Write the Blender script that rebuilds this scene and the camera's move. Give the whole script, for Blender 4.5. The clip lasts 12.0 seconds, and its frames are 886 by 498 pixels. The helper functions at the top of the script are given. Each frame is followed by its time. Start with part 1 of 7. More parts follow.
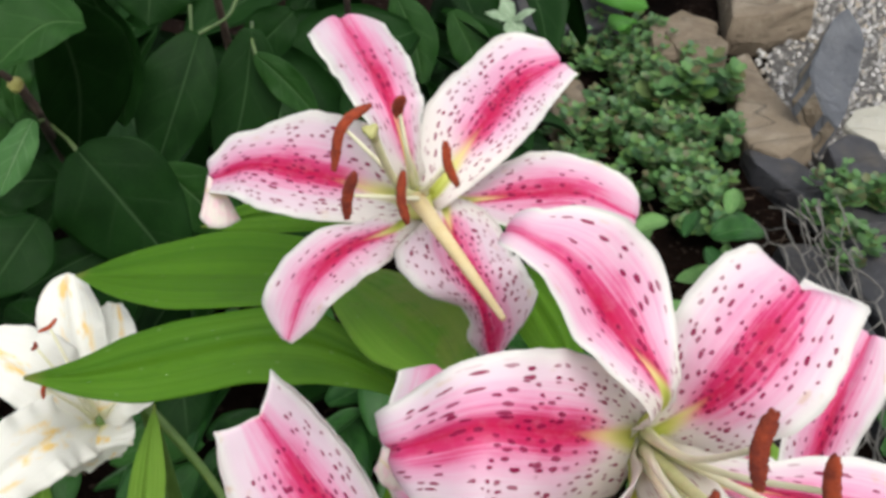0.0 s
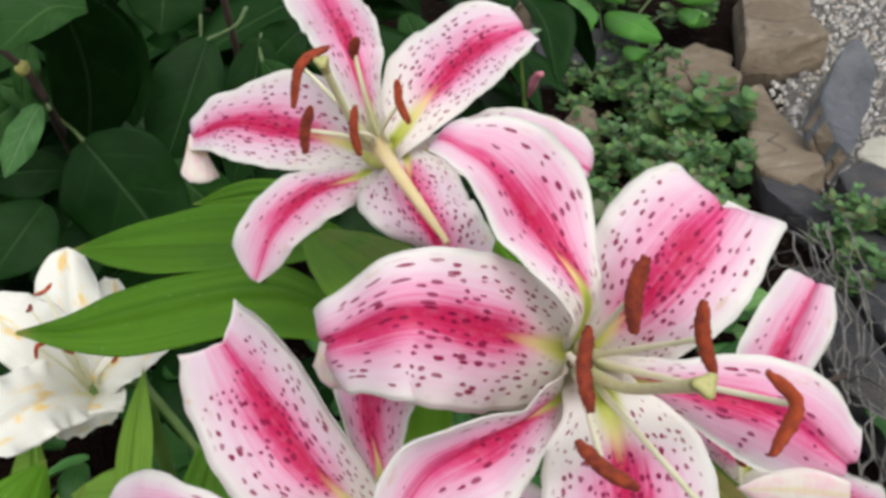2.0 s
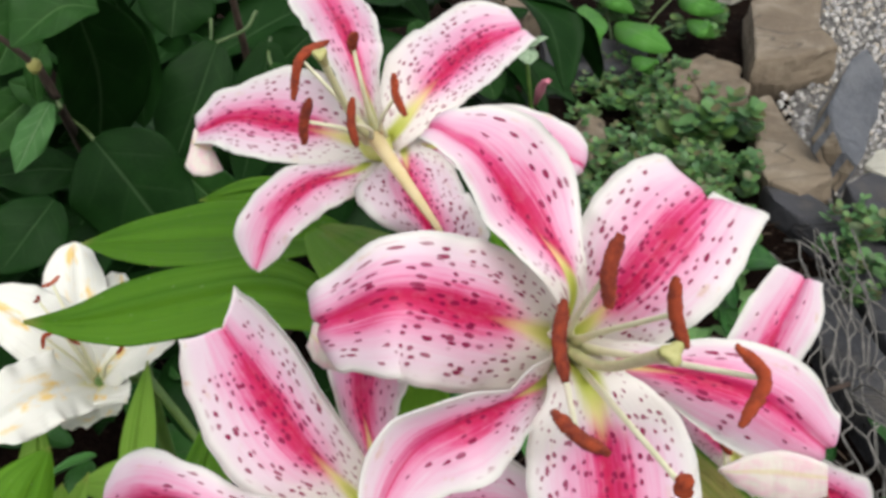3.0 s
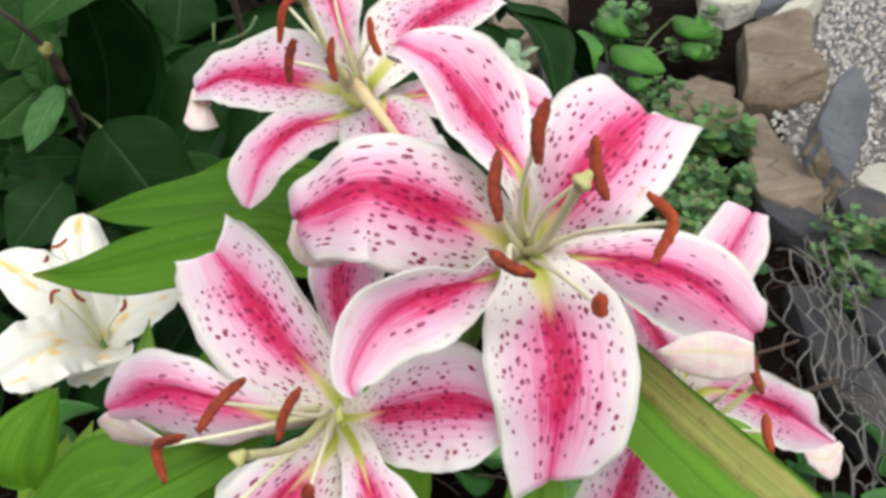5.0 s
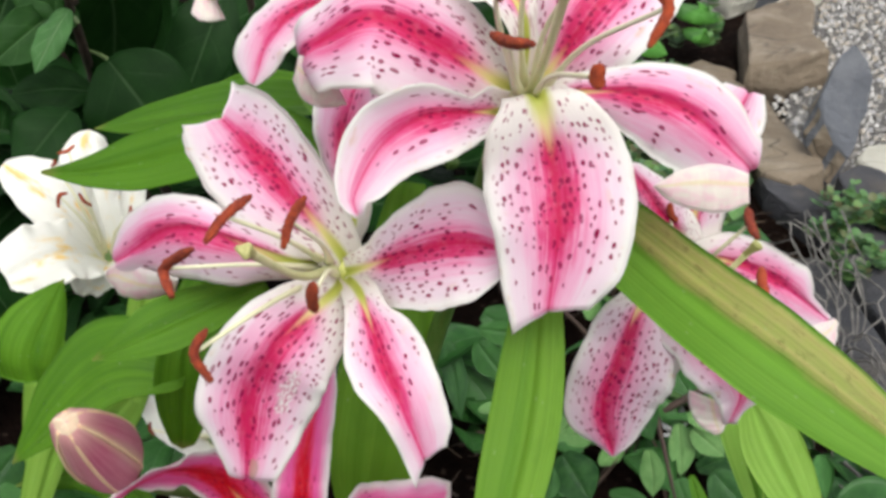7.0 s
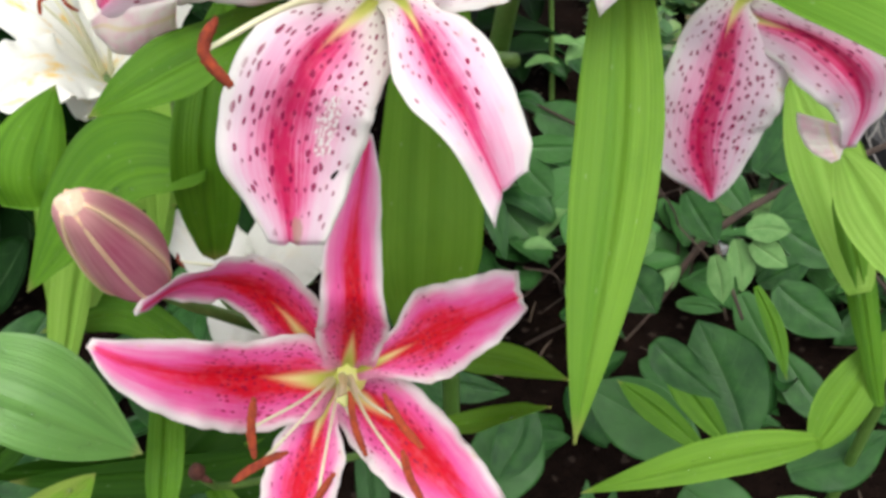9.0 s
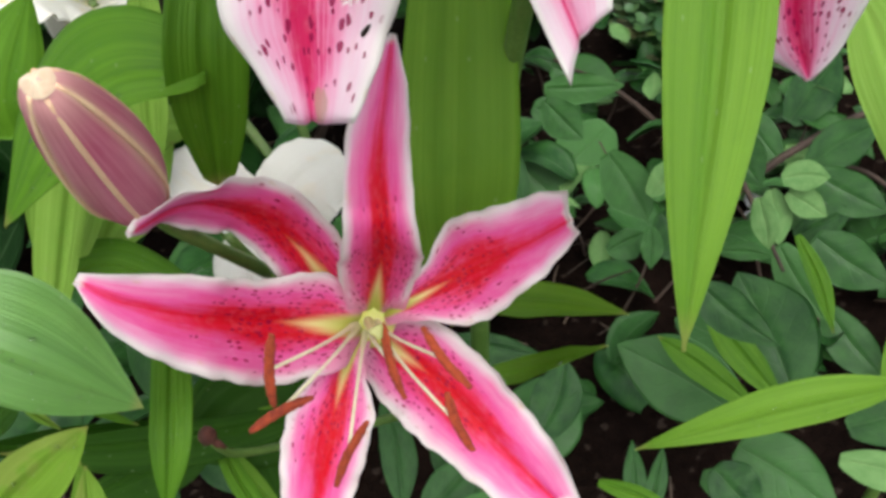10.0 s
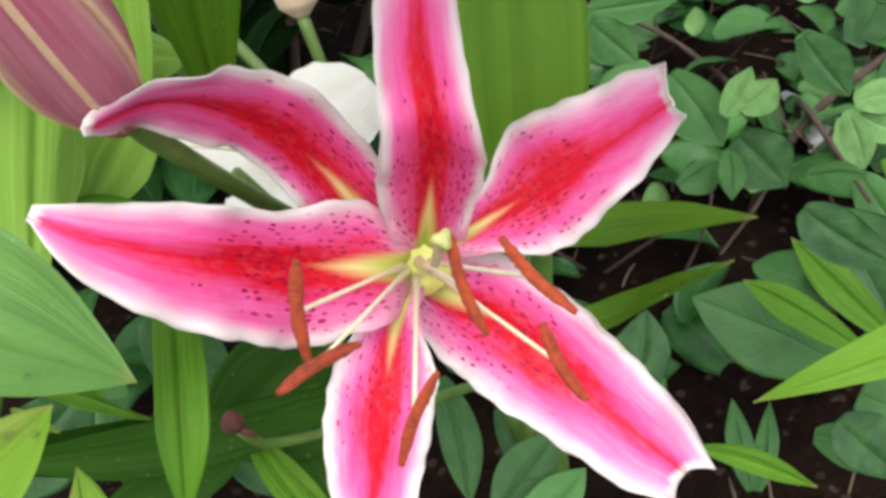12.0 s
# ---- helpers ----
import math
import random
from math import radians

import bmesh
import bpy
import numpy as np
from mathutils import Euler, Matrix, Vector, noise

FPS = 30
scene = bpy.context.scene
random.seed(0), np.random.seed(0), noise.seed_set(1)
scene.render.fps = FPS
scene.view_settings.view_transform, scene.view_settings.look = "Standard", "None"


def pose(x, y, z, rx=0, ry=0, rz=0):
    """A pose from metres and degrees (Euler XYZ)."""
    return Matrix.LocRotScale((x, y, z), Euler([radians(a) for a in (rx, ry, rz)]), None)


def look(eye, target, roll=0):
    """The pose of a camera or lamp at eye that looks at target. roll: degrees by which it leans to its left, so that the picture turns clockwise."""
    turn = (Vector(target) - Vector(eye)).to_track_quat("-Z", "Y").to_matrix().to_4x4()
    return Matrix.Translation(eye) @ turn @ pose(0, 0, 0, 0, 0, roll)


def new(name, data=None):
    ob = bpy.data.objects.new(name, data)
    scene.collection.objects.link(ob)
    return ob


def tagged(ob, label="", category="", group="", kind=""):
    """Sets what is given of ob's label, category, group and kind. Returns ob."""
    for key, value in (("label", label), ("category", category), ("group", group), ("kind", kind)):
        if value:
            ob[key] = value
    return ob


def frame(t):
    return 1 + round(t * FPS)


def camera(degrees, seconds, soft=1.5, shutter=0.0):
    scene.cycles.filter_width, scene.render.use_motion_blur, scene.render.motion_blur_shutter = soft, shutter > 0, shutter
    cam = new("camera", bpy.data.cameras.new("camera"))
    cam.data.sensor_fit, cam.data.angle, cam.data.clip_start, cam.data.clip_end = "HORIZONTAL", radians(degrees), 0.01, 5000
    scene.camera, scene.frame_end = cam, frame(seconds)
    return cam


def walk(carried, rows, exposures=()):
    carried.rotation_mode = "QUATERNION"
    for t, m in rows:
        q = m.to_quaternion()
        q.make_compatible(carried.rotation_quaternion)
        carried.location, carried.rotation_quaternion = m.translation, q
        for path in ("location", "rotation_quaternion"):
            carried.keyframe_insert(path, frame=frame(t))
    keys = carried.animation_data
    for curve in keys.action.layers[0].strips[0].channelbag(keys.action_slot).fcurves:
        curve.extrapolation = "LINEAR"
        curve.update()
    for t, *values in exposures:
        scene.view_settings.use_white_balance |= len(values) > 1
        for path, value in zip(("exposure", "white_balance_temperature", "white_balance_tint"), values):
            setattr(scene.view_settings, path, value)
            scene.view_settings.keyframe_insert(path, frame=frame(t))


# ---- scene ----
cam = camera(49.2, 12.0, soft=3.4)
PATH = [
    (0, (0.0057, 0.0037, 0.8507), (-0.0123, 1.5328, -0.4382), 0.09),
    (0.5, (0.0121, -0.0008, 0.8463), (-0.0076, 1.5359, -0.4336), -0.05),
    (1, (0.0179, -0.0081, 0.8399), (-0.0051, 1.5340, -0.4334), -0.26),
    (1.5, (0.0262, -0.0163, 0.8358), (-0.0155, 1.5440, -0.4147), -0.68),
    (2, (0.0305, -0.0311, 0.8341), (-0.0474, 1.5560, -0.3803), -0.76),
    (2.5, (0.0330, -0.0361, 0.8348), (-0.0601, 1.5597, -0.3671), -0.63),
    (4.5, (0.0492, -0.0741, 0.8231), (-0.0704, 1.5526, -0.3342), -1.03),
    (5, (0.0514, -0.0888, 0.8192), (-0.0663, 1.5571, -0.3109), -1.23),
    (5.5, (0.0483, -0.1062, 0.8089), (-0.0683, 1.5579, -0.2943), -1.22),
    (6, (0.0516, -0.1099, 0.7988), (-0.0616, 1.5573, -0.3002), -1.04),
    (6.5, (0.0565, -0.1162, 0.7884), (-0.0637, 1.5523, -0.3078), -1.09),
    (7, (0.0529, -0.1238, 0.7790), (-0.0686, 1.5325, -0.3355), -0.93),
    (7.2, (0.0508, -0.1227, 0.7706), (-0.0691, 1.5302, -0.3490), -1.29),
    (8.8, (0.0389, -0.1096, 0.7193), (-0.1307, 1.4056, -0.5750), -7.82),
    (9, (0.0352, -0.1078, 0.7064), (-0.1355, 1.4042, -0.5915), -8.14),
    (9.5, (0.0274, -0.0929, 0.6763), (-0.1273, 1.3908, -0.6559), -8.70),
    (10, (0.0160, -0.0854, 0.6553), (-0.1650, 1.4109, -0.6593), -10.25),
    (10.5, (0.0064, -0.0773, 0.6329), (-0.2160, 1.3989, -0.6981), -13.35),
    (11, (0.0009, -0.0618, 0.6125), (-0.2213, 1.3953, -0.7394), -14.63),
    (11.5, (-0.0082, -0.0525, 0.5952), (-0.2707, 1.4251, -0.7268), -15.97),
    (12, (-0.0072, -0.0419, 0.5850), (-0.2445, 1.4526, -0.7226), -16.50),
]
walk(cam, [(t, look(eye, target, roll)) for t, eye, target, roll in PATH], [(0,0.06),(1,0.0),(1.5,-0.08),(2.5,-0.02),(4.5,0.14),(6.5,0.13),(7,0.22),(9,0.42),(9.5,0.28),(10,0.34),(10.5,0.76),(11.2,0.75),(12,0.75)])

# ---- light ----
world = bpy.data.worlds.new("overcast_sky")
scene.world = world
world.use_nodes = True
wn = world.node_tree.nodes
sky = wn.new("ShaderNodeTexSky")
sky.sky_type = "NISHITA"
sky.sun_disc = False
sky.sun_elevation = radians(62)
sky.sun_rotation = radians(160)
sky.air_density, sky.dust_density, sky.ozone_density = 1.0, 4.0, 1.0
sky_tone = wn.new("ShaderNodeHueSaturation")
sky_tone.inputs["Saturation"].default_value = 0.22
world.node_tree.links.new(sky.outputs[0], sky_tone.inputs["Color"])
world.node_tree.links.new(sky_tone.outputs[0], wn["Background"].inputs["Color"])
wn["Background"].inputs["Strength"].default_value = 0.245
sun = new("sun", bpy.data.lights.new("sun", "SUN"))
sun.data.energy = 0.85
sun.data.angle = radians(40)
sun.data.color = (1.0, 0.965, 0.89)
sun.matrix_world = look((0.5, -1.3, 3.0), (0.0, 0.2, 0.4))


# ---- materials ----
class Nodes:
    """A short way to write a node tree."""

    def __init__(self, name):
        self.mat = bpy.data.materials.new(name)
        self.mat.use_nodes = True
        self.tree = self.mat.node_tree
        self.bsdf = self.tree.nodes["Principled BSDF"]
        self.out = self.tree.nodes["Material Output"]

    def add(self, kind, operation="", interpolation_type="", data_type="", voronoi_dimensions=""):
        node = self.tree.nodes.new("ShaderNode" + kind)
        if operation:
            node.operation = operation
        if interpolation_type:
            node.interpolation_type = interpolation_type
        if data_type:
            node.data_type = data_type
        if voronoi_dimensions:
            node.voronoi_dimensions = voronoi_dimensions
        return node

    def link(self, a, b):
        self.tree.links.new(a, b)

    def feed(self, value, socket):
        if hasattr(value, "is_output"):
            self.link(value, socket)
        else:
            socket.default_value = value

    def math(self, op, a, b=0.0, c=0.0):
        node = self.add("Math", operation=op)
        for value, socket in zip((a, b, c), node.inputs):
            self.feed(value, socket)
        return node.outputs[0]

    def smooth(self, value, low, high):
        """0 below low, 1 above high."""
        node = self.add("MapRange", interpolation_type="SMOOTHSTEP")
        for n, x in enumerate((value, low, high, 0.0, 1.0)):
            self.feed(x, node.inputs[n])
        return node.outputs[0]

    def mix(self, factor, a, b):
        node = self.add("Mix", data_type="RGBA")
        self.feed(factor, node.inputs[0])
        self.feed(a if hasattr(a, "is_output") else (*a, 1.0), node.inputs[6])
        self.feed(b if hasattr(b, "is_output") else (*b, 1.0), node.inputs[7])
        return node.outputs[2]

    def noise(self, where, scale, detail=3.0, rough=0.55):
        node = self.add("TexNoise")
        if where is not None:
            self.link(where, node.inputs["Vector"])
        node.inputs["Scale"].default_value = scale
        node.inputs["Detail"].default_value = detail
        node.inputs["Roughness"].default_value = rough
        return node.outputs[0]

    def stretch(self, where, x, y, z=1.0, shift=None):
        node = self.add("Mapping")
        self.link(where, node.inputs[0])
        node.inputs["Scale"].default_value = (x, y, z)
        if shift is not None:
            self.link(shift, node.inputs[1])
        return node.outputs[0]

    def bump(self, height, strength, distance):
        node = self.add("Bump")
        node.inputs["Strength"].default_value = strength
        node.inputs["Distance"].default_value = distance
        self.link(height, node.inputs["Height"])
        self.link(node.outputs[0], self.bsdf.inputs["Normal"])

    def thin(self, colour, amount):
        """Lets some light through, as a petal or a leaf does."""
        glow = self.add("BsdfTranslucent")
        self.feed(colour, glow.inputs[0])
        both = self.add("MixShader")
        both.inputs[0].default_value = amount
        self.link(self.bsdf.outputs[0], both.inputs[1])
        self.link(glow.outputs[0], both.inputs[2])
        self.link(both.outputs[0], self.out.inputs[0])

    def cut(self, hole):
        """Leaves the surface open where hole is 1."""
        before = self.out.inputs[0].links[0].from_socket
        both = self.add("MixShader")
        self.link(hole, both.inputs[0])
        self.link(before, both.inputs[1])
        self.link(self.add("BsdfTransparent").outputs[0], both.inputs[2])
        self.link(both.outputs[0], self.out.inputs[0])

    def finish(self, colour, rough, metal=0.0):
        self.feed(colour if hasattr(colour, "is_output") else (*colour, 1.0), self.bsdf.inputs["Base Color"])
        self.feed(rough, self.bsdf.inputs["Roughness"])
        self.bsdf.inputs["Metallic"].default_value = metal
        return self.mat


def plain(name, a, b, scale, rough, bump=0.3, distance=0.001, thin=0.0, metal=0.0):
    """Two shades in uneven patches, with fine relief."""
    n = Nodes(name)
    where = n.add("TexCoord").outputs["Object"]
    patch = n.noise(where, scale, 4.0, 0.6)
    fine = n.noise(where, scale * 9.0, 4.0, 0.65)
    chance = n.add("ObjectInfo").outputs["Random"]
    f = n.math("ADD", n.math("MULTIPLY", patch, 0.7), n.math("MULTIPLY", fine, 0.35))
    f = n.math("ADD", f, n.math("MULTIPLY", n.math("SUBTRACT", chance, 0.5), 0.25))
    colour = n.mix(n.smooth(f, 0.3, 0.75), a, b)
    n.bump(n.math("ADD", patch, fine), bump, distance)
    if thin:
        n.thin(colour, thin)
    return n.finish(colour, rough, metal)


def petal_coordinates(n):
    """Along the petal (0 to 1), across it (-1 to 1), the distance from its midrib, and a shift that differs from petal to petal."""
    uv = n.add("UVMap").outputs[0]
    split = n.add("SeparateXYZ")
    n.link(uv, split.inputs[0])
    along = split.outputs[0]
    across = n.math("MULTIPLY_ADD", split.outputs[1], 2.0, -1.0)
    shift = n.add("CombineXYZ")
    chance = n.math("MULTIPLY", n.add("ObjectInfo").outputs["Random"], 37.0)
    n.link(chance, shift.inputs[0])
    n.link(chance, shift.inputs[1])
    return uv, along, across, n.math("ABSOLUTE", across), shift.outputs[0], chance


def lily_petal_material(name, shades, band, rim, rows, spots, wedge, cream, start, far, torn=False, streaks=1.0, flare=0.45, heart_width=0.5, tip=0.985):
    """A streaked band along the midrib that fades to the sides, a pale rim, dark raised spots and a yellow-green furrow in a pale throat.
    band: half width of the blush; wedge: length and half width of the furrow; cream: how far the pale base reaches; start: where the deep colour begins and where it is gone; far: where half of the spots have gone; flare: how much narrower the blush is at the base; heart_width: reach of the deep colour; tip: where the pale end begins."""
    core, blush, pale, light, margin, spot, base_tint = shades
    n = Nodes(name)
    uv, along, across, off, shift, chance = petal_coordinates(n)
    own = n.add("ObjectInfo").outputs["Random"]
    soft = n.noise(n.stretch(uv, 3.0, 4.0, 1.0, shift), 1.5, 3.0)
    streak = n.noise(n.stretch(uv, 1.3, 26.0, 1.0, shift), 1.0, 4.0, 0.65)
    hair = n.noise(n.stretch(uv, 4.0, 85.0, 1.0, shift), 1.0, 3.0, 0.6)
    mottle = n.noise(n.stretch(uv, 26.0, 14.0, 1.0, shift), 1.0, 3.0, 0.6)
    # how far from the midrib, uneven from petal to petal
    wide = n.math("MULTIPLY", n.math("MULTIPLY_ADD", n.smooth(along, 0.05, 0.5), flare, 1.0 - flare), n.math("MULTIPLY_ADD", own, 0.3, 0.85))
    d = n.math("DIVIDE", off, n.math("MULTIPLY", wide, band))
    d = n.math("ADD", d, n.math("MULTIPLY", n.math("SUBTRACT", soft, 0.5), 0.8))
    d = n.math("ADD", d, n.math("MULTIPLY", n.math("SUBTRACT", streak, 0.5), 1.0 * streaks))
    d = n.math("ADD", d, n.math("MULTIPLY", n.math("SUBTRACT", hair, 0.5), 0.35))
    low, full, fade, gone = start
    rise = n.math("SUBTRACT", 1.0, n.smooth(n.math("ADD", along, n.math("MULTIPLY", n.math("SUBTRACT", streak, 0.5), 0.12)), low, full))
    fall = n.smooth(n.math("ADD", along, n.math("MULTIPLY", n.math("SUBTRACT", own, 0.5), 0.16)), fade, gone)
    deep = n.math("ADD", d, n.math("ADD", n.math("MULTIPLY", rise, 1.0), n.math("MULTIPLY", fall, 0.75)))
    d = n.math("ADD", d, n.math("ADD", n.math("MULTIPLY", rise, 0.35), n.math("MULTIPLY", fall, 0.35)))
    heart = n.math("MULTIPLY", n.math("SUBTRACT", 1.0, n.smooth(deep, 0.05, heart_width)), n.math("MULTIPLY_ADD", n.smooth(streak, 0.35, 0.6), 0.45, 0.55))
    colour = n.mix(heart, blush, core)
    colour = n.mix(n.smooth(d, 0.2, 0.72), colour, pale)
    colour = n.mix(n.smooth(d, 0.6, 1.35), colour, light)
    colour = n.mix(n.math("MULTIPLY", n.smooth(mottle, 0.45, 0.7), 0.08), colour, light)
    ragged = n.math("ADD", off, n.math("MULTIPLY", n.math("SUBTRACT", soft, 0.5), 0.2))
    ragged = n.math("MAXIMUM", ragged, n.math("MULTIPLY_ADD", n.math("SUBTRACT", along, tip), 12.0, n.math("MULTIPLY_ADD", soft, 0.4, 0.55)))
    colour = n.mix(n.smooth(ragged, rim, 0.96), colour, margin)
    # brown and yellowish bruises near the edge
    worn = n.noise(n.stretch(uv, 7.0, 5.0, 1.0, shift), 1.3, 4.0, 0.6)
    colour = n.mix(n.math("MULTIPLY", n.math("MULTIPLY", n.smooth(worn, 0.60, 0.74), n.smooth(off, 0.5, 0.8)), 0.5), colour, (0.62, 0.42, 0.20))
    line = n.math("MULTIPLY", n.math("SUBTRACT", 1.0, n.smooth(off, 0.008, 0.035)), n.smooth(along, 0.2, 0.35))
    colour = n.mix(n.math("MULTIPLY", line, 0.55), colour, core)
    # the pale throat and its furrow
    edge = n.math("ADD", along, n.math("MULTIPLY", n.math("SUBTRACT", streak, 0.5), 0.22))
    edge = n.math("SUBTRACT", edge, n.math("MULTIPLY", off, 0.12))
    base = n.math("SUBTRACT", 1.0, n.smooth(edge, cream * 0.55, cream * 1.25))
    colour = n.mix(n.math("MULTIPLY", base, 0.92), colour, base_tint)
    long, half = wedge
    star = n.math("ADD", n.math("DIVIDE", along, long), n.math("DIVIDE", off, half))
    star = n.math("ADD", star, n.math("MULTIPLY", n.math("SUBTRACT", hair, 0.5), 0.25))
    green = n.mix(n.smooth(along, long * 0.25, long * 0.8), (0.54, 0.60, 0.11), (0.84, 0.74, 0.34))
    colour = n.mix(n.math("SUBTRACT", 1.0, n.smooth(star, 0.62, 1.15)), colour, green)
    # raised dark spots, drawn out along the petal, small and dense towards the throat
    where = n.stretch(uv, rows * 1.15, rows, 1.0, shift)
    wobble = n.add("TexNoise")
    n.link(n.stretch(uv, rows * 1.6, rows * 1.2, 1.0, shift), wobble.inputs["Vector"])
    wobble.inputs["Scale"].default_value = 1.0
    small = n.add("VectorMath", operation="SCALE")
    n.link(wobble.outputs[1], small.inputs[0])
    small.inputs[3].default_value = 0.55
    bent = n.add("VectorMath", operation="ADD")
    n.link(where, bent.inputs[0])
    n.link(small.outputs[0], bent.inputs[1])
    cell = n.add("TexVoronoi", voronoi_dimensions="2D")
    n.link(bent.outputs[0], cell.inputs["Vector"])
    cell.inputs["Scale"].default_value = 1.0
    cell.inputs["Randomness"].default_value = 0.95
    pick = n.add("SeparateColor")
    n.link(cell.outputs["Color"], pick.inputs[0])
    size = n.math("MULTIPLY_ADD", n.math("MULTIPLY", pick.outputs[0], pick.outputs[0]), 0.14, n.math("MULTIPLY_ADD", n.smooth(along, 0.15, 0.45), 0.045, 0.122))
    reach = n.math("ADD", along, n.math("MULTIPLY_ADD", soft, 0.35, n.math("MULTIPLY", off, 0.10)))
    share = n.math("MULTIPLY_ADD", n.smooth(reach, far - 0.3, far + 0.3), -spots, spots)
    zone = n.math("MULTIPLY", n.smooth(along, 0.05, 0.09), n.math("SUBTRACT", 1.0, n.smooth(off, 0.76, 0.92)))
    zone = n.math("MULTIPLY", zone, n.smooth(n.math("ADD", pick.outputs[1], share), 1.0, 1.03))
    dot = n.math("SUBTRACT", 1.0, n.smooth(n.math("SUBTRACT", cell.outputs["Distance"], size), -0.035, 0.03))
    dot = n.math("MULTIPLY", n.math("MULTIPLY", dot, zone), n.smooth(star, 0.9, 1.15))
    colour = n.mix(n.math("MULTIPLY", dot, n.math("MULTIPLY_ADD", pick.outputs[2], 0.2, 0.8)), colour, spot)
    ragged_hole = None
    if torn:
        # a bleached, gnawed patch beside the midrib and a small hole near the tip
        split = n.add("SeparateXYZ")
        n.link(uv, split.inputs[0])
        gnaw = n.noise(n.stretch(uv, 30.0, 22.0), 1.0, 3.0, 0.6)

        def spot_at(u, v, ru, rv):
            a = n.math("DIVIDE", n.math("SUBTRACT", split.outputs[0], u), ru)
            b = n.math("DIVIDE", n.math("SUBTRACT", split.outputs[1], v), rv)
            r = n.math("SQRT", n.math("ADD", n.math("MULTIPLY", a, a), n.math("MULTIPLY", b, b)))
            return n.math("ADD", r, n.math("MULTIPLY", n.math("SUBTRACT", gnaw, 0.5), 1.6))

        scar = n.math("SUBTRACT", 1.0, n.smooth(spot_at(0.56, 0.74, 0.13, 0.06), 0.85, 1.05))
        web = n.noise(n.stretch(uv, 60.0, 45.0), 1.0, 2.0, 0.5)
        colour = n.mix(n.math("MULTIPLY", scar, 0.9), colour, n.mix(n.smooth(web, 0.42, 0.56), (0.62, 0.30, 0.38), (0.84, 0.83, 0.80)))
        rot = n.math("SUBTRACT", 1.0, n.smooth(spot_at(0.90, 0.60, 0.05, 0.07), 0.7, 1.1))
        colour = n.mix(n.math("MULTIPLY", rot, 0.7), colour, (0.45, 0.30, 0.20))
        ragged_hole = n.math("SUBTRACT", 1.0, n.smooth(spot_at(0.74, 0.86, 0.016, 0.026), 0.9, 1.0))
    height = n.math("ADD", n.math("MULTIPLY", streak, 0.5), n.math("MULTIPLY", dot, 0.9))
    height = n.math("ADD", height, n.math("MULTIPLY", mottle, 0.3))
    n.bump(height, 0.35, 0.0012)
    n.thin(colour, 0.40)
    if ragged_hole is not None:
        n.cut(ragged_hole)
    n.bsdf.inputs["Specular IOR Level"].default_value = 0.25
    return n.finish(colour, 0.5)


# core, blush, pale, light, margin, spots, throat
PINK_SHADES = ((0.57, 0.005, 0.080), (0.72, 0.075, 0.25), (0.79, 0.40, 0.57), (0.80, 0.67, 0.73), (0.80, 0.79, 0.75), (0.27, 0.002, 0.060), (0.83, 0.80, 0.75))
RED_SHADES = ((0.64, 0.002, 0.010), (0.74, 0.013, 0.070), (0.78, 0.11, 0.36), (0.79, 0.45, 0.63), (0.77, 0.72, 0.70), (0.36, 0.002, 0.050), (0.78, 0.33, 0.50))
PINK = lily_petal_material("pink_lily_petal", PINK_SHADES, 0.55, 0.72, 18.0, 0.85, (0.36, 0.52), 0.27, (0.14, 0.36, 0.72, 1.0), 1.0)
SEPAL = lily_petal_material("pink_lily_sepal", PINK_SHADES, 0.72, 0.74, 15.0, 0.62, (0.30, 0.42), 0.10, (0.06, 0.15, 0.45, 0.88), 0.8)
TORN = lily_petal_material("torn_pink_lily_petal", PINK_SHADES, 0.58, 0.72, 18.0, 0.85, (0.34, 0.36), 0.22, (0.12, 0.30, 0.80, 1.05), 1.0, torn=True)
SPOTTED = lily_petal_material("densely_spotted_lily_petal", PINK_SHADES, 0.55, 0.72, 18.0, 0.9, (0.26, 0.28), 0.14, (0.08, 0.22, 0.85, 1.1), 1.1)
RED = lily_petal_material("crimson_lily_petal", RED_SHADES, 0.92, 0.70, 22.0, 1.0, (0.34, 0.50), 0.10, (0.05, 0.12, 0.46, 0.86), 0.66, streaks=0.32, flare=0.15, heart_width=0.9, tip=0.975)


def underside_material():
    """The back of a petal: creamy white with a faint pink flush and a greenish yellow rib."""
    n = Nodes("petal_underside")
    uv, along, across, off, shift, chance = petal_coordinates(n)
    soft = n.noise(n.stretch(uv, 2.0, 2.0, 1.0, shift), 1.6, 3.0)
    fine = n.noise(n.stretch(uv, 18.0, 3.0, 1.0, shift), 1.0, 3.0, 0.6)
    flush = n.math("ADD", n.math("MULTIPLY", soft, 0.8), n.math("MULTIPLY", fine, 0.3))
    colour = n.mix(n.smooth(flush, 0.42, 0.72), (0.78, 0.74, 0.66), (0.79, 0.56, 0.60))
    rib = n.math("SUBTRACT", 1.0, n.smooth(n.math("ABSOLUTE", n.math("SUBTRACT", across, -0.25)), 0.03, 0.16))
    colour = n.mix(n.math("MULTIPLY", rib, 0.55), colour, (0.70, 0.62, 0.30))
    rim = n.smooth(off, 0.75, 1.0)
    colour = n.mix(n.math("MULTIPLY", rim, 0.6), colour, (0.80, 0.79, 0.75))
    n.bump(n.math("ADD", fine, soft), 0.3, 0.0008)
    n.thin(colour, 0.4)
    return n.finish(colour, 0.5)


UNDER = underside_material()


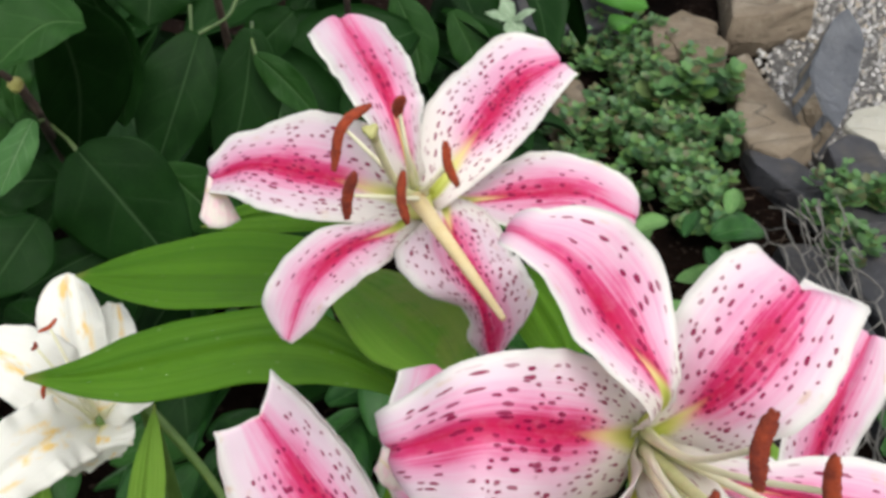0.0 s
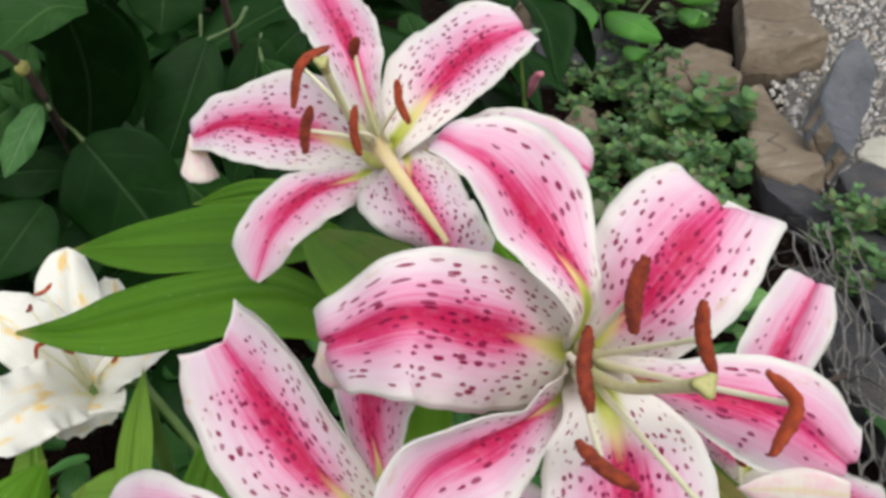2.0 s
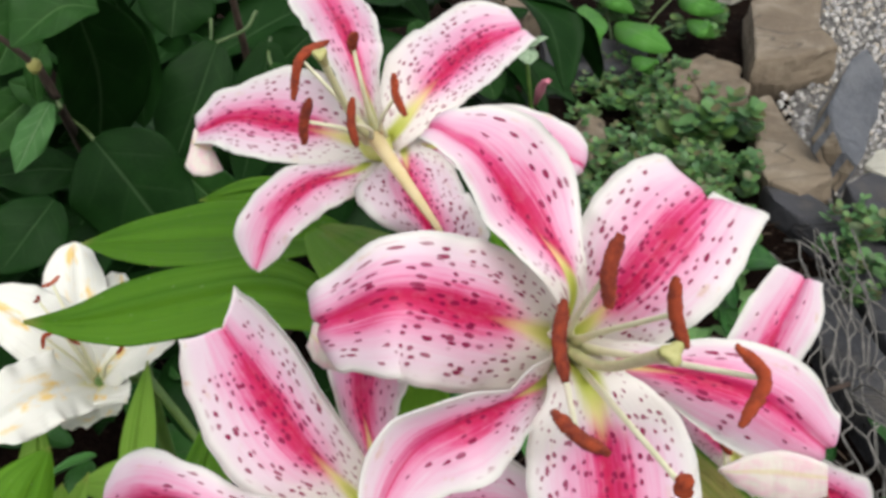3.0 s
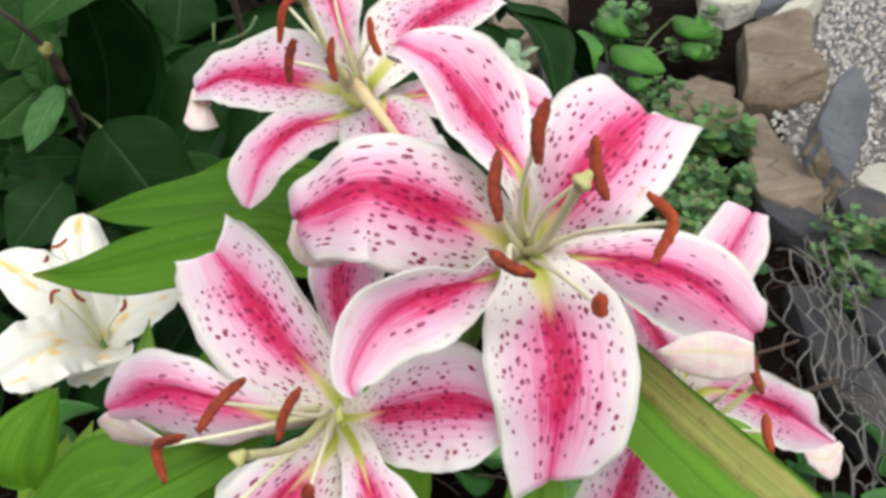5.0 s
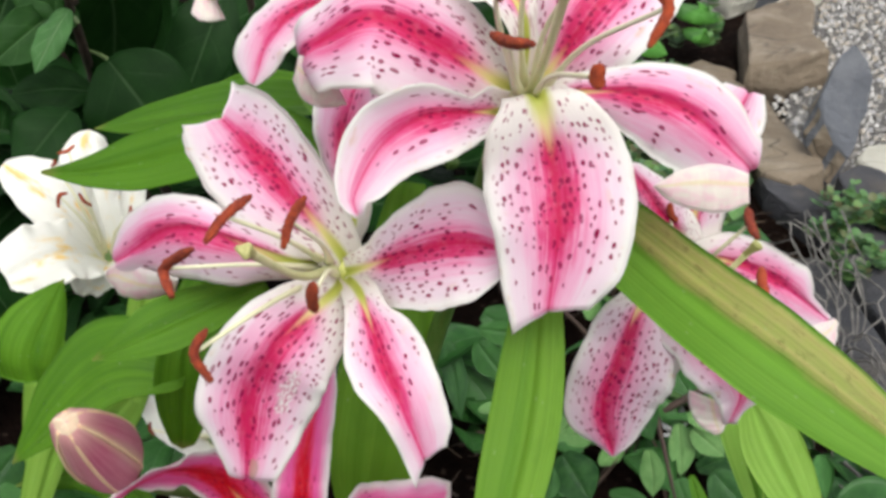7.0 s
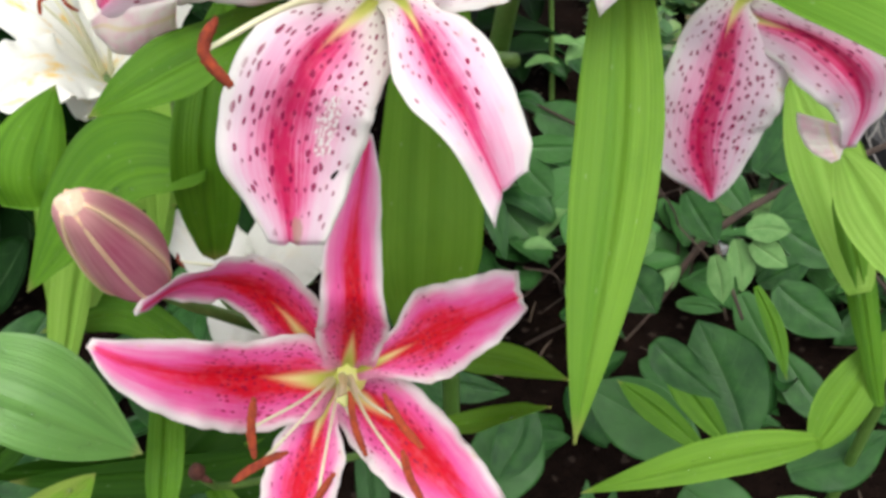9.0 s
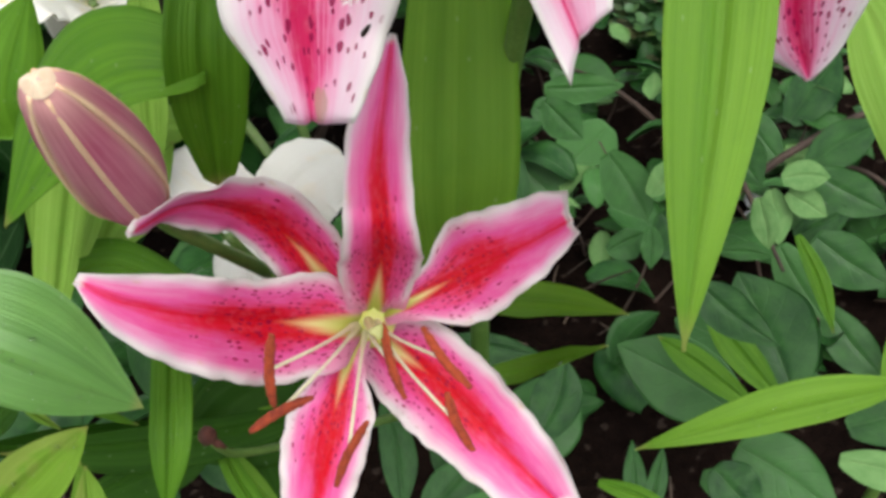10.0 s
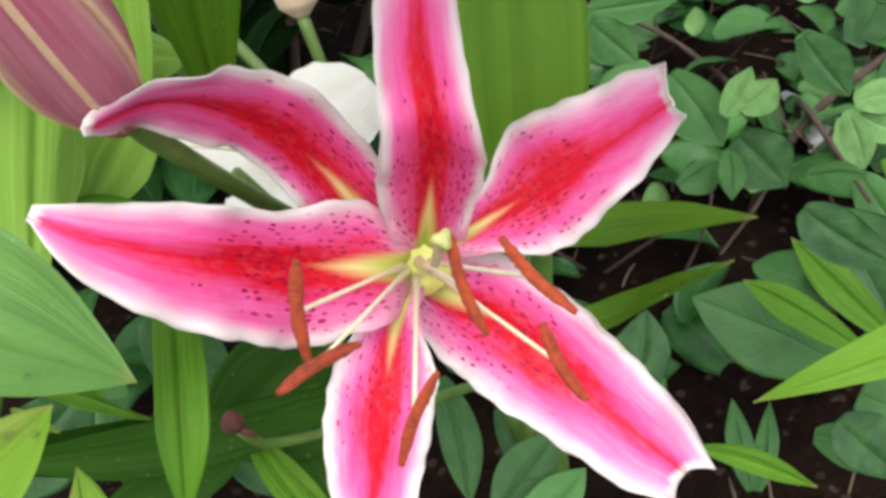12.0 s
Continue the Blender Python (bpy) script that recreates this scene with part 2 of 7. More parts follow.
def white_petal_material(name, stained):
    n = Nodes(name)
    uv, along, across, off, shift, chance = petal_coordinates(n)
    blot = n.noise(n.stretch(uv, 2.0, 2.0, 1.0, shift), 1.7, 4.0, 0.6)
    fine = n.noise(n.stretch(uv, 2.0, 26.0, 1.0, shift), 1.0, 3.0)
    colour = n.mix(fine, (0.75, 0.75, 0.67), (0.80, 0.80, 0.75))
    stain = n.math("MULTIPLY", n.smooth(blot, 0.52, 0.66), n.math("SUBTRACT", 1.0, n.smooth(off, 0.3, 0.7)))
    colour = n.mix(n.math("MULTIPLY", stain, 0.85 * stained), colour, (0.80, 0.55, 0.13))
    colour = n.mix(n.math("SUBTRACT", 1.0, n.smooth(n.math("ADD", along, n.math("MULTIPLY", off, 0.5)), 0.05, 0.3)), colour, (0.66, 0.62, 0.22))
    edge = n.math("MULTIPLY", n.smooth(off, 0.8, 1.0), n.smooth(blot, 0.55, 0.7))
    colour = n.mix(n.math("MULTIPLY", edge, 0.3 * stained), colour, (0.55, 0.36, 0.20))
    n.bump(n.math("ADD", fine, blot), 0.4, 0.0015)
    n.thin(colour, 0.25)
    return n.finish(colour, 0.55)


WHITE = white_petal_material("white_lily_petal", 1.0)
WHITE_FRESH = white_petal_material("fresh_white_lily_petal", 0.12)


def lily_leaf_material(name, dark, light, yellow, brown, gloss, wax=0.22, blight=0.0):
    """A long leaf with parallel veins."""
    n = Nodes(name)
    uv, along, across, off, shift, chance = petal_coordinates(n)
    veins = n.noise(n.stretch(uv, 0.35, 22.0, 1.0, shift), 1.0, 2.0, 0.5)
    furrow = n.math("MULTIPLY_ADD", n.math("COSINE", n.math("MULTIPLY", across, 7.5 * math.pi)), 0.5, 0.5)
    fine = n.noise(n.stretch(uv, 2.0, 60.0, 1.0, shift), 1.0, 3.0)
    blot = n.noise(n.stretch(uv, 4.0, 2.0, 1.0, shift), 1.5, 4.0)
    own = n.add("ObjectInfo").outputs["Random"]
    broad = n.noise(n.stretch(uv, 0.6, 4.0, 1.0, shift), 1.0, 2.0, 0.5)
    colour = n.mix(n.smooth(n.math("ADD", n.math("MULTIPLY", veins, 0.35), n.math("MULTIPLY", broad, 0.65)), 0.3, 0.7), dark, light)
    colour = n.mix(n.math("MULTIPLY", fine, 0.3), colour, light)
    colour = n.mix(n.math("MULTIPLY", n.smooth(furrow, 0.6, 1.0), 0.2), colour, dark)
    rib = n.math("SUBTRACT", 1.0, n.smooth(off, 0.01, 0.05))
    colour = n.mix(n.math("MULTIPLY", rib, 0.35), colour, light)
    colour = n.mix(n.math("MULTIPLY", own, 0.3), colour, dark)
    # one half painted lighter, so that the blade looks folded along its midrib
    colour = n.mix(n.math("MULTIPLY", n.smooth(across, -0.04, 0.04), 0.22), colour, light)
    colour = n.mix(n.math("MULTIPLY", n.smooth(blot, 0.5, 0.75), 0.35), colour, dark)
    if yellow > 0:
        aged = n.math("MULTIPLY", n.smooth(n.math("SUBTRACT", blot, n.math("MULTIPLY", across, 0.24)), 0.45, 0.66), yellow)
        colour = n.mix(aged, colour, (0.42, 0.40, 0.13))
    if brown > 0:
        speck = n.noise(n.stretch(uv, 40.0, 12.0, 1.0, shift), 1.0, 4.0, 0.7)
        colour = n.mix(n.math("MULTIPLY", n.math("MULTIPLY", n.smooth(speck, 0.55, 0.72), n.smooth(blot, 0.48, 0.62)), brown), colour, (0.13, 0.08, 0.03))
    if blight > 0:
        # one half of the blade has gone straw yellow with brown flecks, its margin still green
        half = n.math("ADD", n.math("MULTIPLY", across, -1.0), n.math("MULTIPLY", n.math("SUBTRACT", blot, 0.5), 0.5))
        gone = n.math("MULTIPLY", n.smooth(half, 0.02, 0.22), n.math("SUBTRACT", 1.0, n.smooth(half, 0.82, 1.0)))
        gone = n.math("MULTIPLY", gone, n.math("MULTIPLY", n.smooth(along, 0.02, 0.2), n.math("MULTIPLY_ADD", n.smooth(veins, 0.35, 0.6), 0.3, 0.7)))
        fleck = n.noise(n.stretch(uv, 22.0, 10.0, 1.0, shift), 1.0, 5.0, 0.7)
        straw = n.mix(n.smooth(fleck, 0.35, 0.6), (0.50, 0.49, 0.15), (0.54, 0.46, 0.18))
        straw = n.mix(n.math("MULTIPLY", n.smooth(fleck, 0.54, 0.68), 0.7), straw, (0.24, 0.18, 0.06))
        colour = n.mix(n.math("MULTIPLY", gone, 0.85 * blight), colour, straw)
    tip = n.smooth(along, 0.93, 1.0)
    colour = n.mix(n.math("MULTIPLY", tip, 0.7), colour, (0.36, 0.38, 0.10))
    # pale flecks painted in, as the glint of small water drops
    drop = n.add("TexVoronoi", voronoi_dimensions="2D")
    n.link(n.stretch(uv, 14.0, 5.0, 1.0, shift), drop.inputs["Vector"])
    drop.inputs["Scale"].default_value = 1.0
    pick = n.add("SeparateColor")
    n.link(drop.outputs["Color"], pick.inputs[0])
    fleck = n.math("MULTIPLY", n.math("SUBTRACT", 1.0, n.smooth(drop.outputs["Distance"], 0.04, 0.1)), n.smooth(pick.outputs[0], 0.82, 0.84))
    colour = n.mix(n.math("MULTIPLY", fleck, 0.22), colour, (0.42, 0.5, 0.3))
    n.bump(n.math("ADD", n.math("MULTIPLY", veins, 0.9), n.math("MULTIPLY", fine, 0.4)), 0.6, 0.0014)
    n.thin(colour, 0.48)
    n.bsdf.inputs["Specular IOR Level"].default_value = wax
    return n.finish(colour, gloss)


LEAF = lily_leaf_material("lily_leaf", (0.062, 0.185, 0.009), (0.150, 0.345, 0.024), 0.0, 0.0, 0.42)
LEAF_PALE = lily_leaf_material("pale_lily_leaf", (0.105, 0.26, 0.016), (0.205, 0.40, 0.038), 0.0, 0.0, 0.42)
# The brightest of the lily leaf greens.
LEAF_BRIGHT = lily_leaf_material("bright_lily_leaf", (0.21, 0.41, 0.05), (0.34, 0.56, 0.10), 0.0, 0.0, 0.42)
# Glossy leaf; its sky sheen is partly put into this paler, bluer green.
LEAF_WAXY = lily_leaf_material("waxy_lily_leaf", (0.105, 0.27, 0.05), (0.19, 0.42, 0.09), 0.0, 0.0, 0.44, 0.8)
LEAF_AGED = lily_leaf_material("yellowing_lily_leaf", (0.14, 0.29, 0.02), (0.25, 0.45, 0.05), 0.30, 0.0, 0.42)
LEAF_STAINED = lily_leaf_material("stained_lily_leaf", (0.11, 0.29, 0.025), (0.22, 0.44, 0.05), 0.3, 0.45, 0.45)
# Lily leaf with the shade under the flower put into its colour.
LEAF_SHADED = lily_leaf_material("shaded_lily_leaf", (0.015, 0.060, 0.004), (0.040, 0.125, 0.009), 0.0, 0.0, 0.48, 0.12)
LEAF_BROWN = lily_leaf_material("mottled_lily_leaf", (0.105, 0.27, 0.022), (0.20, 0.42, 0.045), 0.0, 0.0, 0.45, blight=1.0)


ANTHER = plain("rust_pollen", (0.16, 0.016, 0.006), (0.47, 0.070, 0.015), 420.0, 0.85, 0.8, 0.0012)
FILAMENT = plain("cream_filament", (0.65, 0.65, 0.41), (0.77, 0.75, 0.55), 120.0, 0.45, 0.1, 0.0003)
STYLE = plain("pale_green_style", (0.50, 0.53, 0.22), (0.66, 0.66, 0.38), 120.0, 0.4, 0.2, 0.0005)
LIME = plain("lime_throat", (0.58, 0.62, 0.13), (0.76, 0.74, 0.38), 90.0, 0.35, 0.2, 0.0006, 0.15)
STIGMA = plain("olive_stigma", (0.24, 0.25, 0.07), (0.38, 0.36, 0.14), 200.0, 0.5, 0.4, 0.0006)
STEM = plain("green_stem", (0.06, 0.13, 0.02), (0.13, 0.22, 0.05), 60.0, 0.45, 0.2, 0.0006)
CREAM = plain("cream_ribbon", (0.70, 0.56, 0.28), (0.78, 0.66, 0.40), 120.0, 0.5, 0.1, 0.0003, 0.15)
BUD = plain("rose_bud", (0.50, 0.12, 0.20), (0.63, 0.26, 0.31), 40.0, 0.5, 0.2, 0.0006, 0.15)


def bud_material():
    """Dusky pink, streaked lengthwise, paler and greenish towards the tip and the ribs."""
    n = Nodes("streaked_bud")
    uv, along, across, off, shift, chance = petal_coordinates(n)
    streak = n.noise(n.stretch(uv, 1.2, 46.0), 1.0, 4.0, 0.6)
    patch = n.noise(n.stretch(uv, 3.0, 7.0), 1.0, 3.0)
    lobe = n.math("MULTIPLY_ADD", n.math("COSINE", n.math("MULTIPLY", across, 3.0 * math.pi)), 0.5, 0.5)
    f = n.math("ADD", n.math("MULTIPLY", streak, 0.6), n.math("MULTIPLY", patch, 0.45))
    colour = n.mix(n.smooth(f, 0.35, 0.7), (0.45, 0.09, 0.17), (0.60, 0.23, 0.30))
    colour = n.mix(n.math("MULTIPLY", n.smooth(lobe, 0.75, 1.0), 0.5), colour, (0.70, 0.50, 0.36))
    colour = n.mix(n.math("MULTIPLY", n.smooth(along, 0.72, 1.0), 0.55), colour, (0.68, 0.44, 0.36))
    colour = n.mix(n.math("MULTIPLY", n.math("SUBTRACT", 1.0, n.smooth(along, 0.0, 0.14)), 0.4), colour, (0.40, 0.30, 0.14))
    n.bump(n.math("ADD", streak, patch), 0.3, 0.001)
    n.thin(colour, 0.15)
    return n.finish(colour, 0.45)


BUD_SKIN = bud_material()
BUD_RIB = plain("bud_rib", (0.66, 0.40, 0.27), (0.74, 0.56, 0.34), 60.0, 0.5, 0.2, 0.0006)
BUD_TIP = plain("cream_bud_tip", (0.58, 0.40, 0.27), (0.70, 0.56, 0.40), 90.0, 0.6, 0.3, 0.0006)
HUSK = plain("brown_husk", (0.045, 0.014, 0.008), (0.15, 0.045, 0.028), 260.0, 0.7, 0.7, 0.0012)
TWIG = plain("dark_twig", (0.03, 0.018, 0.012), (0.08, 0.05, 0.035), 60.0, 0.85, 0.6, 0.002)
WIRE = plain("weathered_wire", (0.050, 0.046, 0.040), (0.20, 0.188, 0.170), 80.0, 0.6, 0.4, 0.001)


def water_material():
    n = Nodes("water")
    n.bsdf.inputs["Transmission Weight"].default_value = 1.0
    n.bsdf.inputs["IOR"].default_value = 1.33
    return n.finish((0.95, 0.97, 0.97), 0.03)


WATER = water_material()
CHIP = plain("white_chip", (0.72, 0.74, 0.78), (0.84, 0.85, 0.86), 60.0, 0.7, 0.4, 0.002)


def soil_material():
    n = Nodes("dark_soil")
    where = n.add("TexCoord").outputs["Object"]
    big = n.noise(where, 9.0, 5.0, 0.6)
    crumb = n.noise(where, 90.0, 4.0, 0.7)
    bit = n.add("TexVoronoi")
    n.link(where, bit.inputs["Vector"])
    bit.inputs["Scale"].default_value = 170.0
    pick = n.add("SeparateColor")
    n.link(bit.outputs["Color"], pick.inputs[0])
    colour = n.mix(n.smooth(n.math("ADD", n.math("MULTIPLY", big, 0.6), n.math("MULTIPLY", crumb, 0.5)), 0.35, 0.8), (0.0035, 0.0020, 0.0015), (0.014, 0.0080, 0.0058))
    colour = n.mix(n.math("MULTIPLY", n.smooth(pick.outputs[0], 0.95, 0.97), 0.4), colour, (0.07, 0.052, 0.040))
    n.bump(n.math("ADD", big, n.math("MULTIPLY", crumb, 0.6)), 1.0, 0.02)
    n.bsdf.inputs["Specular IOR Level"].default_value = 0.03
    return n.finish(colour, 0.95)


SOIL = soil_material()


def net_leaf_material(name, dark, light, vein, gloss, pairs, seen, shine=0.14, fork=0.36, spread=0.35, fresh=None):
    """A broad leaf with a midrib and side veins."""
    n = Nodes(name)
    uv, along, across, off, shift, chance = petal_coordinates(n)
    blot = n.noise(n.stretch(uv, 3.0, 2.0, 1.0, shift), 1.6, 4.0)
    fine = n.noise(n.stretch(uv, 40.0, 30.0, 1.0, shift), 1.0, 4.0)
    colour = n.mix(n.smooth(n.math("ADD", n.math("MULTIPLY", blot, 0.8), n.math("MULTIPLY", fine, 0.25)), 0.3, 0.8), dark, light)
    own = n.add("ObjectInfo").outputs["Random"]
    colour = n.mix(n.math("MULTIPLY", n.math("POWER", own, 1.5), spread), colour, fresh or light)
    phase = n.math("FRACT", n.math("MULTIPLY", n.math("SUBTRACT", n.math("ADD", along, n.math("MULTIPLY", blot, 0.06)), n.math("MULTIPLY", off, 0.28)), pairs))
    side = n.math("SUBTRACT", 1.0, n.smooth(n.math("ABSOLUTE", n.math("SUBTRACT", phase, 0.5)), 0.02, 0.09))
    rib = n.math("SUBTRACT", 1.0, n.smooth(off, 0.015, 0.055))
    side = n.math("MULTIPLY", side, n.math("SUBTRACT", 1.0, n.smooth(off, 0.5, 0.95)))
    lines = n.math("MAXIMUM", rib, n.math("MULTIPLY", side, fork))
    colour = n.mix(n.math("MULTIPLY", lines, seen), colour, vein)
    n.bump(n.math("SUBTRACT", n.math("MULTIPLY", fine, 0.3), lines), 0.5, 0.002)
    n.thin(colour, 0.2)
    n.bsdf.inputs["Specular IOR Level"].default_value = shine
    return n.finish(colour, gloss)


# Shade inside the shrub is put into this near-black green.
BROAD = net_leaf_material("shaded_broad_leaf", (0.004, 0.020, 0.003), (0.010, 0.039, 0.007), (0.07, 0.13, 0.055), 0.5, 4.0, 0.34, 0.08, 0.14)
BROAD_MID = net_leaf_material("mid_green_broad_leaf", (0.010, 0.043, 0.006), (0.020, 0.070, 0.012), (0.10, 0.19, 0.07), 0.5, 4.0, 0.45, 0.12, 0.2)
# Lit copy of the same leaf, its light put into the colour.
BROAD_LIT = net_leaf_material("lit_broad_leaf", (0.038, 0.115, 0.030), (0.062, 0.160, 0.046), (0.20, 0.30, 0.16), 0.45, 5.0, 0.7)
STALK = plain("pale_leaf_stalk", (0.05, 0.09, 0.025), (0.10, 0.15, 0.05), 80.0, 0.5, 0.2, 0.0005)
OVAL = net_leaf_material("blue_green_oval_leaf", (0.006, 0.039, 0.008), (0.030, 0.106, 0.021), (0.08, 0.16, 0.06), 0.34, 7.0, 0.35, 0.22, 0.25, 0.75, (0.068, 0.198, 0.046))
SEEDLING = net_leaf_material("seedling_leaf", (0.040, 0.15, 0.020), (0.080, 0.235, 0.038), (0.16, 0.34, 0.09), 0.45, 6.0, 0.3)
OVAL_PALE = net_leaf_material("fresh_oval_leaf", (0.09, 0.21, 0.06), (0.16, 0.30, 0.10), (0.22, 0.34, 0.14), 0.42, 7.0, 0.4)


def island_material(name, shades, rough, scale, thin=0.0):
    """For many small joined pieces: each takes one of the shades."""
    n = Nodes(name)
    where = n.add("TexCoord").outputs["Object"]
    chance = n.add("NewGeometry").outputs["Random Per Island"]
    ramp = n.add("ValToRGB")
    ramp.color_ramp.interpolation = "LINEAR"
    ramp.color_ramp.elements[0].color = (*shades[0], 1)
    ramp.color_ramp.elements[1].color = (*shades[-1], 1)
    for k, shade in enumerate(shades[1:-1]):
        ramp.color_ramp.elements.new((k + 1) / (len(shades) - 1)).color = (*shade, 1)
    n.link(chance, ramp.inputs[0])
    fine = n.noise(where, scale, 4.0, 0.6)
    colour = n.mix(n.math("MULTIPLY", fine, 0.45), ramp.outputs[0], shades[0])
    n.bump(fine, 0.4, 0.002)
    if thin:
        n.thin(colour, thin)
    return n.finish(colour, rough)


COVER = island_material("small_round_leaves", [(0.03, 0.09, 0.025), (0.06, 0.16, 0.04), (0.11, 0.24, 0.07), (0.14, 0.25, 0.05), (0.08, 0.18, 0.08), (0.13, 0.10, 0.04), (0.14, 0.30, 0.09), (0.045, 0.13, 0.05)], 0.5, 60.0, 0.25)
GRAVEL = island_material("gravel", [(0.19, 0.18, 0.165), (0.36, 0.345, 0.32), (0.54, 0.53, 0.50), (0.36, 0.30, 0.22), (0.45, 0.43, 0.40), (0.25, 0.25, 0.26), (0.62, 0.60, 0.57)], 0.85, 120.0)
DEBRIS = island_material("dead_stalks", [(0.03, 0.02, 0.013), (0.075, 0.05, 0.032), (0.15, 0.105, 0.07)], 0.9, 120.0)


def stone_material(name, a, b, c, layer, vein=0.5):
    """Layered stone with paler patches, fine grain and a few dark cracks."""
    n = Nodes(name)
    where = n.add("TexCoord").outputs["Object"]
    bands = n.noise(n.stretch(where, 6.0, 6.0, layer), 1.0, 5.0, 0.65)
    patch = n.noise(where, 16.0, 5.0, 0.65)
    grain = n.noise(where, 140.0, 4.0, 0.7)
    pit = n.noise(where, 55.0, 4.0, 0.7)
    crack = n.math("ABSOLUTE", n.math("SUBTRACT", n.noise(n.stretch(where, 1.0, 2.6, 1.4), 4.0, 2.0, 0.4), 0.5))
    crack = n.math("SUBTRACT", 1.0, n.smooth(crack, 0.002, 0.010))
    colour = n.mix(n.smooth(bands, 0.35, 0.65), a, b)
    colour = n.mix(n.smooth(patch, 0.48, 0.72), colour, c)
    colour = n.mix(n.math("MULTIPLY", grain, 0.4), colour, a)
    colour = n.mix(n.math("MULTIPLY", n.smooth(pit, 0.58, 0.72), 0.4), colour, c)
    colour = n.mix(n.math("MULTIPLY", crack, vein), colour, (0.02, 0.017, 0.014))
    height = n.math("ADD", n.math("ADD", bands, patch), n.math("ADD", n.math("MULTIPLY", grain, 0.4), n.math("MULTIPLY", pit, 0.5)))
    n.bump(n.math("SUBTRACT", height, n.math("MULTIPLY", crack, 0.6 * vein)), 0.9, 0.010)
    return n.finish(colour, 0.8)


STONE_BROWN = stone_material("brown_stone", (0.125, 0.094, 0.062), (0.205, 0.162, 0.112), (0.26, 0.22, 0.165), 18.0, 0.45)
STONE_SLATE = stone_material("blue_grey_slate", (0.070, 0.075, 0.086), (0.098, 0.105, 0.120), (0.125, 0.130, 0.140), 5.0, 0.0)
STONE_PALE = stone_material("pale_stone", (0.36, 0.35, 0.29), (0.46, 0.44, 0.37), (0.42, 0.42, 0.37), 9.0, 0.3)
STONE_DARK = stone_material("dark_slate", (0.024, 0.025, 0.029), (0.046, 0.046, 0.052), (0.078, 0.069, 0.058), 12.0, 0.4)


# ---- building blocks ----
def part(name, data, material, parent, label=""):
    """Links a bmesh, or vertices with faces, as one mesh object under a thing; places are in the world."""
    mesh = bpy.data.meshes.new(name)
    up = parent
    at = Vector()
    while up is not None:
        at += up.location
        up = up.parent
    if isinstance(data, bmesh.types.BMesh):
        bmesh.ops.translate(data, verts=data.verts, vec=-at)
        data.to_mesh(mesh)
        data.free()
    else:
        verts, faces, uvs = data
        mesh.from_pydata([tuple(p) for p in np.asarray(verts) - np.array(at)], [], faces)
        if uvs is not None:
            layer = mesh.uv_layers.new(name="UVMap")
            flat = np.asarray(uvs)[[i for f in faces for i in f]]
            layer.data.foreach_set("uv", flat.astype(np.float32).ravel())
    mesh.shade_smooth()
    mesh.materials.append(material)
    ob = new(name, mesh)
    ob.parent = parent
    if label:
        tagged(ob, label)
    return ob


def thing(name, at, label, category, group="", kind=""):
    ob = new(name)
    ob.location = at
    ob.empty_display_size = 0.01
    return tagged(ob, label, category, group, kind)


def spline(points, count):
    """Even samples of a smooth curve through the points."""
    p = np.array(points, float)
    p = np.vstack([2 * p[0] - p[1], p, 2 * p[-1] - p[-2]])
    dense = []
    for i in range(1, len(p) - 2):
        for s in np.linspace(0, 1, 40, endpoint=i == len(p) - 3):
            a, b, c, d = p[i - 1], p[i], p[i + 1], p[i + 2]
            dense.append(0.5 * (2 * b + (c - a) * s + (2 * a - 5 * b + 4 * c - d) * s * s + (3 * b - a - 3 * c + d) * s ** 3))
    dense = np.array(dense)
    far = np.r_[0, np.cumsum(np.linalg.norm(np.diff(dense, axis=0), axis=1))]
    at = np.linspace(0, far[-1], count)
    return np.stack([np.interp(at, far, dense[:, k]) for k in range(3)], 1), far[-1]


def unit(a):
    return a / max(np.linalg.norm(a), 1e-9)


def tube(points, radii, sides=10, count=24, squash=1.0):
    """A rounded rod along a smooth curve, closed at both ends."""
    line, length = spline(points, count)
    radius = np.interp(np.linspace(0, 1, count), np.linspace(0, 1, len(radii)), radii)
    tangent = np.gradient(line, axis=0)
    side = np.cross(tangent[0], (0.3, 0.5, 0.81))
    verts, faces = [], []
    for k in range(count):
        t = unit(tangent[k])
        side = unit(side - t * (side @ t))
        other = np.cross(t, side)
        for a in range(sides):
            w = 2 * math.pi * a / sides
            verts.append(line[k] + radius[k] * (math.cos(w) * side + squash * math.sin(w) * other))
    for k in range(count - 1):
        for a in range(sides):
            b = (a + 1) % sides
            faces.append((k * sides + a, k * sides + b, (k + 1) * sides + b, (k + 1) * sides + a))
    faces.append(tuple(range(sides))[::-1])
    faces.append(tuple((count - 1) * sides + a for a in range(sides)))
    return np.array(verts), faces, None


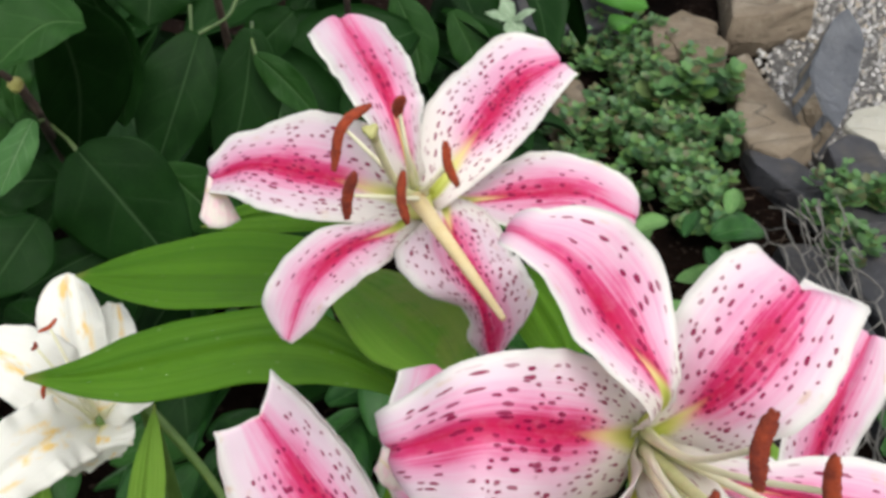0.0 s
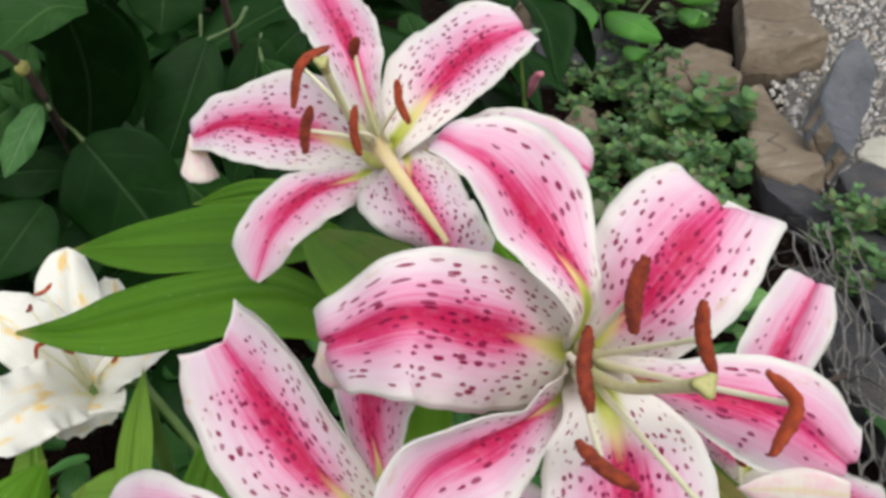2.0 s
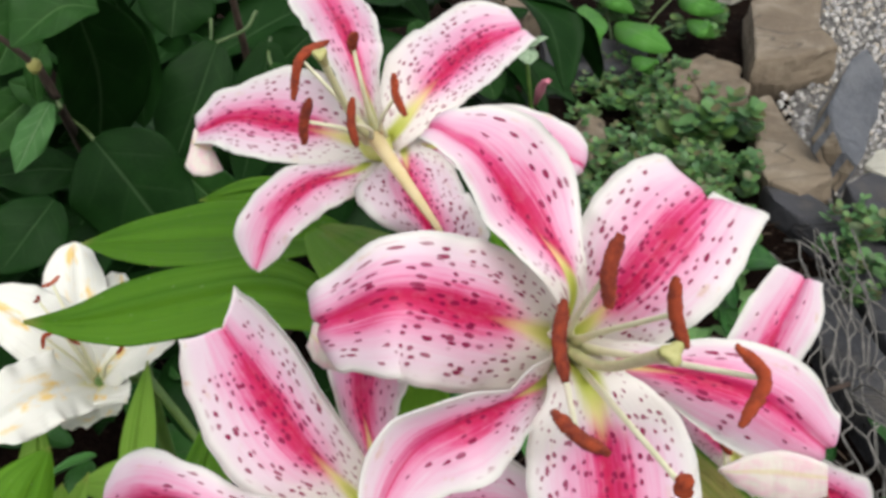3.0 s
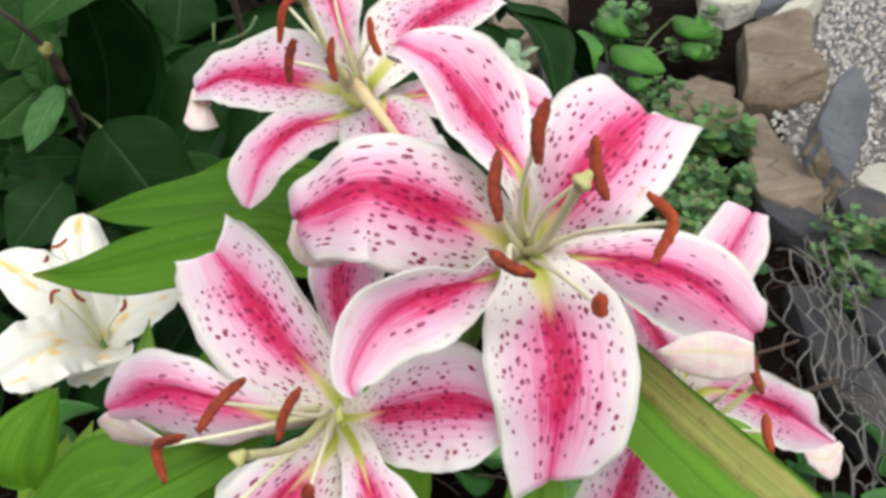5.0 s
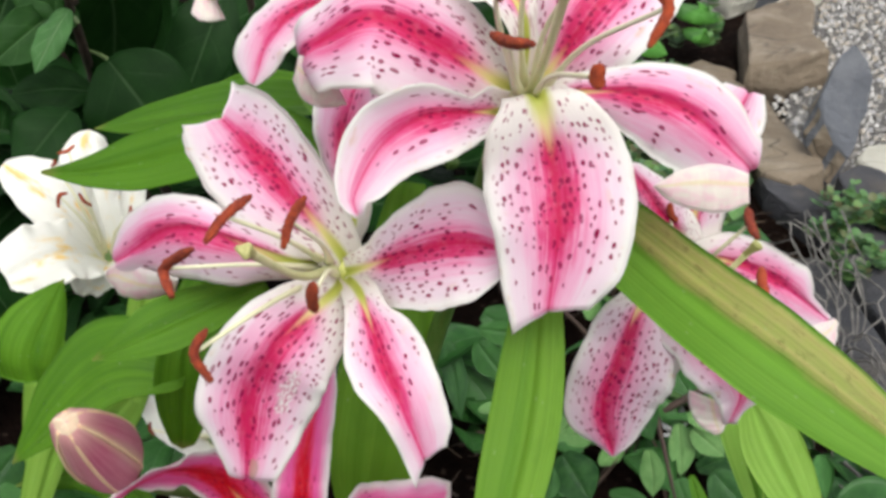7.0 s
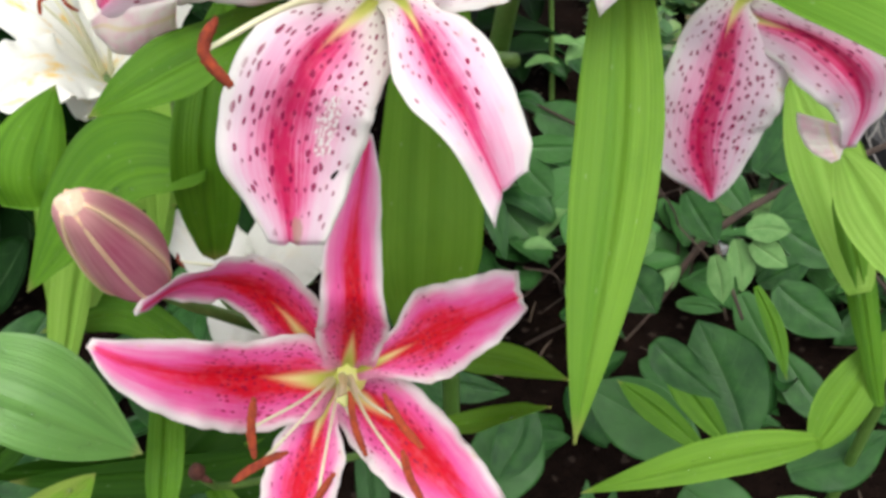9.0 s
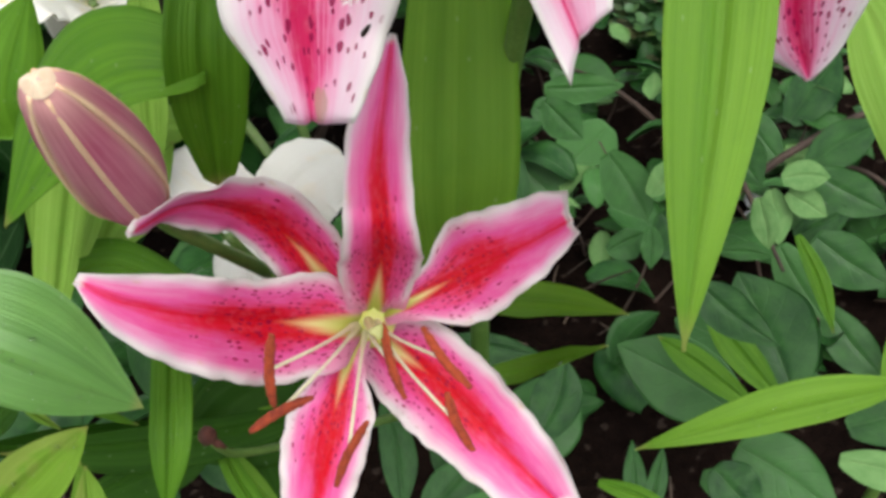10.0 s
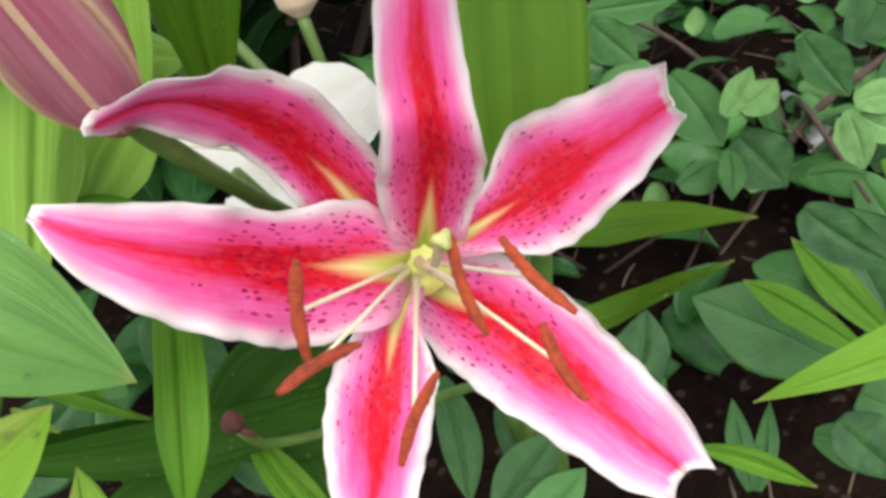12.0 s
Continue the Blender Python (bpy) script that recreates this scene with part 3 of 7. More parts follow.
def sheet(points, left, right, facing, uw, end, curl, base, ruffle, seed, thick, crease, nu=34, nv=17, curl_angle=150.0, point=0.6, lobes=9.0, rise=0.8, swell=1.04, spans=None, notch=0.0, frill=0.008, slant=0.0, pleat=0.0):
    """A petal or leaf: a smooth midrib through the points, widest where its edges pass left and right,
    end: how wide it still is, as a share, where its visible part ends; curl: metres of tip that bend back from there."""
    rng = random.Random(seed)
    line, length = spline(points, nu)
    tangent = np.gradient(line, axis=0)
    left, right, facing = np.array(left), np.array(right), np.array(facing)
    if spans is not None:
        # the half widths to both sides at steps from root to end
        spans = [np.interp(np.linspace(0, 1, nu), spans[2], s) for s in spans[:2]]
        soft = np.array((0.2, 0.6, 0.2))
        spans = [np.r_[s[0], np.convolve(s, soft, "valid"), s[-1]] for s in spans]
    if uw is None:
        uw = np.clip(np.argmin(np.linalg.norm(line - (left + right) / 2, axis=1)) / (nu - 1), 0.25, 0.8)
    k0 = int(round(uw * (nu - 1)))
    half = (right - left) / 2
    t0 = unit(tangent[k0])
    half -= t0 * (half @ t0)
    width = np.linalg.norm(half) * swell
    side0 = unit(half)
    normal0 = np.cross(t0, side0)
    flip = 1.0 if normal0 @ facing > 0 else -1.0
    bow = (right + left) / 2 - line[k0]
    cup = np.clip(bow @ normal0, -0.45 * width, 0.45 * width)
    lean = np.clip(bow @ side0, -0.3 * width, 0.3 * width)
    if spans is not None:
        width, lean = 1.0, 0.0
        cup = cup / max(np.linalg.norm(half), 1e-6)
    # carry the frame along the midrib
    sides = np.zeros((nu, 3))
    sides[k0] = side0
    for step in (1, -1):
        k = k0
        while 0 <= k + step < nu:
            t = unit(tangent[k + step])
            s = sides[k] - t * (sides[k] @ t)
            sides[k + step] = unit(s)
            k += step
    forward = unit(tangent[-1])
    # the tip that bends back
    extra = max(3, int(nu * curl / length)) if curl > 0 else 0
    if extra:
        t, s = unit(tangent[-1]), sides[-1]
        n = np.cross(t, s) * flip
        here, more, more_t = line[-1], [], []
        for j in range(extra):
            w = math.radians(curl_angle) * (j + 0.5) / extra
            way = t * math.cos(w) - n * math.sin(w)
            here = here + way * curl / extra
            more.append(here)
            more_t.append(way)
        line = np.vstack([line, more])
        tangent = np.vstack([tangent, more_t])
        sides = np.vstack([sides, [s] * extra])
    total = nu + extra
    u_all = np.r_[np.linspace(0, 1, nu), 1 + (curl / length) * (np.arange(extra) + 1) / max(extra, 1)]
    u_all01 = u_all / u_all[-1]
    phase = [rng.uniform(0, 6.28) for _ in range(4)]
    top, normals, uvs = [], [], []
    for k in range(total):
        u = min(u_all[k], 1.0)
        if u < uw:
            w = base + (1 - base) * math.sin(math.pi / 2 * u / uw) ** rise
        else:
            w = end + (1 - end) * max(0.0, math.cos(math.pi / 2 * (u - uw) / (1 - uw))) ** point
        if k >= nu:
            w = end * math.cos(math.pi / 2 * (k - nu + 1) / extra) ** 0.7
        elif extra == 0 and u > 0.94:
            w *= math.sqrt(max(0.0, 1 - ((u - 0.94) / 0.06) ** 2)) * 0.97 + 0.03
        shrink = 1.0 if k < nu else math.cos(math.pi / 2 * (k - nu + 1) / extra) ** 0.7
        t = unit(tangent[k])
        s = sides[k]
        n = np.cross(t, s)
        for j in range(nv):
            v = -1 + 2 * j / (nv - 1)
            wave = math.sin(lobes * 2 * u_all[k] + phase[0 if v < 0 else 1]) + 0.6 * math.sin(lobes * 4.7 * u_all[k] + phase[2 if v < 0 else 3])
            lift = ruffle * wave * abs(v) ** 3 * min(1.0, w * 1.5 if spans is None else shrink)
            jag = 1 + frill * (0.6 * math.sin(lobes * 7.3 * u_all[k] + phase[1 if v < 0 else 2]) + 0.5 * math.sin(lobes * 3.1 * u_all[k] + phase[3 if v < 0 else 0])) * abs(v)
            groove = (-crease * math.exp(-(v / 0.13) ** 2) + pleat * math.cos(7.5 * math.pi * v) * (1 - v * v)) * flip
            if spans is not None:
                i = min(k, nu - 1)
                mean = (spans[0][i] + spans[1][i]) / 2 * shrink
                reach = (spans[0][i] if v < 0 else spans[1][i]) * shrink
                p = line[k] + s * reach * v * jag + n * (cup * mean * v * v + lift + groove * min(1.0, mean / 0.01))
                top.append(p + forward * (notch * v * v + slant * v) * max(0.0, (u - 0.75) / 0.25) ** 2)
                uvs.append((u_all01[k], j / (nv - 1)))
                continue
            p = line[k] + w * (s * width * v * jag + s * lean * v * v + n * cup * v * v) + n * (lift + groove * min(1.0, w))
            top.append(p)
            uvs.append((u_all01[k], j / (nv - 1)))
    top = np.array(top)
    grid = top.reshape(total, nv, 3)
    du = np.gradient(grid, axis=0)
    dv = np.gradient(grid, axis=1)
    nor = np.cross(du, dv)
    nor /= np.maximum(np.linalg.norm(nor, axis=2, keepdims=True), 1e-12)
    vv = np.abs(np.linspace(-1, 1, nv))
    depth = thick * (1.0 - 0.75 * vv ** 2)[None, :, None]
    under = (grid - nor * flip * depth).reshape(-1, 3)
    verts = np.vstack([top, under])
    m = total * nv
    faces = []
    for k in range(total - 1):
        for j in range(nv - 1):
            a, b, c, d = k * nv + j, k * nv + j + 1, (k + 1) * nv + j + 1, (k + 1) * nv + j
            faces.append((a, d, c, b) if flip > 0 else (a, b, c, d))
            faces.append((m + a, m + b, m + c, m + d) if flip > 0 else (m + a, m + d, m + c, m + b))
    rim = [j for j in range(nv)] + [k * nv + nv - 1 for k in range(1, total)] + [(total - 1) * nv + j for j in range(nv - 2, -1, -1)] + [k * nv for k in range(total - 2, 0, -1)]
    for a, b in zip(rim, rim[1:] + rim[:1]):
        faces.append((a, b, m + b, m + a))
    return verts, faces, np.array(uvs + uvs)


# ---- lilies ----
COUNT = [0]


def lily_flower(throat, axis, label, skin, cup=0.0075):
    ob = thing("lily_flower", throat, label, "flower", "lily flowers")
    c, a = np.array(throat), np.array(axis)
    ob["axis"] = [float(x) for x in axis]
    LOOK[ob.name] = skin
    # the green receptacle where the petals meet
    part("receptacle", tube([c - a * 0.022, c - a * 0.01, c + a * 0.001], [0.004, 0.007, 0.008, 0.004], 14, 12), STEM, ob)
    if skin not in (WHITE, WHITE_FRESH):
        bowl = tube([c - a * 0.004, c + a * 0.002, c + a * (0.55 * cup), c + a * (0.65 * cup)], [0.88 * cup, cup, 0.8 * cup, 0.0008], 18, 12)
        part("nectary", bowl, LIME, ob, "lime green throat")
    return ob


LOOK = {}


def petal(flower, points, left, right, spans=None, end=0.3, curl=0.0, ruffle=0.0008, point=0.75, base=0.55, back=150.0, notch=0.0, frill=0.012, slant=0.0, skin=None):
    """spans: the half widths to both sides, at even steps along the part that opens out of the throat."""
    COUNT[0] += 1
    c, a = np.array(flower.location), np.array(flower["axis"])
    share = 0.85 if spans is None else 0.75
    root = c * share + np.array(points[0]) * (1 - share) - a * 0.005
    if spans is not None:
        near = np.linalg.norm(np.array(points[0]) - root)
        f = near / (near + spline(points, 40)[1])
        at = np.r_[0.0, f + (1 - f) * np.linspace(0, 1, len(spans[0]))]
        spans = [np.r_[max(0.55 * s[0] + 0.001, 0.0045), max(s[0], 0.0060), max(s[1], 0.0068), s[2:]] for s in spans] + [at]
    points = [tuple(root)] + list(points)
    verts, faces, uvs = sheet(points, left, right, a, None, end, curl, base, ruffle, COUNT[0], 0.0013, 0.0018, nu=44, nv=21, point=point, spans=spans, curl_angle=back, notch=notch, frill=frill, slant=slant)
    # the first tenth of the pattern lies in the throat
    inner = np.linalg.norm(np.array(points[1]) - root) / (spline(points, 40)[1] + curl)
    u = uvs[:, 0]
    uvs[:, 0] = np.where(u < inner, u / inner * 0.1, 0.1 + (u - inner) / (1 - inner) * 0.9)
    return part("petal", (verts, faces, uvs), skin or LOOK[flower.name], flower)


def stamen(flower, one, two, middle=None, thin=False):
    """A filament from the throat with a swinging anther from one end to the other."""
    c, a = np.array(flower.location), np.array(flower["axis"])
    p, q = np.array(one), np.array(two)
    m = (p + q) / 2 if middle is None else np.array(middle)
    if middle is None:
        m = m + np.cross(unit(q - p), a) * 0.0012
    r = 0.0011 if thin else 0.00172
    slim = 0.72 if LOOK[flower.name] == RED else 1.0
    side = unit(np.array((m - c) - a * ((m - c) @ a)) + 1e-6)
    root = c + side * 0.003 - a * 0.004
    bend = root * 0.45 + m * 0.55 + a * 0.008 - side * 0.004
    stalk = part("stamen", tube([root, bend, m - unit(m - bend) * 0.5 * r], [0.0026 * slim, 0.0011 * slim, 0.0008 * slim, 0.0006], 8, 22), FILAMENT, flower)
    line, length = spline([p, m, q], 26)
    verts, faces, _ = tube([p, m, q], [0.45 * r, 0.95 * r, r, r, r, 0.9 * r, 0.5 * r], 12, 30, 0.8)
    rng = random.Random(len(flower.children))
    verts = verts + np.array([[rng.uniform(-1, 1) * r * 0.13 for _ in range(3)] for _ in verts])
    part("anther", (verts, faces, None), ANTHER, stalk, "rust-brown pollen-covered anther")
    return stalk


def pistil(flower, head):
    c, a = np.array(flower.location), np.array(flower["axis"])
    h = np.array(head)
    bend = c * 0.5 + h * 0.5 - np.array((0, 0, 0.006))
    way = unit(h - bend)
    stalk = part("pistil", tube([c - a * 0.003, bend, h], [0.0024, 0.0016, 0.0013, 0.0012, 0.0014], 10, 26), STYLE, flower)
    # a short trumpet with three notches in its rim
    s = unit(np.cross(way, (0.2, 0.4, 0.9)))
    o = np.cross(way, s)
    rings = ((-0.0060, 0.0013, 0.0), (-0.003, 0.0015, 0.06), (-0.0004, 0.0021, 0.22), (0.0006, 0.0020, 0.28), (0.0010, 0.0011, 0.25), (0.0007, 0.0003, 0.0))
    verts, faces, sides = [], [], 18
    for lift, r, lobe in rings:
        for k in range(sides):
            w = 2 * math.pi * k / sides
            verts.append(h + way * lift + r * (1 + lobe * math.cos(3 * w)) * (math.cos(w) * s + math.sin(w) * o))
    for j in range(len(rings) - 1):
        for k in range(sides):
            m = (k + 1) % sides
            faces.append((j * sides + k, j * sides + m, (j + 1) * sides + m, (j + 1) * sides + k))
    faces.append(tuple(range((len(rings) - 1) * sides, len(rings) * sides)))
    part("stigma", (np.array(verts), faces, None), STIGMA, stalk, "three-lobed olive-brown stigma")


def curled_tip(petal_ob, edge, rim, bulge=0.003):
    """The pale underside of a petal's tip that rolls back below its edge, with the midrib along it."""
    nu, nv = 19, 11
    top, low = spline(edge, nu)[0], spline(rim, nu)[0]
    out = unit(np.cross(top[-1] - top[0], low[nu // 2] - top[nu // 2]))
    out = out * (1.0 if out[1] < 0 else -1.0)
    grid, uvs = [], []
    for i in range(nu):
        row = []
        for j, f in enumerate(np.linspace(0, 1, nv)):
            roll = math.sin(math.pi * (0.10 + 0.72 * f)) * math.sin(math.pi * (i + 1) / (nu + 1)) ** 0.6
            crimp = 0.00035 * math.sin(i * 1.7 + 2.0 * f) * f
            row.append(top[i] * (1 - f) + low[i] * f + out * (bulge * roll + crimp))
            uvs.append((i / (nu - 1), f))
        grid.append(row)
    grid = np.array(grid)
    m = nu * nv
    verts = np.vstack([grid.reshape(-1, 3), (grid - out * 0.0008).reshape(-1, 3)])
    faces = []
    for i in range(nu - 1):
        for j in range(nv - 1):
            q = (i * nv + j, i * nv + j + 1, (i + 1) * nv + j + 1, (i + 1) * nv + j)
            faces.append(q)
            faces.append(tuple(m + k for k in reversed(q)))
    loop = [j for j in range(nv)] + [i * nv + nv - 1 for i in range(1, nu)] + [(nu - 1) * nv + j for j in range(nv - 2, -1, -1)] + [i * nv for i in range(nu - 2, 0, -1)]
    for p, q in zip(loop, loop[1:] + loop[:1]):
        faces.append((p, m + p, m + q, q))
    return part("curled_tip", (verts, faces, np.array(uvs + uvs)), UNDER, petal_ob, "pale rolled-back petal tip")


def bare_filament(flower, end):
    c, a = np.array(flower.location), np.array(flower["axis"])
    e = np.array(end)
    part("fallen_filament", tube([c + a * 0.012, c * 0.55 + e * 0.45 + a * 0.006, e], [0.0030, 0.0024, 0.0018, 0.001], 10, 24), CREAM, flower, "cream filament without its anther")


def lily_plant_with(name, foot, top, label, radius=0.0055, sway=(0.0, 0.0)):
    """A leafy lily shoot: its stem; leaves are added to it."""
    ob = thing(name, foot, label, "plant", "lily plants")
    f, t = np.array(foot), np.array(top)
    mid = (f + t) / 2 + np.array((sway[0], sway[1], 0))
    part("stem", tube([f - np.array((0, 0, 0.01)), mid, t], [radius * 1.15, radius, radius * 0.75], 12, 30), STEM, ob)
    return ob


def drop_mesh():
    bm = bmesh.new()
    bmesh.ops.create_icosphere(bm, subdivisions=2, radius=1.0, matrix=Matrix.Diagonal((1.0, 1.0, 0.6, 1.0)))
    mesh = bpy.data.meshes.new("water_drop")
    bm.to_mesh(mesh)
    bm.free()
    mesh.shade_smooth()
    mesh.materials.append(WATER)
    return mesh


DROP = drop_mesh()


def blade(plant, points, left, right, skin, end=0.02, curl=0.0, base=0.3, ruffle=0.0006, drops=0, point=1.0, spans=None):
    """A leaf on a shoot; lily leaves are pleated along their parallel veins. spans: half widths to both sides at even steps."""
    COUNT[0] += 1
    if spans is not None:
        spans = [*spans, np.linspace(0, 1, len(spans[0]))]
    net = skin.name.endswith(("broad_leaf", "oval_leaf", "seedling_leaf", "milky_green_leaf"))
    data = sheet(points, left, right, (0.0, -0.6, 0.8), None, end, curl, base, ruffle, COUNT[0], 0.0007, 0.0010 if net else 0.0020, 30, 25, 120.0, point, 4.0, 0.8, 1.0, spans=spans, pleat=0.0 if net else 0.00009 if skin == LEAF_WAXY else 0.00022)
    leaf = part("leaf", data, skin, plant)
    rng = random.Random(COUNT[0])
    top = data[0][: len(data[0]) // 2]
    for k in range(drops):
        # a bead of water on the upper side
        bead = new("water_drop", DROP)
        bead.parent = leaf
        size = rng.uniform(0.0005, 0.0013)
        row, col = rng.randrange(8, 26), rng.randrange(4, 21)
        at = Vector(top[row * 25 + col]) - plant.location
        bead.matrix_local = Matrix.Translation(at + Vector((0, 0, size * 0.3))) @ Matrix.Diagonal((size, size, size, 1.0))
    return leaf


# ---- ground ----
def ground_height(x, y):
    return -0.03 + 0.012 * noise.noise(Vector((x * 6, y * 6, 0.3))) + 0.006 * noise.noise(Vector((x * 25, y * 25, 2.3)))


def ground_sheet():
    xs = np.r_[-600, -60, -12, -4, np.linspace(-1.6, 2.2, 150), 4, 12, 60, 600]
    ys = np.r_[-600, -60, -12, -4, np.linspace(-0.9, 2.9, 150), 4, 12, 60, 600]
    verts = [(x, y, ground_height(x, y)) for y in ys for x in xs]
    n = len(xs)
    faces = [(j * n + i, j * n + i + 1, (j + 1) * n + i + 1, (j + 1) * n + i) for j in range(len(ys) - 1) for i in range(n - 1)]
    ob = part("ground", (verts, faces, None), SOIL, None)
    return tagged(ob, "dark damp garden soil with crumbs", "ground", kind="structure")


ground_sheet()


# ---- the lily bed ----
lily_plant = lily_plant_with("lily_plant", (-0.04, 0.345, -0.03), (0.05, 0.225, 0.60), "tall leafy lily stem carrying the pink flowers", sway=(-0.018, 0.030))
red_plant = lily_plant_with("lily_plant", (-0.03, 0.33, -0.03), (-0.06, 0.235, 0.35), "leafy lily stem carrying the crimson flower and a bud")
side_plant = lily_plant_with("lily_plant", (-0.19, 0.42, -0.03), (-0.165, 0.36, 0.44), "leafy lily stem carrying the white flowers")
small_plant = lily_plant_with("lily_plant", (0.24, 0.33, -0.03), (0.25, 0.27, 0.33), "short leafy lily shoot without flowers", 0.004)
shrub = thing("broadleaf_shrub", (-0.30, 0.85, -0.03), "dark green broad-leaved shrub beside the lilies", "shrub")
undergrowth = thing("oval_leaved_plant", (0.25, 0.75, -0.03), "low plant with blue-green oval leaves over bare soil", "plant")
for foot, knee, top in (
    ((-0.30, 0.85, -0.05), (-0.29, 0.72, 0.25), (-0.222, 0.492, 0.515)),
    ((-0.30, 0.85, -0.05), (-0.32, 0.70, 0.32), (-0.215, 0.43, 0.60)),
    ((-0.28, 0.86, -0.05), (-0.20, 0.80, 0.28), (-0.17, 0.66, 0.58)),
    ((-0.26, 0.86, -0.05), (-0.10, 0.85, 0.25), (-0.08, 0.72, 0.52)),
):
    part("branch", tube([foot, knee, top], [0.007, 0.005, 0.0025], 8, 24), TWIG, shrub)
for foot, knee, top in (
    ((0.25, 0.75, -0.05), (0.30, 0.78, 0.05), (0.40, 0.80, 0.09)),
    ((0.25, 0.75, -0.05), (0.22, 0.66, 0.06), (0.22, 0.50, 0.08)),
    ((0.24, 0.76, -0.05), (0.14, 0.80, 0.06), (0.06, 0.84, 0.10)),
    ((0.26, 0.76, -0.05), (0.33, 0.66, 0.05), (0.36, 0.52, 0.07)),
):
    part("branch", tube([foot, knee, top], [0.004, 0.003, 0.0015], 8, 20), TWIG, undergrowth)
blade(lily_plant, [(-0.0341, 0.3236, 0.5662), (-0.0977, 0.3356, 0.5572), (-0.1819, 0.3611, 0.5300)],
      (-0.1013, 0.3586, 0.5618), (-0.1022, 0.3076, 0.5588), LEAF)
blade(lily_plant, [(-0.0140, 0.2596, 0.5633), (-0.0279, 0.2672, 0.5669), (-0.0513, 0.2751, 0.5702), (-0.0747, 0.2766, 0.5688), (-0.1007, 0.2747, 0.5627), (-0.1228, 0.2742, 0.5566), (-0.1474, 0.2737, 0.5516), (-0.1720, 0.2749, 0.5498)],
      (-0.0912, 0.2849, 0.5767), (-0.0905, 0.2643, 0.5552), LEAF, drops=8, spans=[(0.0041, 0.0103, 0.0162, 0.0144, 0.0164, 0.0144, 0.0076, 0.0005), (0.0041, 0.0114, 0.0167, 0.0146, 0.0150, 0.0139, 0.0076, 0.0005)])
blade(lily_plant, [(-0.0405, 0.3013, 0.5875), (-0.0111, 0.2675, 0.5918), (0.0124, 0.2361, 0.5891)],
      (0.0060, 0.2863, 0.5893), (-0.0229, 0.2493, 0.5891), LEAF_STAINED)
blade(lily_plant, [(0.0274, 0.2822, 0.6081), (0.0394, 0.2613, 0.6015), (0.0523, 0.2343, 0.5916)],
      (0.0482, 0.2701, 0.6049), (0.0333, 0.2543, 0.5937), LEAF)
blade(lily_plant, [(-0.0703, 0.2242, 0.5498), (-0.0768, 0.1791, 0.5189), (-0.0906, 0.1841, 0.4581)],
      (-0.0891, 0.1725, 0.5170), (-0.0646, 0.1779, 0.5108), LEAF, end=.35)
blade(lily_plant, [(0.0048, 0.3014, 0.5333), (-0.0090, 0.2631, 0.4378), (-0.0232, 0.2183, 0.3412)],
      (-0.0376, 0.2509, 0.4094), (0.0147, 0.2517, 0.4029), LEAF_PALE)
blade(lily_plant, [(-0.0278, 0.1411, 0.5852), (-0.0567, 0.1229, 0.5807), (-0.0797, 0.1103, 0.5745)],
      (-0.0615, 0.1291, 0.5862), (-0.0509, 0.1152, 0.5766), LEAF)
blade(side_plant, [(-0.0793, 0.1780, 0.5079), (-0.1144, 0.1757, 0.5088), (-0.1606, 0.1649, 0.4649)],
      (-0.1357, 0.1958, 0.5132), (-0.1058, 0.1626, 0.5052), LEAF, drops=10)
blade(side_plant, [(-0.1685, 0.2110, 0.4697), (-0.1662, 0.2137, 0.4881), (-0.1512, 0.2316, 0.5176)],
      (-0.1871, 0.2171, 0.4915), (-0.1542, 0.2200, 0.4868), LEAF, base=.9, drops=6)
blade(red_plant, [(-0.1839, 0.1200, 0.4773), (-0.1420, 0.1100, 0.4624), (-0.1146, 0.1164, 0.4221)],
      (-0.1457, 0.1344, 0.4741), (-0.1370, 0.0934, 0.4516), LEAF_WAXY, drops=14)
blade(red_plant, [(-0.1314, 0.0411, 0.4607), (-0.1241, 0.0680, 0.4529), (-0.1152, 0.0883, 0.4488)],
      (-0.1294, 0.0710, 0.4591), (-0.1174, 0.0633, 0.4478), LEAF_AGED, base=.35, drops=5)
blade(red_plant, [(-0.1280, 0.1754, 0.3929), (-0.1262, 0.1414, 0.3769), (-0.1312, 0.1217, 0.3528)],
      (-0.1332, 0.1418, 0.3809), (-0.1185, 0.1446, 0.3755), LEAF, base=.9)
# two leaves in the paler colour, to offset the shade of the petals above
blade(red_plant, [(-0.0343, 0.2327, 0.3429), (0.0097, 0.2215, 0.3478), (0.0492, 0.1688, 0.3911)],
      (0.0101, 0.2368, 0.3474), (0.0072, 0.2092, 0.3542), LEAF_PALE)
blade(red_plant, [(-0.0369, 0.2043, 0.3179), (0.0074, 0.2000, 0.3286), (0.0406, 0.1623, 0.3818)],
      (0.0046, 0.2112, 0.3239), (0.0076, 0.1882, 0.3357), LEAF_PALE, drops=4)
blade(small_plant, [(0.1883, 0.2290, 0.2603), (0.1314, 0.2202, 0.2614), (0.0555, 0.1962, 0.2693)],
      (0.1394, 0.2322, 0.2664), (0.1412, 0.2110, 0.2572), LEAF_PALE, drops=6)
blade(small_plant, [(0.1854, 0.2274, 0.2580), (0.2041, 0.2441, 0.2791), (0.2365, 0.2716, 0.3060)],
      (0.1887, 0.2483, 0.2761), (0.2159, 0.2362, 0.2779), LEAF_PALE)
blade(small_plant, [(0.2183, 0.2355, 0.2785), (0.2063, 0.2891, 0.3553), (0.1966, 0.3374, 0.3784)],
      (0.2020, 0.2969, 0.3458), (0.2182, 0.2933, 0.3506), LEAF)
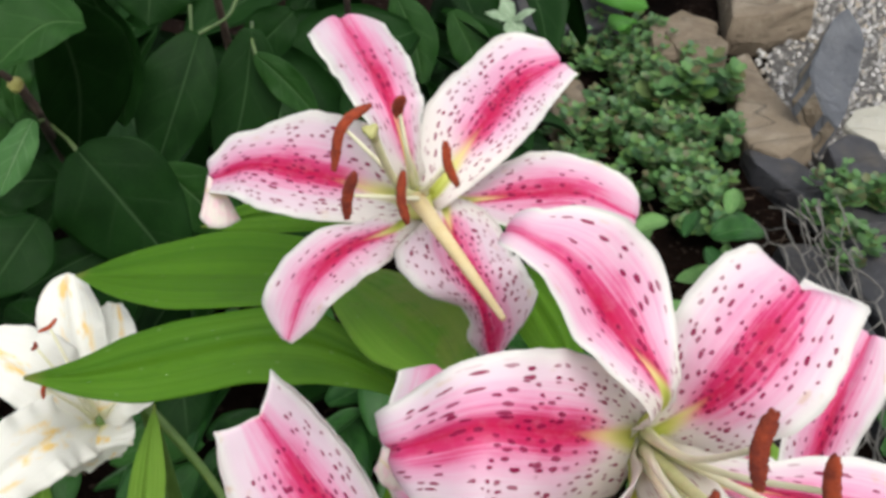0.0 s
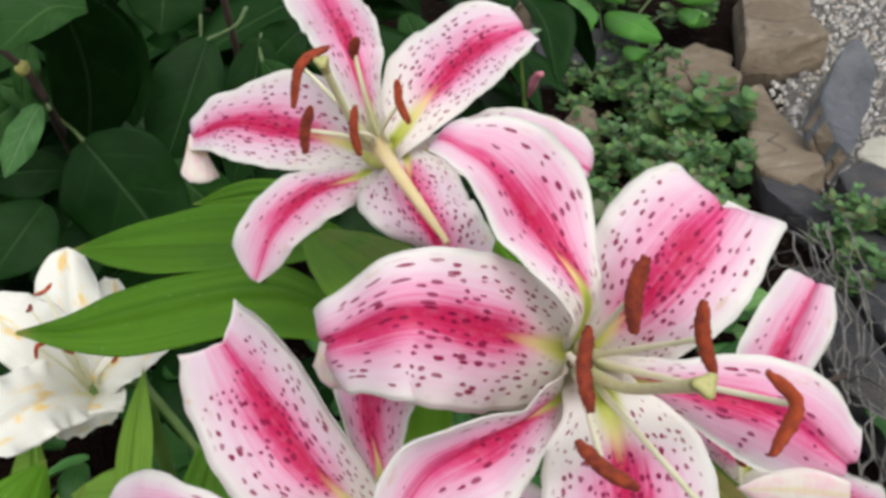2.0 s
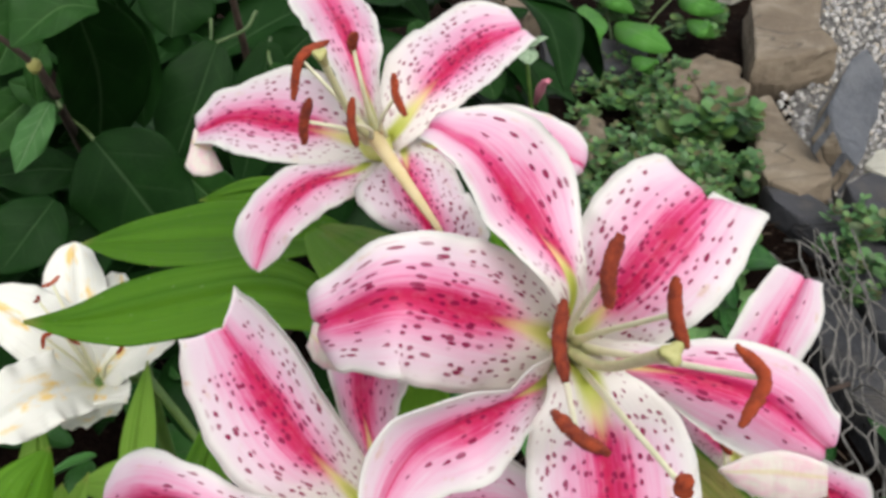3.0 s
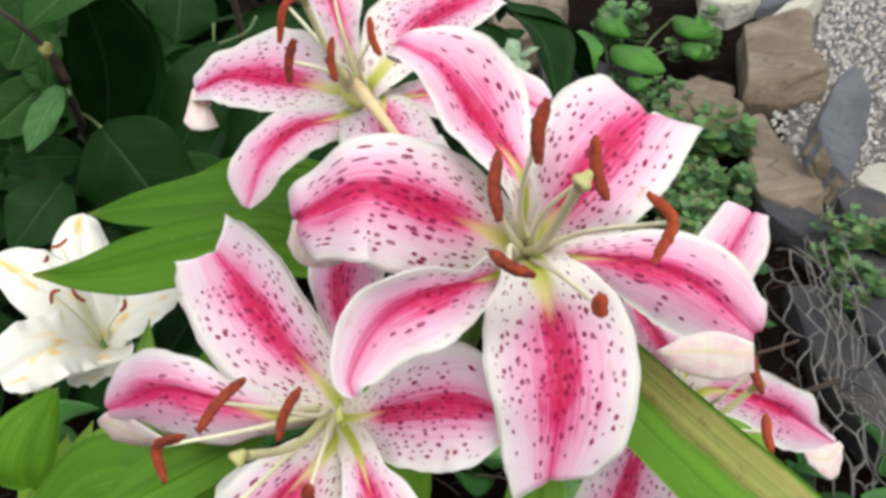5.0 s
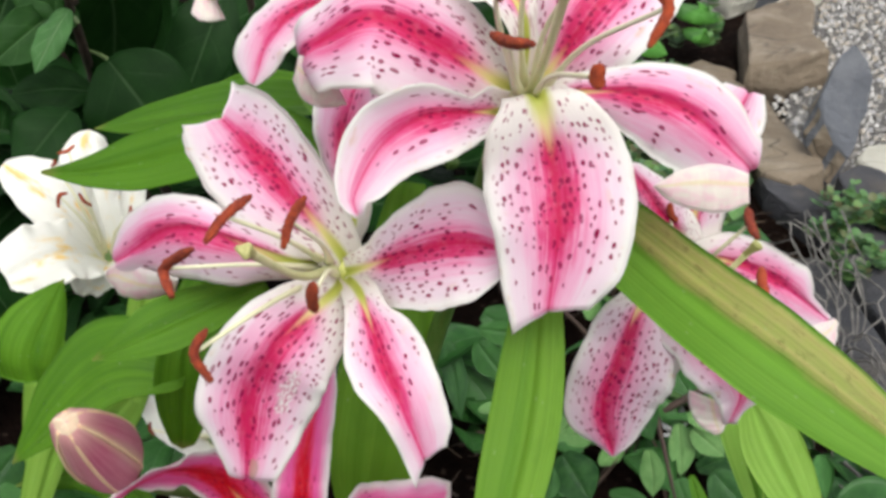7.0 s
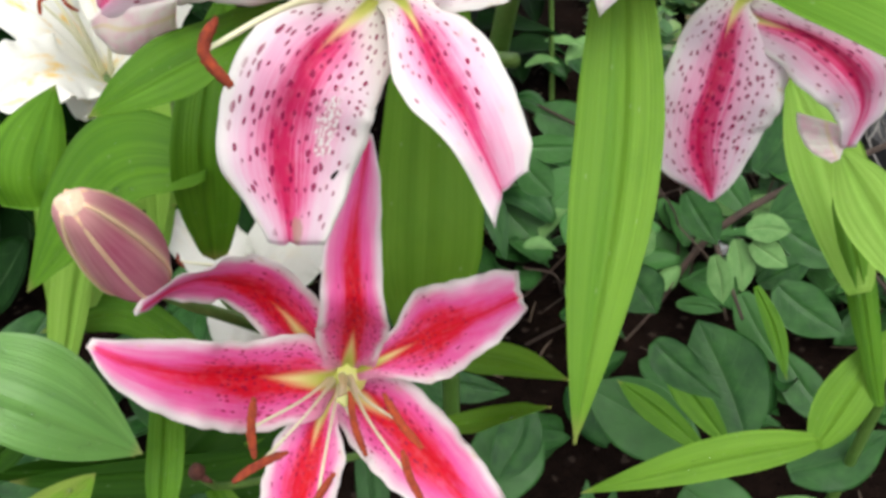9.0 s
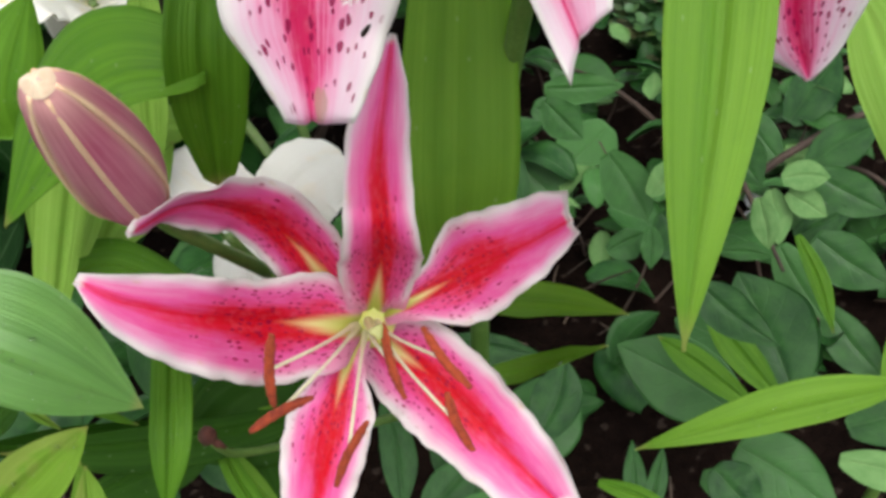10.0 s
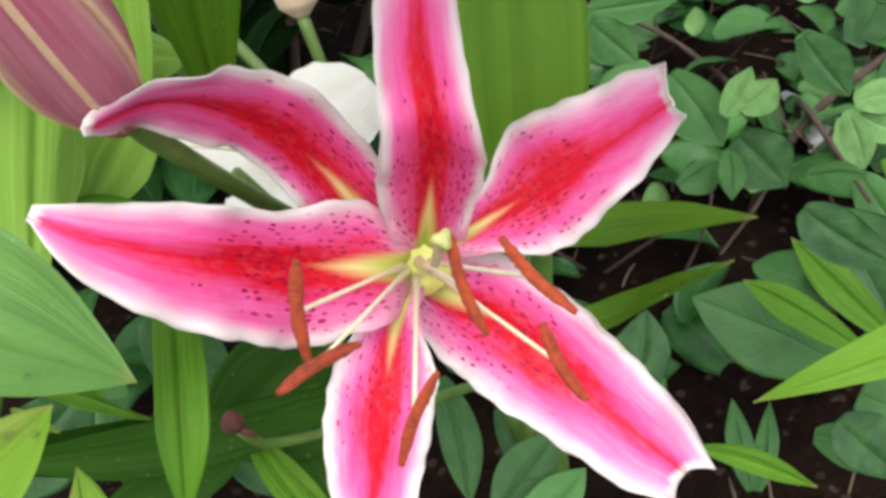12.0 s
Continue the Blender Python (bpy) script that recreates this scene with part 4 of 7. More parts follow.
blade(lily_plant, [(0.0826, 0.1720, 0.5988), (0.1115, 0.1387, 0.5902), (0.1326, 0.1127, 0.5867), (0.1760, 0.0729, 0.5730)],
      (0.1413, 0.1199, 0.5965), (0.1237, 0.1052, 0.5774), LEAF_BROWN, end=.45, base=.85)
blade(lily_plant, [(0.0666, 0.1429, 0.6016), (0.0610, 0.1015, 0.5557), (0.0439, 0.0448, 0.5077)],
      (0.0486, 0.1007, 0.5535), (0.0726, 0.1010, 0.5571), LEAF_PALE)
blade(side_plant, [(-0.1862, 0.1864, 0.3796), (-0.1638, 0.2271, 0.4425), (-0.1524, 0.2542, 0.4742)],
      (-0.1774, 0.2224, 0.4477), (-0.1588, 0.2287, 0.4406), LEAF_BRIGHT)
blade(red_plant, [(-0.1296, 0.2220, 0.3647), (-0.1652, 0.2281, 0.3921), (-0.1975, 0.2116, 0.3976)],
      (-0.1685, 0.2421, 0.3938), (-0.1681, 0.2204, 0.3855), LEAF)
blade(side_plant, [(-0.2121, 0.2507, 0.3681), (-0.1984, 0.2800, 0.4314), (-0.1976, 0.3017, 0.4674)],
      (-0.2113, 0.2752, 0.4364), (-0.1941, 0.2816, 0.4298), LEAF_BRIGHT)
blade(side_plant, [(-0.1395, 0.2975, 0.4122), (-0.1553, 0.2863, 0.4254), (-0.1783, 0.2794, 0.4329)],
      (-0.1574, 0.3012, 0.4302), (-0.1569, 0.2783, 0.4147), LEAF_BRIGHT)
blade(side_plant, [(-0.1459, 0.2579, 0.4158), (-0.1392, 0.2790, 0.4628), (-0.1328, 0.3017, 0.5023)],
      (-0.1469, 0.2767, 0.4651), (-0.1309, 0.2812, 0.4605), LEAF_BRIGHT)
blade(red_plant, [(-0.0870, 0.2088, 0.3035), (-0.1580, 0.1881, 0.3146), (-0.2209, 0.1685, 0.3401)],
      (-0.1635, 0.1926, 0.3215), (-0.1613, 0.1768, 0.3072), LEAF_SHADED)
blade(red_plant, [(-0.1417, 0.2003, 0.3029), (-0.1276, 0.1768, 0.2916), (-0.1070, 0.1536, 0.2807)],
      (-0.1229, 0.1790, 0.2914), (-0.1322, 0.1745, 0.2918), LEAF)
blade(red_plant, [(-0.1726, 0.1205, 0.3278), (-0.1717, 0.1386, 0.3396), (-0.1772, 0.1543, 0.3483)],
      (-0.1785, 0.1357, 0.3419), (-0.1658, 0.1380, 0.3355), LEAF_PALE)
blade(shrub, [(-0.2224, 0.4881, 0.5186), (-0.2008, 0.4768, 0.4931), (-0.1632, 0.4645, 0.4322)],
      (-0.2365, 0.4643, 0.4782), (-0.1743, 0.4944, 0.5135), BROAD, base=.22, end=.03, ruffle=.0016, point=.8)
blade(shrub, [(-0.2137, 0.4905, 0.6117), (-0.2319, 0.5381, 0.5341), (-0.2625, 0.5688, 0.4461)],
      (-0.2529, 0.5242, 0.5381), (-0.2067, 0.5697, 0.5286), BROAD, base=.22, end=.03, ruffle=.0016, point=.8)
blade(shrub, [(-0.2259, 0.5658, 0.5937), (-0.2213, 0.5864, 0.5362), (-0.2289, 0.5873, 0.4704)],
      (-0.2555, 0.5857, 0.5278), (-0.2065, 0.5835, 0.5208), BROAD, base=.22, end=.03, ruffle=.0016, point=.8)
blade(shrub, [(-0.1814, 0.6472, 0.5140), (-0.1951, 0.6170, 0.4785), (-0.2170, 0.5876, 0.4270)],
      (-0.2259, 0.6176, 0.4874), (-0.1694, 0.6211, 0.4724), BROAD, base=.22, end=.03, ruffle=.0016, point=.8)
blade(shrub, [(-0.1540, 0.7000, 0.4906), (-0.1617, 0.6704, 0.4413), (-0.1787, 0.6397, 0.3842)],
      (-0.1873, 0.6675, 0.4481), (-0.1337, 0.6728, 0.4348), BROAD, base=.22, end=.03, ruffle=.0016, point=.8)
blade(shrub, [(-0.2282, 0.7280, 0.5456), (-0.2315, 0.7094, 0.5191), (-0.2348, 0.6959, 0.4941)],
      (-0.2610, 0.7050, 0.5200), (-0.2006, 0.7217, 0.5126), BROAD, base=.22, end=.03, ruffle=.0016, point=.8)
blade(shrub, [(-0.1481, 0.6737, 0.4821), (-0.1252, 0.6650, 0.4624), (-0.0998, 0.6555, 0.4354)],
      (-0.1344, 0.6600, 0.4531), (-0.1151, 0.6682, 0.4706), BROAD_MID, base=.22, end=.03, ruffle=.0016, point=.8)
blade(shrub, [(-0.1957, 0.5500, 0.4621), (-0.1717, 0.5415, 0.4393), (-0.1444, 0.5389, 0.4090)],
      (-0.1842, 0.5326, 0.4250), (-0.1570, 0.5508, 0.4542), BROAD_MID, base=.22, end=.03, ruffle=.0016, point=.8)
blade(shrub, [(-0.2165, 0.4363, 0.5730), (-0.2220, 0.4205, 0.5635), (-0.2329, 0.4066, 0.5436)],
      (-0.2308, 0.4253, 0.5680), (-0.2145, 0.4165, 0.5578), BROAD_LIT, base=.22, end=.03, ruffle=.0016, point=.8)
blade(shrub, [(-0.2280, 0.4680, 0.5511), (-0.2395, 0.4689, 0.5617), (-0.2570, 0.4698, 0.5683)],
      (-0.2384, 0.4625, 0.5508), (-0.2392, 0.4726, 0.5719), BROAD_MID, base=.22, end=.03, ruffle=.0016, point=.8)
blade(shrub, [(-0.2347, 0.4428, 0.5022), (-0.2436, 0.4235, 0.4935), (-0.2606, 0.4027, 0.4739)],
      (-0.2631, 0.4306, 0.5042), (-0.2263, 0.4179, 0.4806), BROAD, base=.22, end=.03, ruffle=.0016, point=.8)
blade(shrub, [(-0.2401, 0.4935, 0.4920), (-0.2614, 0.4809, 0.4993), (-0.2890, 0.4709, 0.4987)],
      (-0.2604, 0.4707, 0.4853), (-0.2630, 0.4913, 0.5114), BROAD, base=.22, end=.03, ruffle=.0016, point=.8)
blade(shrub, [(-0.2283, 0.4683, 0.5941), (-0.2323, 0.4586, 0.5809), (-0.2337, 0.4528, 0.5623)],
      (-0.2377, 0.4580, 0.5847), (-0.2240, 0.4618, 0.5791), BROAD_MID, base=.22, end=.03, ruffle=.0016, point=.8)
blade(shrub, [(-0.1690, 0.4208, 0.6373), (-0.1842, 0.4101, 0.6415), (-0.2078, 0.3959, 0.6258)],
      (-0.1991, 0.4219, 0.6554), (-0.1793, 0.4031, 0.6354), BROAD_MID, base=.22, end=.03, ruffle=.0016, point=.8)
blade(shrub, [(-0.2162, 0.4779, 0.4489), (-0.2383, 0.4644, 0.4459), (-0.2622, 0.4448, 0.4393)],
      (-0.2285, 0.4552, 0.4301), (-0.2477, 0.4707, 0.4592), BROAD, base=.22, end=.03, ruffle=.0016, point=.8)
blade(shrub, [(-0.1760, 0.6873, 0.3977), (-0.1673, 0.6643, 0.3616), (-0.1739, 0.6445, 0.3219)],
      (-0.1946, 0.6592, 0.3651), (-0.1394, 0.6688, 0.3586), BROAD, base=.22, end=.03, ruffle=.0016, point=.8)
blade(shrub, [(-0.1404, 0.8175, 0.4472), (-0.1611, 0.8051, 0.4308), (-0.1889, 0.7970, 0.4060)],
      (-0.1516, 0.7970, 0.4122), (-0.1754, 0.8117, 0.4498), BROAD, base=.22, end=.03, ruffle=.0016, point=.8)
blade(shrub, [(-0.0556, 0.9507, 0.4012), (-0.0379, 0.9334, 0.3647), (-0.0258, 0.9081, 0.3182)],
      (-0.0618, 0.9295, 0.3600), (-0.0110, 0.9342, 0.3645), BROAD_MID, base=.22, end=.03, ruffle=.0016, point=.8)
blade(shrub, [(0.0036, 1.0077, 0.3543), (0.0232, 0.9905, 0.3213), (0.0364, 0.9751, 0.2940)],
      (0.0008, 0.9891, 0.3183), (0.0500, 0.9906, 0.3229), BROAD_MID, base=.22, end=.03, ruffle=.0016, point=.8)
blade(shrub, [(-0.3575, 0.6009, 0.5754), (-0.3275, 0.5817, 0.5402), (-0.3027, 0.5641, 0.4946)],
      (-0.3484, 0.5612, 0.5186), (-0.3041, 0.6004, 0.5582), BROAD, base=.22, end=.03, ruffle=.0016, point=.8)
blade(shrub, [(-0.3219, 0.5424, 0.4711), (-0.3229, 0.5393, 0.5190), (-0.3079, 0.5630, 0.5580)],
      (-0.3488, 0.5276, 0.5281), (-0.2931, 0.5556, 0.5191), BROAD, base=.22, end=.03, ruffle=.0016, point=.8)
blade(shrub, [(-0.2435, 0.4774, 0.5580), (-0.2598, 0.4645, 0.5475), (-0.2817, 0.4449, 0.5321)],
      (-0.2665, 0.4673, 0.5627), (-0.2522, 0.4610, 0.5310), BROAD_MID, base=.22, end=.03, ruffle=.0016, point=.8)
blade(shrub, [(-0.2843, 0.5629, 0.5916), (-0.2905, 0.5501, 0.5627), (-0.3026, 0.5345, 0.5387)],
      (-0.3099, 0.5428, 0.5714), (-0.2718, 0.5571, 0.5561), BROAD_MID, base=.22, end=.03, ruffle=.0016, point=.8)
for run in (
    ((-0.1641, 0.7087, 0.5128), (-0.1679, 0.6829, 0.5088), (-0.1815, 0.6468, 0.5133)),
    ((-0.1995, 0.6981, 0.5106), (-0.1968, 0.6838, 0.5035), (-0.1947, 0.6704, 0.4990)),
    ((-0.2224, 0.4881, 0.5186), (-0.2401, 0.5138, 0.5116), (-0.2650, 0.5465, 0.5014)),
    ((-0.1481, 0.6737, 0.4821), (-0.1543, 0.6959, 0.4829), (-0.1618, 0.7370, 0.4767)),
    ((-0.2277, 0.4683, 0.5513), (-0.2325, 0.4717, 0.5604), (-0.2334, 0.4664, 0.5735)),
):
    part("leaf_stalk", tube(run, [0.0016, 0.0012, 0.0014], 8, 14), STALK, shrub)
blade(lily_plant, [(-0.0466, 0.3930, 0.5413), (-0.0862, 0.3897, 0.5465), (-0.1202, 0.3800, 0.5465)],
      (-0.0834, 0.3954, 0.5530), (-0.0862, 0.3843, 0.5397), LEAF)
blade(undergrowth, [(0.2005, 0.3888, 0.0614), (0.1906, 0.4229, 0.0869), (0.1722, 0.4635, 0.1199)],
      (0.1550, 0.4327, 0.0867), (0.2262, 0.4220, 0.0971), OVAL)
blade(undergrowth, [(0.1577, 0.3699, 0.0621), (0.1208, 0.3974, 0.0769), (0.0733, 0.4237, 0.0937)],
      (0.1303, 0.4202, 0.0979), (0.1051, 0.3771, 0.0586), OVAL)
blade(small_plant, [(0.1506, 0.3261, 0.1291), (0.1216, 0.3518, 0.1439), (0.0957, 0.3708, 0.1563)],
      (0.1281, 0.3568, 0.1493), (0.1114, 0.3486, 0.1396), LEAF)
blade(small_plant, [(0.1660, 0.3295, 0.1355), (0.1487, 0.3535, 0.1509), (0.1267, 0.3827, 0.1723)],
      (0.1569, 0.3580, 0.1567), (0.1371, 0.3525, 0.1474), LEAF)
blade(undergrowth, [(-0.0111, 0.2947, 0.1189), (0.0108, 0.3218, 0.1376), (0.0360, 0.3452, 0.1563)],
      (-0.0124, 0.3315, 0.1465), (0.0361, 0.3114, 0.1295), OVAL)
blade(undergrowth, [(0.2709, 0.5750, 0.0460), (0.2948, 0.5523, 0.0323), (0.3253, 0.5272, 0.0210)],
      (0.3080, 0.5632, 0.0490), (0.2768, 0.5440, 0.0169), OVAL)
blade(undergrowth, [(0.2836, 0.6540, 0.0626), (0.3120, 0.6598, 0.0825), (0.3488, 0.6605, 0.1025)],
      (0.3082, 0.6725, 0.0972), (0.3205, 0.6446, 0.0678), OVAL)
blade(undergrowth, [(0.2830, 0.6344, 0.0711), (0.3128, 0.6121, 0.0582), (0.3405, 0.5924, 0.0495)],
      (0.3235, 0.6211, 0.0738), (0.3020, 0.6034, 0.0436), OVAL)
blade(undergrowth, [(0.2380, 0.6122, 0.0754), (0.2400, 0.5950, 0.0564), (0.2399, 0.5769, 0.0369)],
      (0.2277, 0.5977, 0.0554), (0.2542, 0.5916, 0.0577), OVAL_PALE)
blade(undergrowth, [(0.2428, 0.6009, 0.0956), (0.2628, 0.5975, 0.0993), (0.2821, 0.5907, 0.0994)],
      (0.2637, 0.6061, 0.1101), (0.2618, 0.5885, 0.0883), OVAL_PALE)
blade(undergrowth, [(0.2491, 0.5996, 0.0805), (0.2636, 0.5891, 0.0740), (0.2791, 0.5768, 0.0665)],
      (0.2693, 0.5965, 0.0848), (0.2556, 0.5835, 0.0646), OVAL_PALE)
blade(undergrowth, [(0.2613, 0.6003, 0.0242), (0.2870, 0.6031, 0.0370), (0.3130, 0.6050, 0.0502)],
      (0.2832, 0.6132, 0.0466), (0.2907, 0.5918, 0.0264), OVAL)
blade(undergrowth, [(0.2832, 0.7233, 0.0672), (0.3086, 0.7365, 0.0970), (0.3329, 0.7491, 0.1282)],
      (0.2851, 0.7446, 0.0977), (0.3338, 0.7241, 0.0922), OVAL)
blade(undergrowth, [(0.2306, 0.7017, 0.1041), (0.2446, 0.6826, 0.0834), (0.2634, 0.6602, 0.0621)],
      (0.2286, 0.6829, 0.0781), (0.2606, 0.6838, 0.0911), OVAL)
blade(undergrowth, [(0.2277, 0.5419, 0.0705), (0.2390, 0.5182, 0.0503), (0.2561, 0.4888, 0.0287)],
      (0.2223, 0.5183, 0.0450), (0.2576, 0.5173, 0.0560), OVAL)
blade(small_plant, [(0.2303, 0.5084, 0.1107), (0.2421, 0.4791, 0.0852), (0.2476, 0.4468, 0.0576)],
      (0.2354, 0.4790, 0.0827), (0.2497, 0.4805, 0.0895), LEAF)
blade(undergrowth, [(0.1240, 0.2610, 0.1764), (0.1477, 0.2436, 0.1696), (0.1725, 0.2203, 0.1612)],
      (0.1566, 0.2585, 0.1820), (0.1297, 0.2326, 0.1586), OVAL)
blade(undergrowth, [(0.1768, 0.2452, 0.1785), (0.1998, 0.2352, 0.1792), (0.2242, 0.2230, 0.1804)],
      (0.2011, 0.2428, 0.1848), (0.1951, 0.2262, 0.1718), OVAL_PALE)
blade(undergrowth, [(0.1071, 0.2722, 0.1322), (0.1273, 0.2637, 0.1299), (0.1532, 0.2511, 0.1272)],
      (0.1320, 0.2719, 0.1362), (0.1221, 0.2526, 0.1219), OVAL)
blade(undergrowth, [(0.2056, 0.3036, 0.1275), (0.2369, 0.3039, 0.1389), (0.2712, 0.3106, 0.1588)],
      (0.2357, 0.3174, 0.1487), (0.2406, 0.2867, 0.1281), OVAL)
blade(undergrowth, [(0.0320, 0.7746, 0.0847), (0.0581, 0.7661, 0.0731), (0.0868, 0.7548, 0.0594)],
      (0.0689, 0.7788, 0.0923), (0.0535, 0.7551, 0.0576), OVAL)
blade(undergrowth, [(0.0577, 0.8383, 0.0915), (0.0941, 0.8284, 0.0790), (0.1298, 0.8140, 0.0621)],
      (0.1020, 0.8408, 0.0995), (0.0858, 0.8137, 0.0559), OVAL)
blade(undergrowth, [(0.1042, 0.7156, 0.0927), (0.0768, 0.7031, 0.0729), (0.0372, 0.6884, 0.0521)],
      (0.0614, 0.7181, 0.0922), (0.0977, 0.6868, 0.0540), OVAL)
blade(undergrowth, [(0.0129, 0.6845, 0.0797), (0.0337, 0.6694, 0.0603), (0.0622, 0.6472, 0.0348)],
      (0.0468, 0.6826, 0.0774), (0.0205, 0.6555, 0.0436), OVAL)
blade(undergrowth, [(-0.0063, 0.6778, 0.1218), (0.0047, 0.6577, 0.0943), (0.0143, 0.6257, 0.0550)],
      (-0.0068, 0.6546, 0.0910), (0.0177, 0.6605, 0.0977), OVAL)
blade(undergrowth, [(-0.0521, 0.3911, 0.1491), (-0.0191, 0.3881, 0.1425), (0.0157, 0.3825, 0.1356)],
      (-0.0184, 0.3949, 0.1486), (-0.0244, 0.3772, 0.1334), OVAL)
blade(undergrowth, [(0.2593, 0.4954, 0.0358), (0.2739, 0.4698, 0.0185), (0.2958, 0.4382, 0.0010)],
      (0.2880, 0.4736, 0.0272), (0.2591, 0.4621, 0.0067), OVAL)
blade(undergrowth, [(0.0358, 0.4976, 0.2826), (0.0597, 0.4949, 0.2822), (0.0914, 0.4904, 0.2828)],
      (0.0613, 0.4996, 0.2909), (0.0578, 0.4893, 0.2720), OVAL)
blade(undergrowth, [(0.0349, 0.4768, 0.2864), (0.0460, 0.4689, 0.2747), (0.0585, 0.4598, 0.2626)],
      (0.0570, 0.4711, 0.2805), (0.0345, 0.4656, 0.2676), OVAL)
blade(undergrowth, [(0.0724, 0.4364, 0.2667), (0.0845, 0.4222, 0.2495), (0.0945, 0.4058, 0.2306)],
      (0.0991, 0.4222, 0.2538), (0.0686, 0.4182, 0.2402), OVAL)
blade(undergrowth, [(0.0937, 0.4002, 0.2565), (0.1045, 0.4055, 0.2673), (0.1120, 0.4107, 0.2775)],
      (0.0967, 0.4086, 0.2690), (0.1111, 0.4017, 0.2644), OVAL_PALE)
blade(undergrowth, [(0.1028, 0.3996, 0.2585), (0.1139, 0.4009, 0.2643), (0.1235, 0.4033, 0.2714)],
      (0.1108, 0.4063, 0.2708), (0.1197, 0.3945, 0.2579), OVAL_PALE)
blade(undergrowth, [(0.1030, 0.4075, 0.2354), (0.1127, 0.3966, 0.2249), (0.1245, 0.3825, 0.2123)],
      (0.1277, 0.4002, 0.2346), (0.0996, 0.3898, 0.2127), OVAL)
blade(undergrowth, [(0.0661, 0.3981, 0.2143), (0.0799, 0.4002, 0.2199), (0.0916, 0.4014, 0.2244)],
      (0.0764, 0.4052, 0.2252), (0.0840, 0.3917, 0.2108), OVAL)
blade(undergrowth, [(0.0933, 0.3878, 0.2403), (0.0927, 0.3799, 0.2305), (0.0903, 0.3712, 0.2197)],
      (0.0854, 0.3818, 0.2308), (0.0999, 0.3779, 0.2302), OVAL)
blade(undergrowth, [(0.1544, 0.4594, 0.2580), (0.1637, 0.4459, 0.2426), (0.1743, 0.4318, 0.2285)],
      (0.1779, 0.4462, 0.2506), (0.1525, 0.4460, 0.2374), OVAL)
blade(undergrowth, [(0.1718, 0.4280, 0.2224), (0.1748, 0.4154, 0.2080), (0.1751, 0.4044, 0.1952)],
      (0.1657, 0.4166, 0.2052), (0.1838, 0.4141, 0.2109), OVAL_PALE)
blade(undergrowth, [(0.1106, 0.3152, 0.2555), (0.1250, 0.3009, 0.2460), (0.1473, 0.2814, 0.2363)],
      (0.1298, 0.3088, 0.2561), (0.1116, 0.2994, 0.2395), OVAL)
blade(undergrowth, [(0.1404, 0.3980, 0.2046), (0.1578, 0.3931, 0.2062), (0.1715, 0.3870, 0.2054)],
      (0.1561, 0.3980, 0.2111), (0.1539, 0.3901, 0.2011), OVAL)
blade(side_plant, [(-0.1863, 0.2194, 0.3939), (-0.1785, 0.2408, 0.4189), (-0.1731, 0.2623, 0.4554)],
      (-0.1938, 0.2355, 0.4266), (-0.1656, 0.2463, 0.4155), LEAF_BRIGHT)
blade(side_plant, [(-0.1781, 0.2462, 0.3853), (-0.1669, 0.2599, 0.3966), (-0.1427, 0.2819, 0.4152)],
      (-0.1805, 0.2595, 0.4083), (-0.1563, 0.2589, 0.3865), LEAF_BRIGHT)
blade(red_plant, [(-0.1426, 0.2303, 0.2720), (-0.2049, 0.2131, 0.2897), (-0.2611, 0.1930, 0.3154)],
      (-0.1989, 0.2121, 0.3028), (-0.2138, 0.2137, 0.2698), LEAF_SHADED)
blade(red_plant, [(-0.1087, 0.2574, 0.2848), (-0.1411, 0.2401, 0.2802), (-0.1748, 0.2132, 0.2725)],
      (-0.1611, 0.2452, 0.2944), (-0.1149, 0.2223, 0.2552), LEAF_SHADED)
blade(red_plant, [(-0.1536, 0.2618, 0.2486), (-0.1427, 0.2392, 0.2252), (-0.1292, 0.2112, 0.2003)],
      (-0.1605, 0.2314, 0.2260), (-0.1244, 0.2467, 0.2250), LEAF_SHADED)
blade(red_plant, [(-0.1523, 0.2162, 0.2779), (-0.1378, 0.2040, 0.2620), (-0.1166, 0.1863, 0.2419)],
      (-0.1413, 0.2002, 0.2605), (-0.1332, 0.2072, 0.2628), LEAF_PALE)
blade(red_plant, [(-0.1557, 0.0990, 0.3550), (-0.1550, 0.1156, 0.3658), (-0.1560, 0.1295, 0.3774)],
      (-0.1600, 0.1146, 0.3684), (-0.1487, 0.1166, 0.3627), LEAF_AGED)
blade(undergrowth, [(-0.0546, 0.2950, 0.1714), (-0.0439, 0.2770, 0.1563), (-0.0315, 0.2598, 0.1431)],
      (-0.0582, 0.2754, 0.1565), (-0.0274, 0.2807, 0.1581), OVAL)
blade(undergrowth, [(-0.0515, 0.2180, 0.1769), (-0.0304, 0.2258, 0.1804), (-0.0144, 0.2358, 0.1867)],
      (-0.0407, 0.2311, 0.1847), (-0.0202, 0.2203, 0.1764), OVAL)
blade(undergrowth, [(-0.0851, 0.3083, 0.1872), (-0.0802, 0.2837, 0.1660), (-0.0790, 0.2537, 0.1438)],
      (-0.0903, 0.2790, 0.1641), (-0.0678, 0.2833, 0.1637), OVAL)
blade(undergrowth, [(0.0073, 0.2682, 0.1862), (0.0232, 0.2866, 0.2023), (0.0299, 0.3033, 0.2179)],
      (0.0079, 0.2910, 0.2052), (0.0369, 0.2822, 0.1998), OVAL)
blade(undergrowth, [(-0.2758, 0.2974, 0.2967), (-0.2592, 0.2867, 0.2706), (-0.2334, 0.2801, 0.2451)],
      (-0.2720, 0.2736, 0.2677), (-0.2435, 0.3002, 0.2728), OVAL)
